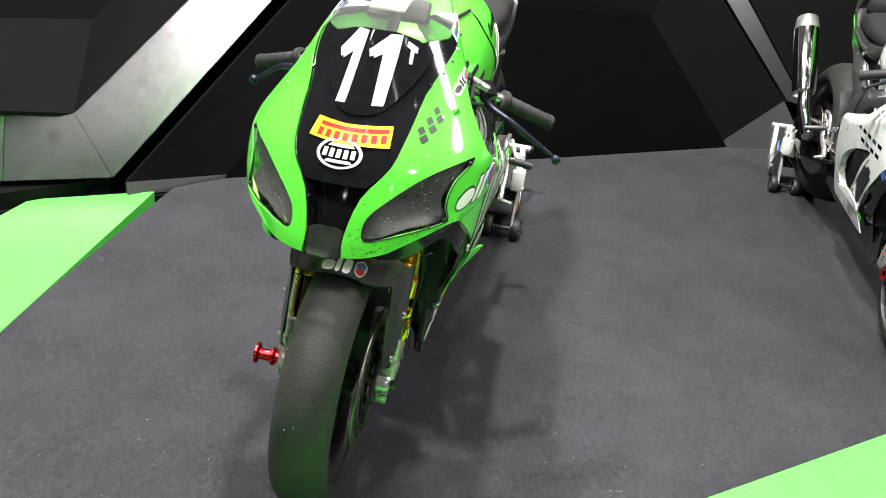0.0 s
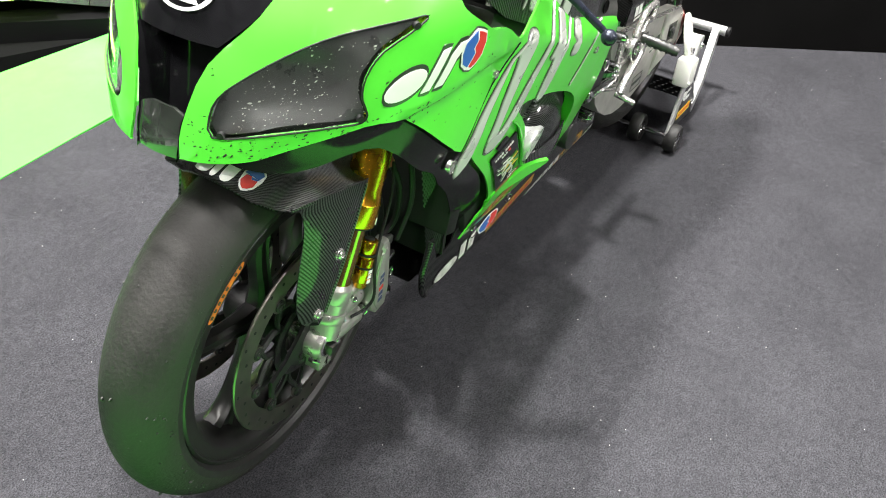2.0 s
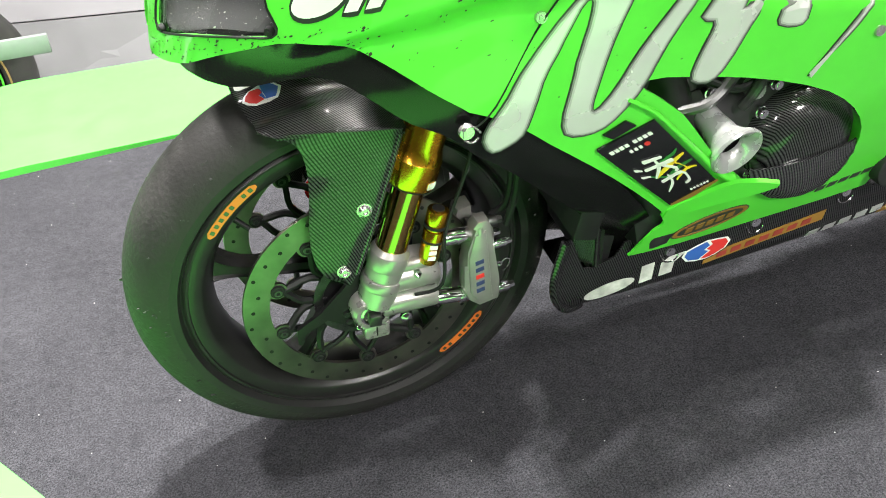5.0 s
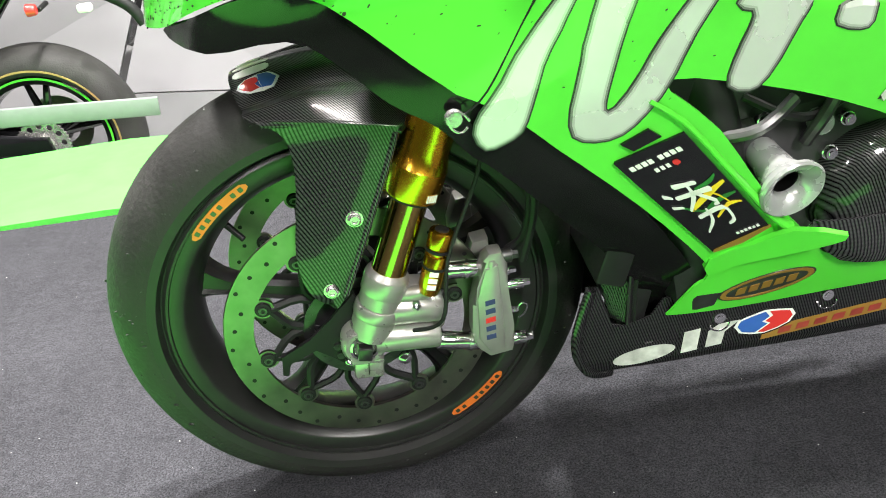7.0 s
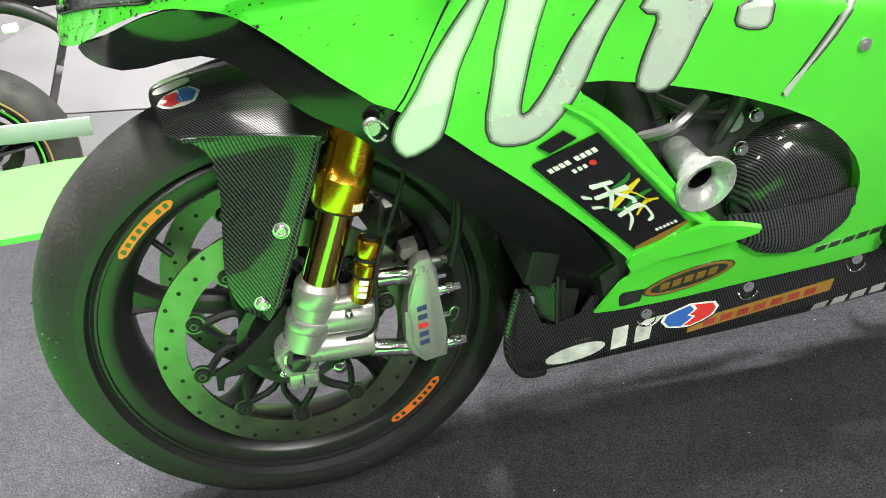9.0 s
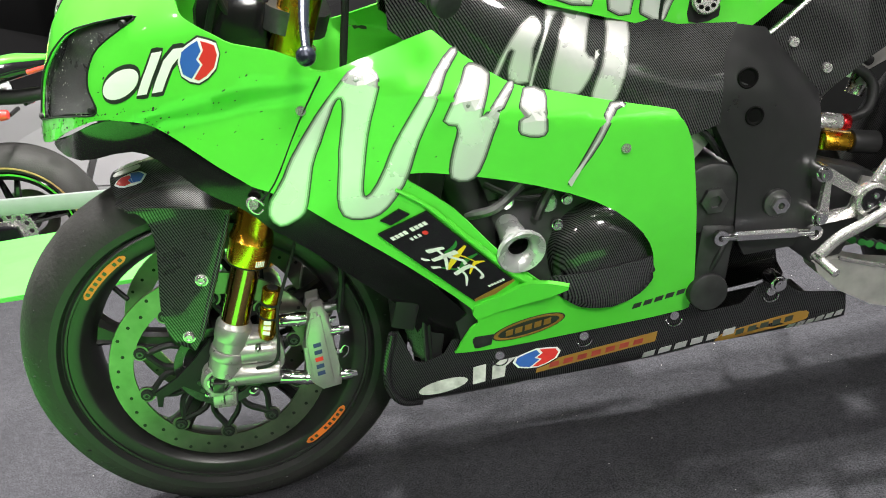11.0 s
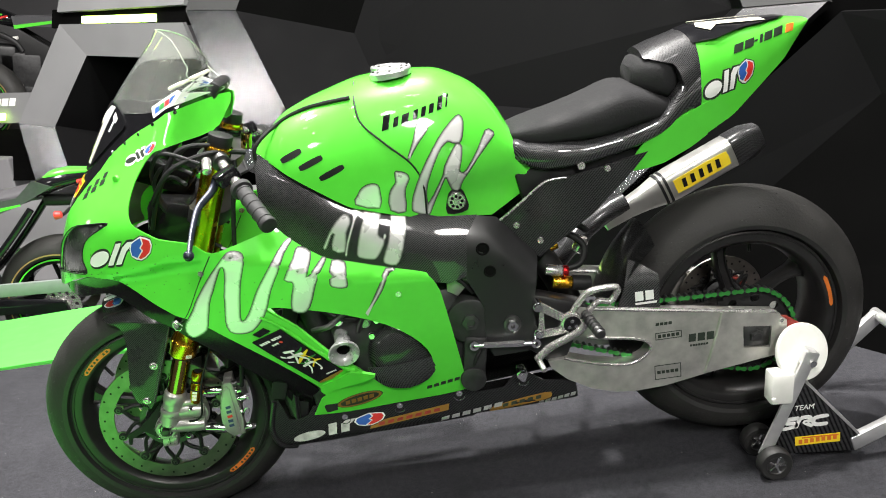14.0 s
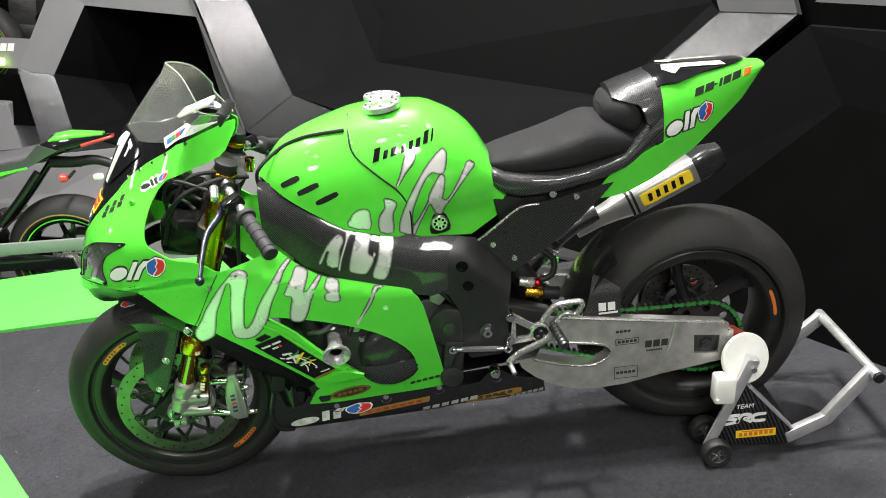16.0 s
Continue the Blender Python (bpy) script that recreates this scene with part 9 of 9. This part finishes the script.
line = lambda xs, ys: (lambda x: float(np.interp(x, xs, ys)))
part("seat", ring_body([-0.62 + 0.035 * k for k in range(19)], line([-0.62, -0.3, 0.0], [0.11, 0.13, 0.09]), line([-0.62, -0.45, -0.2, 0.0], [0.585, 0.545, 0.550, 0.575]), line([-0.62, 0.0], [0.50, 0.50])), SEAT_GREY, road, "dark grey seat")
part("tail", ring_body([-0.06 + 0.0285 * k for k in range(15)], line([-0.06, 0.1, 0.34], [0.085, 0.075, 0.015]), line([-0.06, 0.05, 0.15, 0.34], [0.555, 0.605, 0.612, 0.590]), line([-0.06, 0.1, 0.34], [0.49, 0.53, 0.572])), BLACK, road, "black pointed tail")
part("tail_stripe", ring_body([0.04 + 0.02 * k for k in range(14)], line([0.04, 0.1, 0.30], [0.050, 0.058, 0.024]), line([0.04, 0.08, 0.15, 0.30], [0.595, 0.622, 0.626, 0.604]), line([0.04, 0.30], [0.585, 0.590])), GREEN_CLEAN, road, "lime green stripe along the tail")
part("tail_light", ring_body([0.20 + 0.02 * k for k in range(8)], line([0.20, 0.34], [0.055, 0.022]), line([0.20, 0.34], [0.575, 0.588]), line([0.20, 0.34], [0.548, 0.572])), RED, road, "red tail light")
part("tank", ring_body([-1.10 + 0.045 * k for k in range(12)], line([-1.1, -0.85, -0.6], [0.10, 0.16, 0.11]), line([-1.1, -0.85, -0.6], [0.72, 0.74, 0.58]), line([-1.1, -0.6], [0.48, 0.48])), BLACK, road, "black fuel tank")
bm = bmesh.new()
tube(bm, [(BX + 0.02, BY, BZ + 0.49), (BX + 0.12, BY, BZ + 0.475), (BX + 0.24, BY, BZ + 0.47), (BX + 0.36, BY, BZ + 0.40), (BX + 0.40, BY, BZ + 0.33)], 0.018, 12, 6, 1.0, (0.03, 0.016))
part("plate_hanger", bm, BLACK_MATT, road, "black number plate hanger")
bm = bmesh.new()
for x, z, sx, sz in ((-0.66, 0.14, 0.34, 0.30), (-0.60, -0.06, 0.28, 0.16), (-0.80, 0.24, 0.26, 0.26)):
    block(bm, (BX + x, BY, BZ + z), (sx, 0.30, sz), (0, 12, 0), 0.03)
eng = part("engine", bm, ENGINE, road, "dark engine")
bm = bmesh.new()
rod(bm, (BX - 0.48, BY - 0.10, BZ + 0.03), (BX - 0.48, BY - 0.165, BZ + 0.03), 0.07, 0.055, 28, 0.008)
part("sprocket_cover", bm, BRONZE, eng, "bronze engine cover")
for z0, z1 in ((0.088, 0.045), (-0.088, -0.03)):
    bm = bmesh.new()
    tube(bm, [(BX, BY - 0.092, BZ + z0), (BX - 0.46, BY - 0.092, BZ + z1)], 0.006, 6, 2)
    part("chain", bm, STEEL_DARK, road)
bm = bmesh.new()
tube(bm, [(BX - 0.42, BY - 0.19, BZ - 0.05), (BX - 0.30, BY - 0.20, BZ - 0.09), (BX - 0.16, BY - 0.22, BZ - 0.30)], 0.011, 10, 5)
part("side_stand", bm, BLACK, road, "black side stand on the floor")
bm = bmesh.new()
block(bm, (BX - 0.16, BY - 0.22, FLOOR_LOW + 0.012), (0.06, 0.05, 0.016), (0, 0, 0), 0.005)
part("stand_foot", bm, BLACK, road)

# more of the maker's road machines along the wall, on grey plinths
for k, (x, y, z, turn) in enumerate(((-1.35, 2.55, 0.72, -14), (-0.85, 3.75, 0.72, 12))):
    m = Matrix.Translation((x, y, z)) @ Matrix.Translation((BX, BY, 0)) @ Matrix.Rotation(radians(turn), 4, "Z") @ Matrix.Translation((-BX, -BY, 0))
    far_bike = copy_thing(road, m)
    tagged(far_bike, "black road motorcycle standing on a grey plinth farther back", "motorcycle")
    bm = bmesh.new()
    block(bm, (BX + x - 0.72, BY + y, FLOOR_LOW + z / 2), (2.3, 0.7, z), (0, 0, turn), 0.01)
    tagged(part("plinth", bm, PLINTH, None, "", False), "light grey display plinth under a motorcycle", "plinth")

# grey barrier bar before the road machine, on posts
barrier = root("barrier_bar", "grey painted barrier bar with a worn end", "barrier")
bm = bmesh.new()
pa, pb = Vector((-0.66, 1.79, 0.067)), Vector((-3.0, 1.58, 0.26))
m, ln = axes_from(pa, pb)
d = (pb - pa).normalized()
sd = d.cross(Vector((0, 0, 1))).normalized()
mm = Matrix((sd, sd.cross(d), d)).transposed().to_4x4()
block(bm, (0, 0, 0), (0.018, 0.060, ln), (0, 0, 0), 0.004, Matrix.Translation((pa + pb) / 2) @ mm)
part("bar", bm, RAIL_GREY, barrier)
for k in (0.62, 0.95):
    p = pa.lerp(pb, k)
    bm = bmesh.new()
    rod(bm, (p.x, p.y + 0.02, FLOOR_LOW), (p.x, p.y + 0.02, p.z), 0.014, 0.014, 14)
    rod(bm, (p.x, p.y + 0.02, FLOOR_LOW), (p.x, p.y + 0.02, FLOOR_LOW + 0.01), 0.07, 0.07, 24, 0.002)
    part("post", bm, RAIL_GREY, barrier)

# ---------------- second motorcycle beside the stage ----------------
RACE_WHITE = material("white_fairing", (0.72, 0.73, 0.72), 0.3, 0, 0.7, 0.06, 25)
TEAL = material("teal_anodised", (0.01, 0.30, 0.24), 0.3, 0.8, 0, 0.1, 40)
RACE_M = Matrix.Translation((1.115, -1.57, 0)) @ Matrix.Rotation(radians(5), 4, "Z") @ Matrix.Scale(0.93, 4)
other = copy_thing(bike, RACE_M)
other.name = "racing_motorcycle"
tagged(other, "white, green and black racing motorcycle on a rear stand", "motorcycle")
for ob in list(other.children_recursive):
    kind_name = ob.name.split(".")[0]
    if kind_name in ("digit", "letter", "word_shape", "word_back", "graphic_mid", "graphic_shade", "cowl_print", "rubber_flecks", "lamp_specks", "emblem", "emblem_edge", "emblem_blue", "emblem_red", "graphic_edge", "exhaust_sticker", "sticker_print", "rubber_crumb", "silencer_sleeve", "silencer_cap", "clamp_band", "exhaust_pipe"):
        bpy.data.objects.remove(ob)
        continue
    swap = {GREEN.name: GREEN if kind_name.startswith(("tail", "tank")) else RACE_WHITE, SILVER.name: BLUE, LENS.name: BLACK, ALLOY_DULL.name: BLACK, GOLD.name: TEAL}.get(ob.data.materials[0].name if ob.data and ob.data.materials else "")
    if swap:
        ob.material_slots[0].link = "OBJECT"
        ob.material_slots[0].material = swap
bm = bmesh.new()
tube(bm, [(1.05, 0.235, 0.42), (1.20, 0.24, 0.50), (1.28, 0.245, 0.60)], 0.026, 16, 6)
can2 = part("exhaust_pipe", bm, CHROME, other, "bright steel exhaust pipe")
bm = bmesh.new()
rod(bm, (1.25, 0.243, 0.55), (1.46, 0.25, 0.79), 0.052, 0.056, 28, 0.006)
part("silencer", bm, CHROME, can2, "polished silencer pointing up")
bm = bmesh.new()
rod(bm, (1.455, 0.25, 0.785), (1.50, 0.251, 0.836), 0.056, 0.046, 28, 0.006)
part("silencer_cap", bm, TITAN, can2)
# sweeping white and green bands and sponsor patches over the black fairing
for st, mat, nm in (([(0.62, 0.86, 0.03), (0.90, 0.80, 0.08), (1.15, 0.76, 0.07), (1.40, 0.70, 0.03)], BLACK, "black_band"), ([(0.70, 0.72, 0.02), (0.95, 0.69, 0.06), (1.20, 0.66, 0.07), (1.50, 0.62, 0.03)], GREEN_CLEAN, "green_band"),
                    ([(0.85, 0.60, 0.02), (1.06, 0.61, 0.05), (1.30, 0.60, 0.05), (1.50, 0.55, 0.02)], BLACK, "black_band"), ([(1.16, 0.46, 0.02), (1.28, 0.40, 0.06), (1.42, 0.37, 0.05)], BLACK, "black_band"),
                    ([(1.22, 0.35, 0.02), (1.36, 0.335, 0.03), (1.52, 0.34, 0.02)], GREEN_CLEAN, "green_band"), ([(0.98, 0.78, 0.008), (1.10, 0.80, 0.014), (1.16, 0.74, 0.010), (1.04, 0.72, 0.008)], BLUE, "blue_swirl"), ([(1.28, 0.40, 0.012), (1.34, 0.39, 0.03)], BLUE, "blue_patch"), ([(0.76, 0.91, 0.03), (0.95, 0.93, 0.05), (1.06, 0.96, 0.02)], GREEN_CLEAN, "green_band")):
    decal(nm, stroke(st), lambda q, z: fair(q, z, 0.0022, 1), mat, other, "", 0.03)
for k in range(9):
    q, z = 1.10 + 0.055 * (k % 5), 0.655 - 0.035 * (k // 5)
    decal("sponsor_print", [(q, z), (q + 0.038, z), (q + 0.042, z + 0.014), (q + 0.004, z + 0.014)], lambda q, z: fair(q, z, 0.0030, 1), (BLACK, DARK_BLUE, BLACK)[k % 3], other, "", 0.03)
second_stand = copy_thing(stand, RACE_M)
tagged(second_stand, "silver alloy rear stand under the white and green racing motorcycle", "paddock stand")
for ob in list(second_stand.children):
    if ob.name.split(".")[0] in ("word", "logo_stroke"):
        bpy.data.objects.remove(ob)
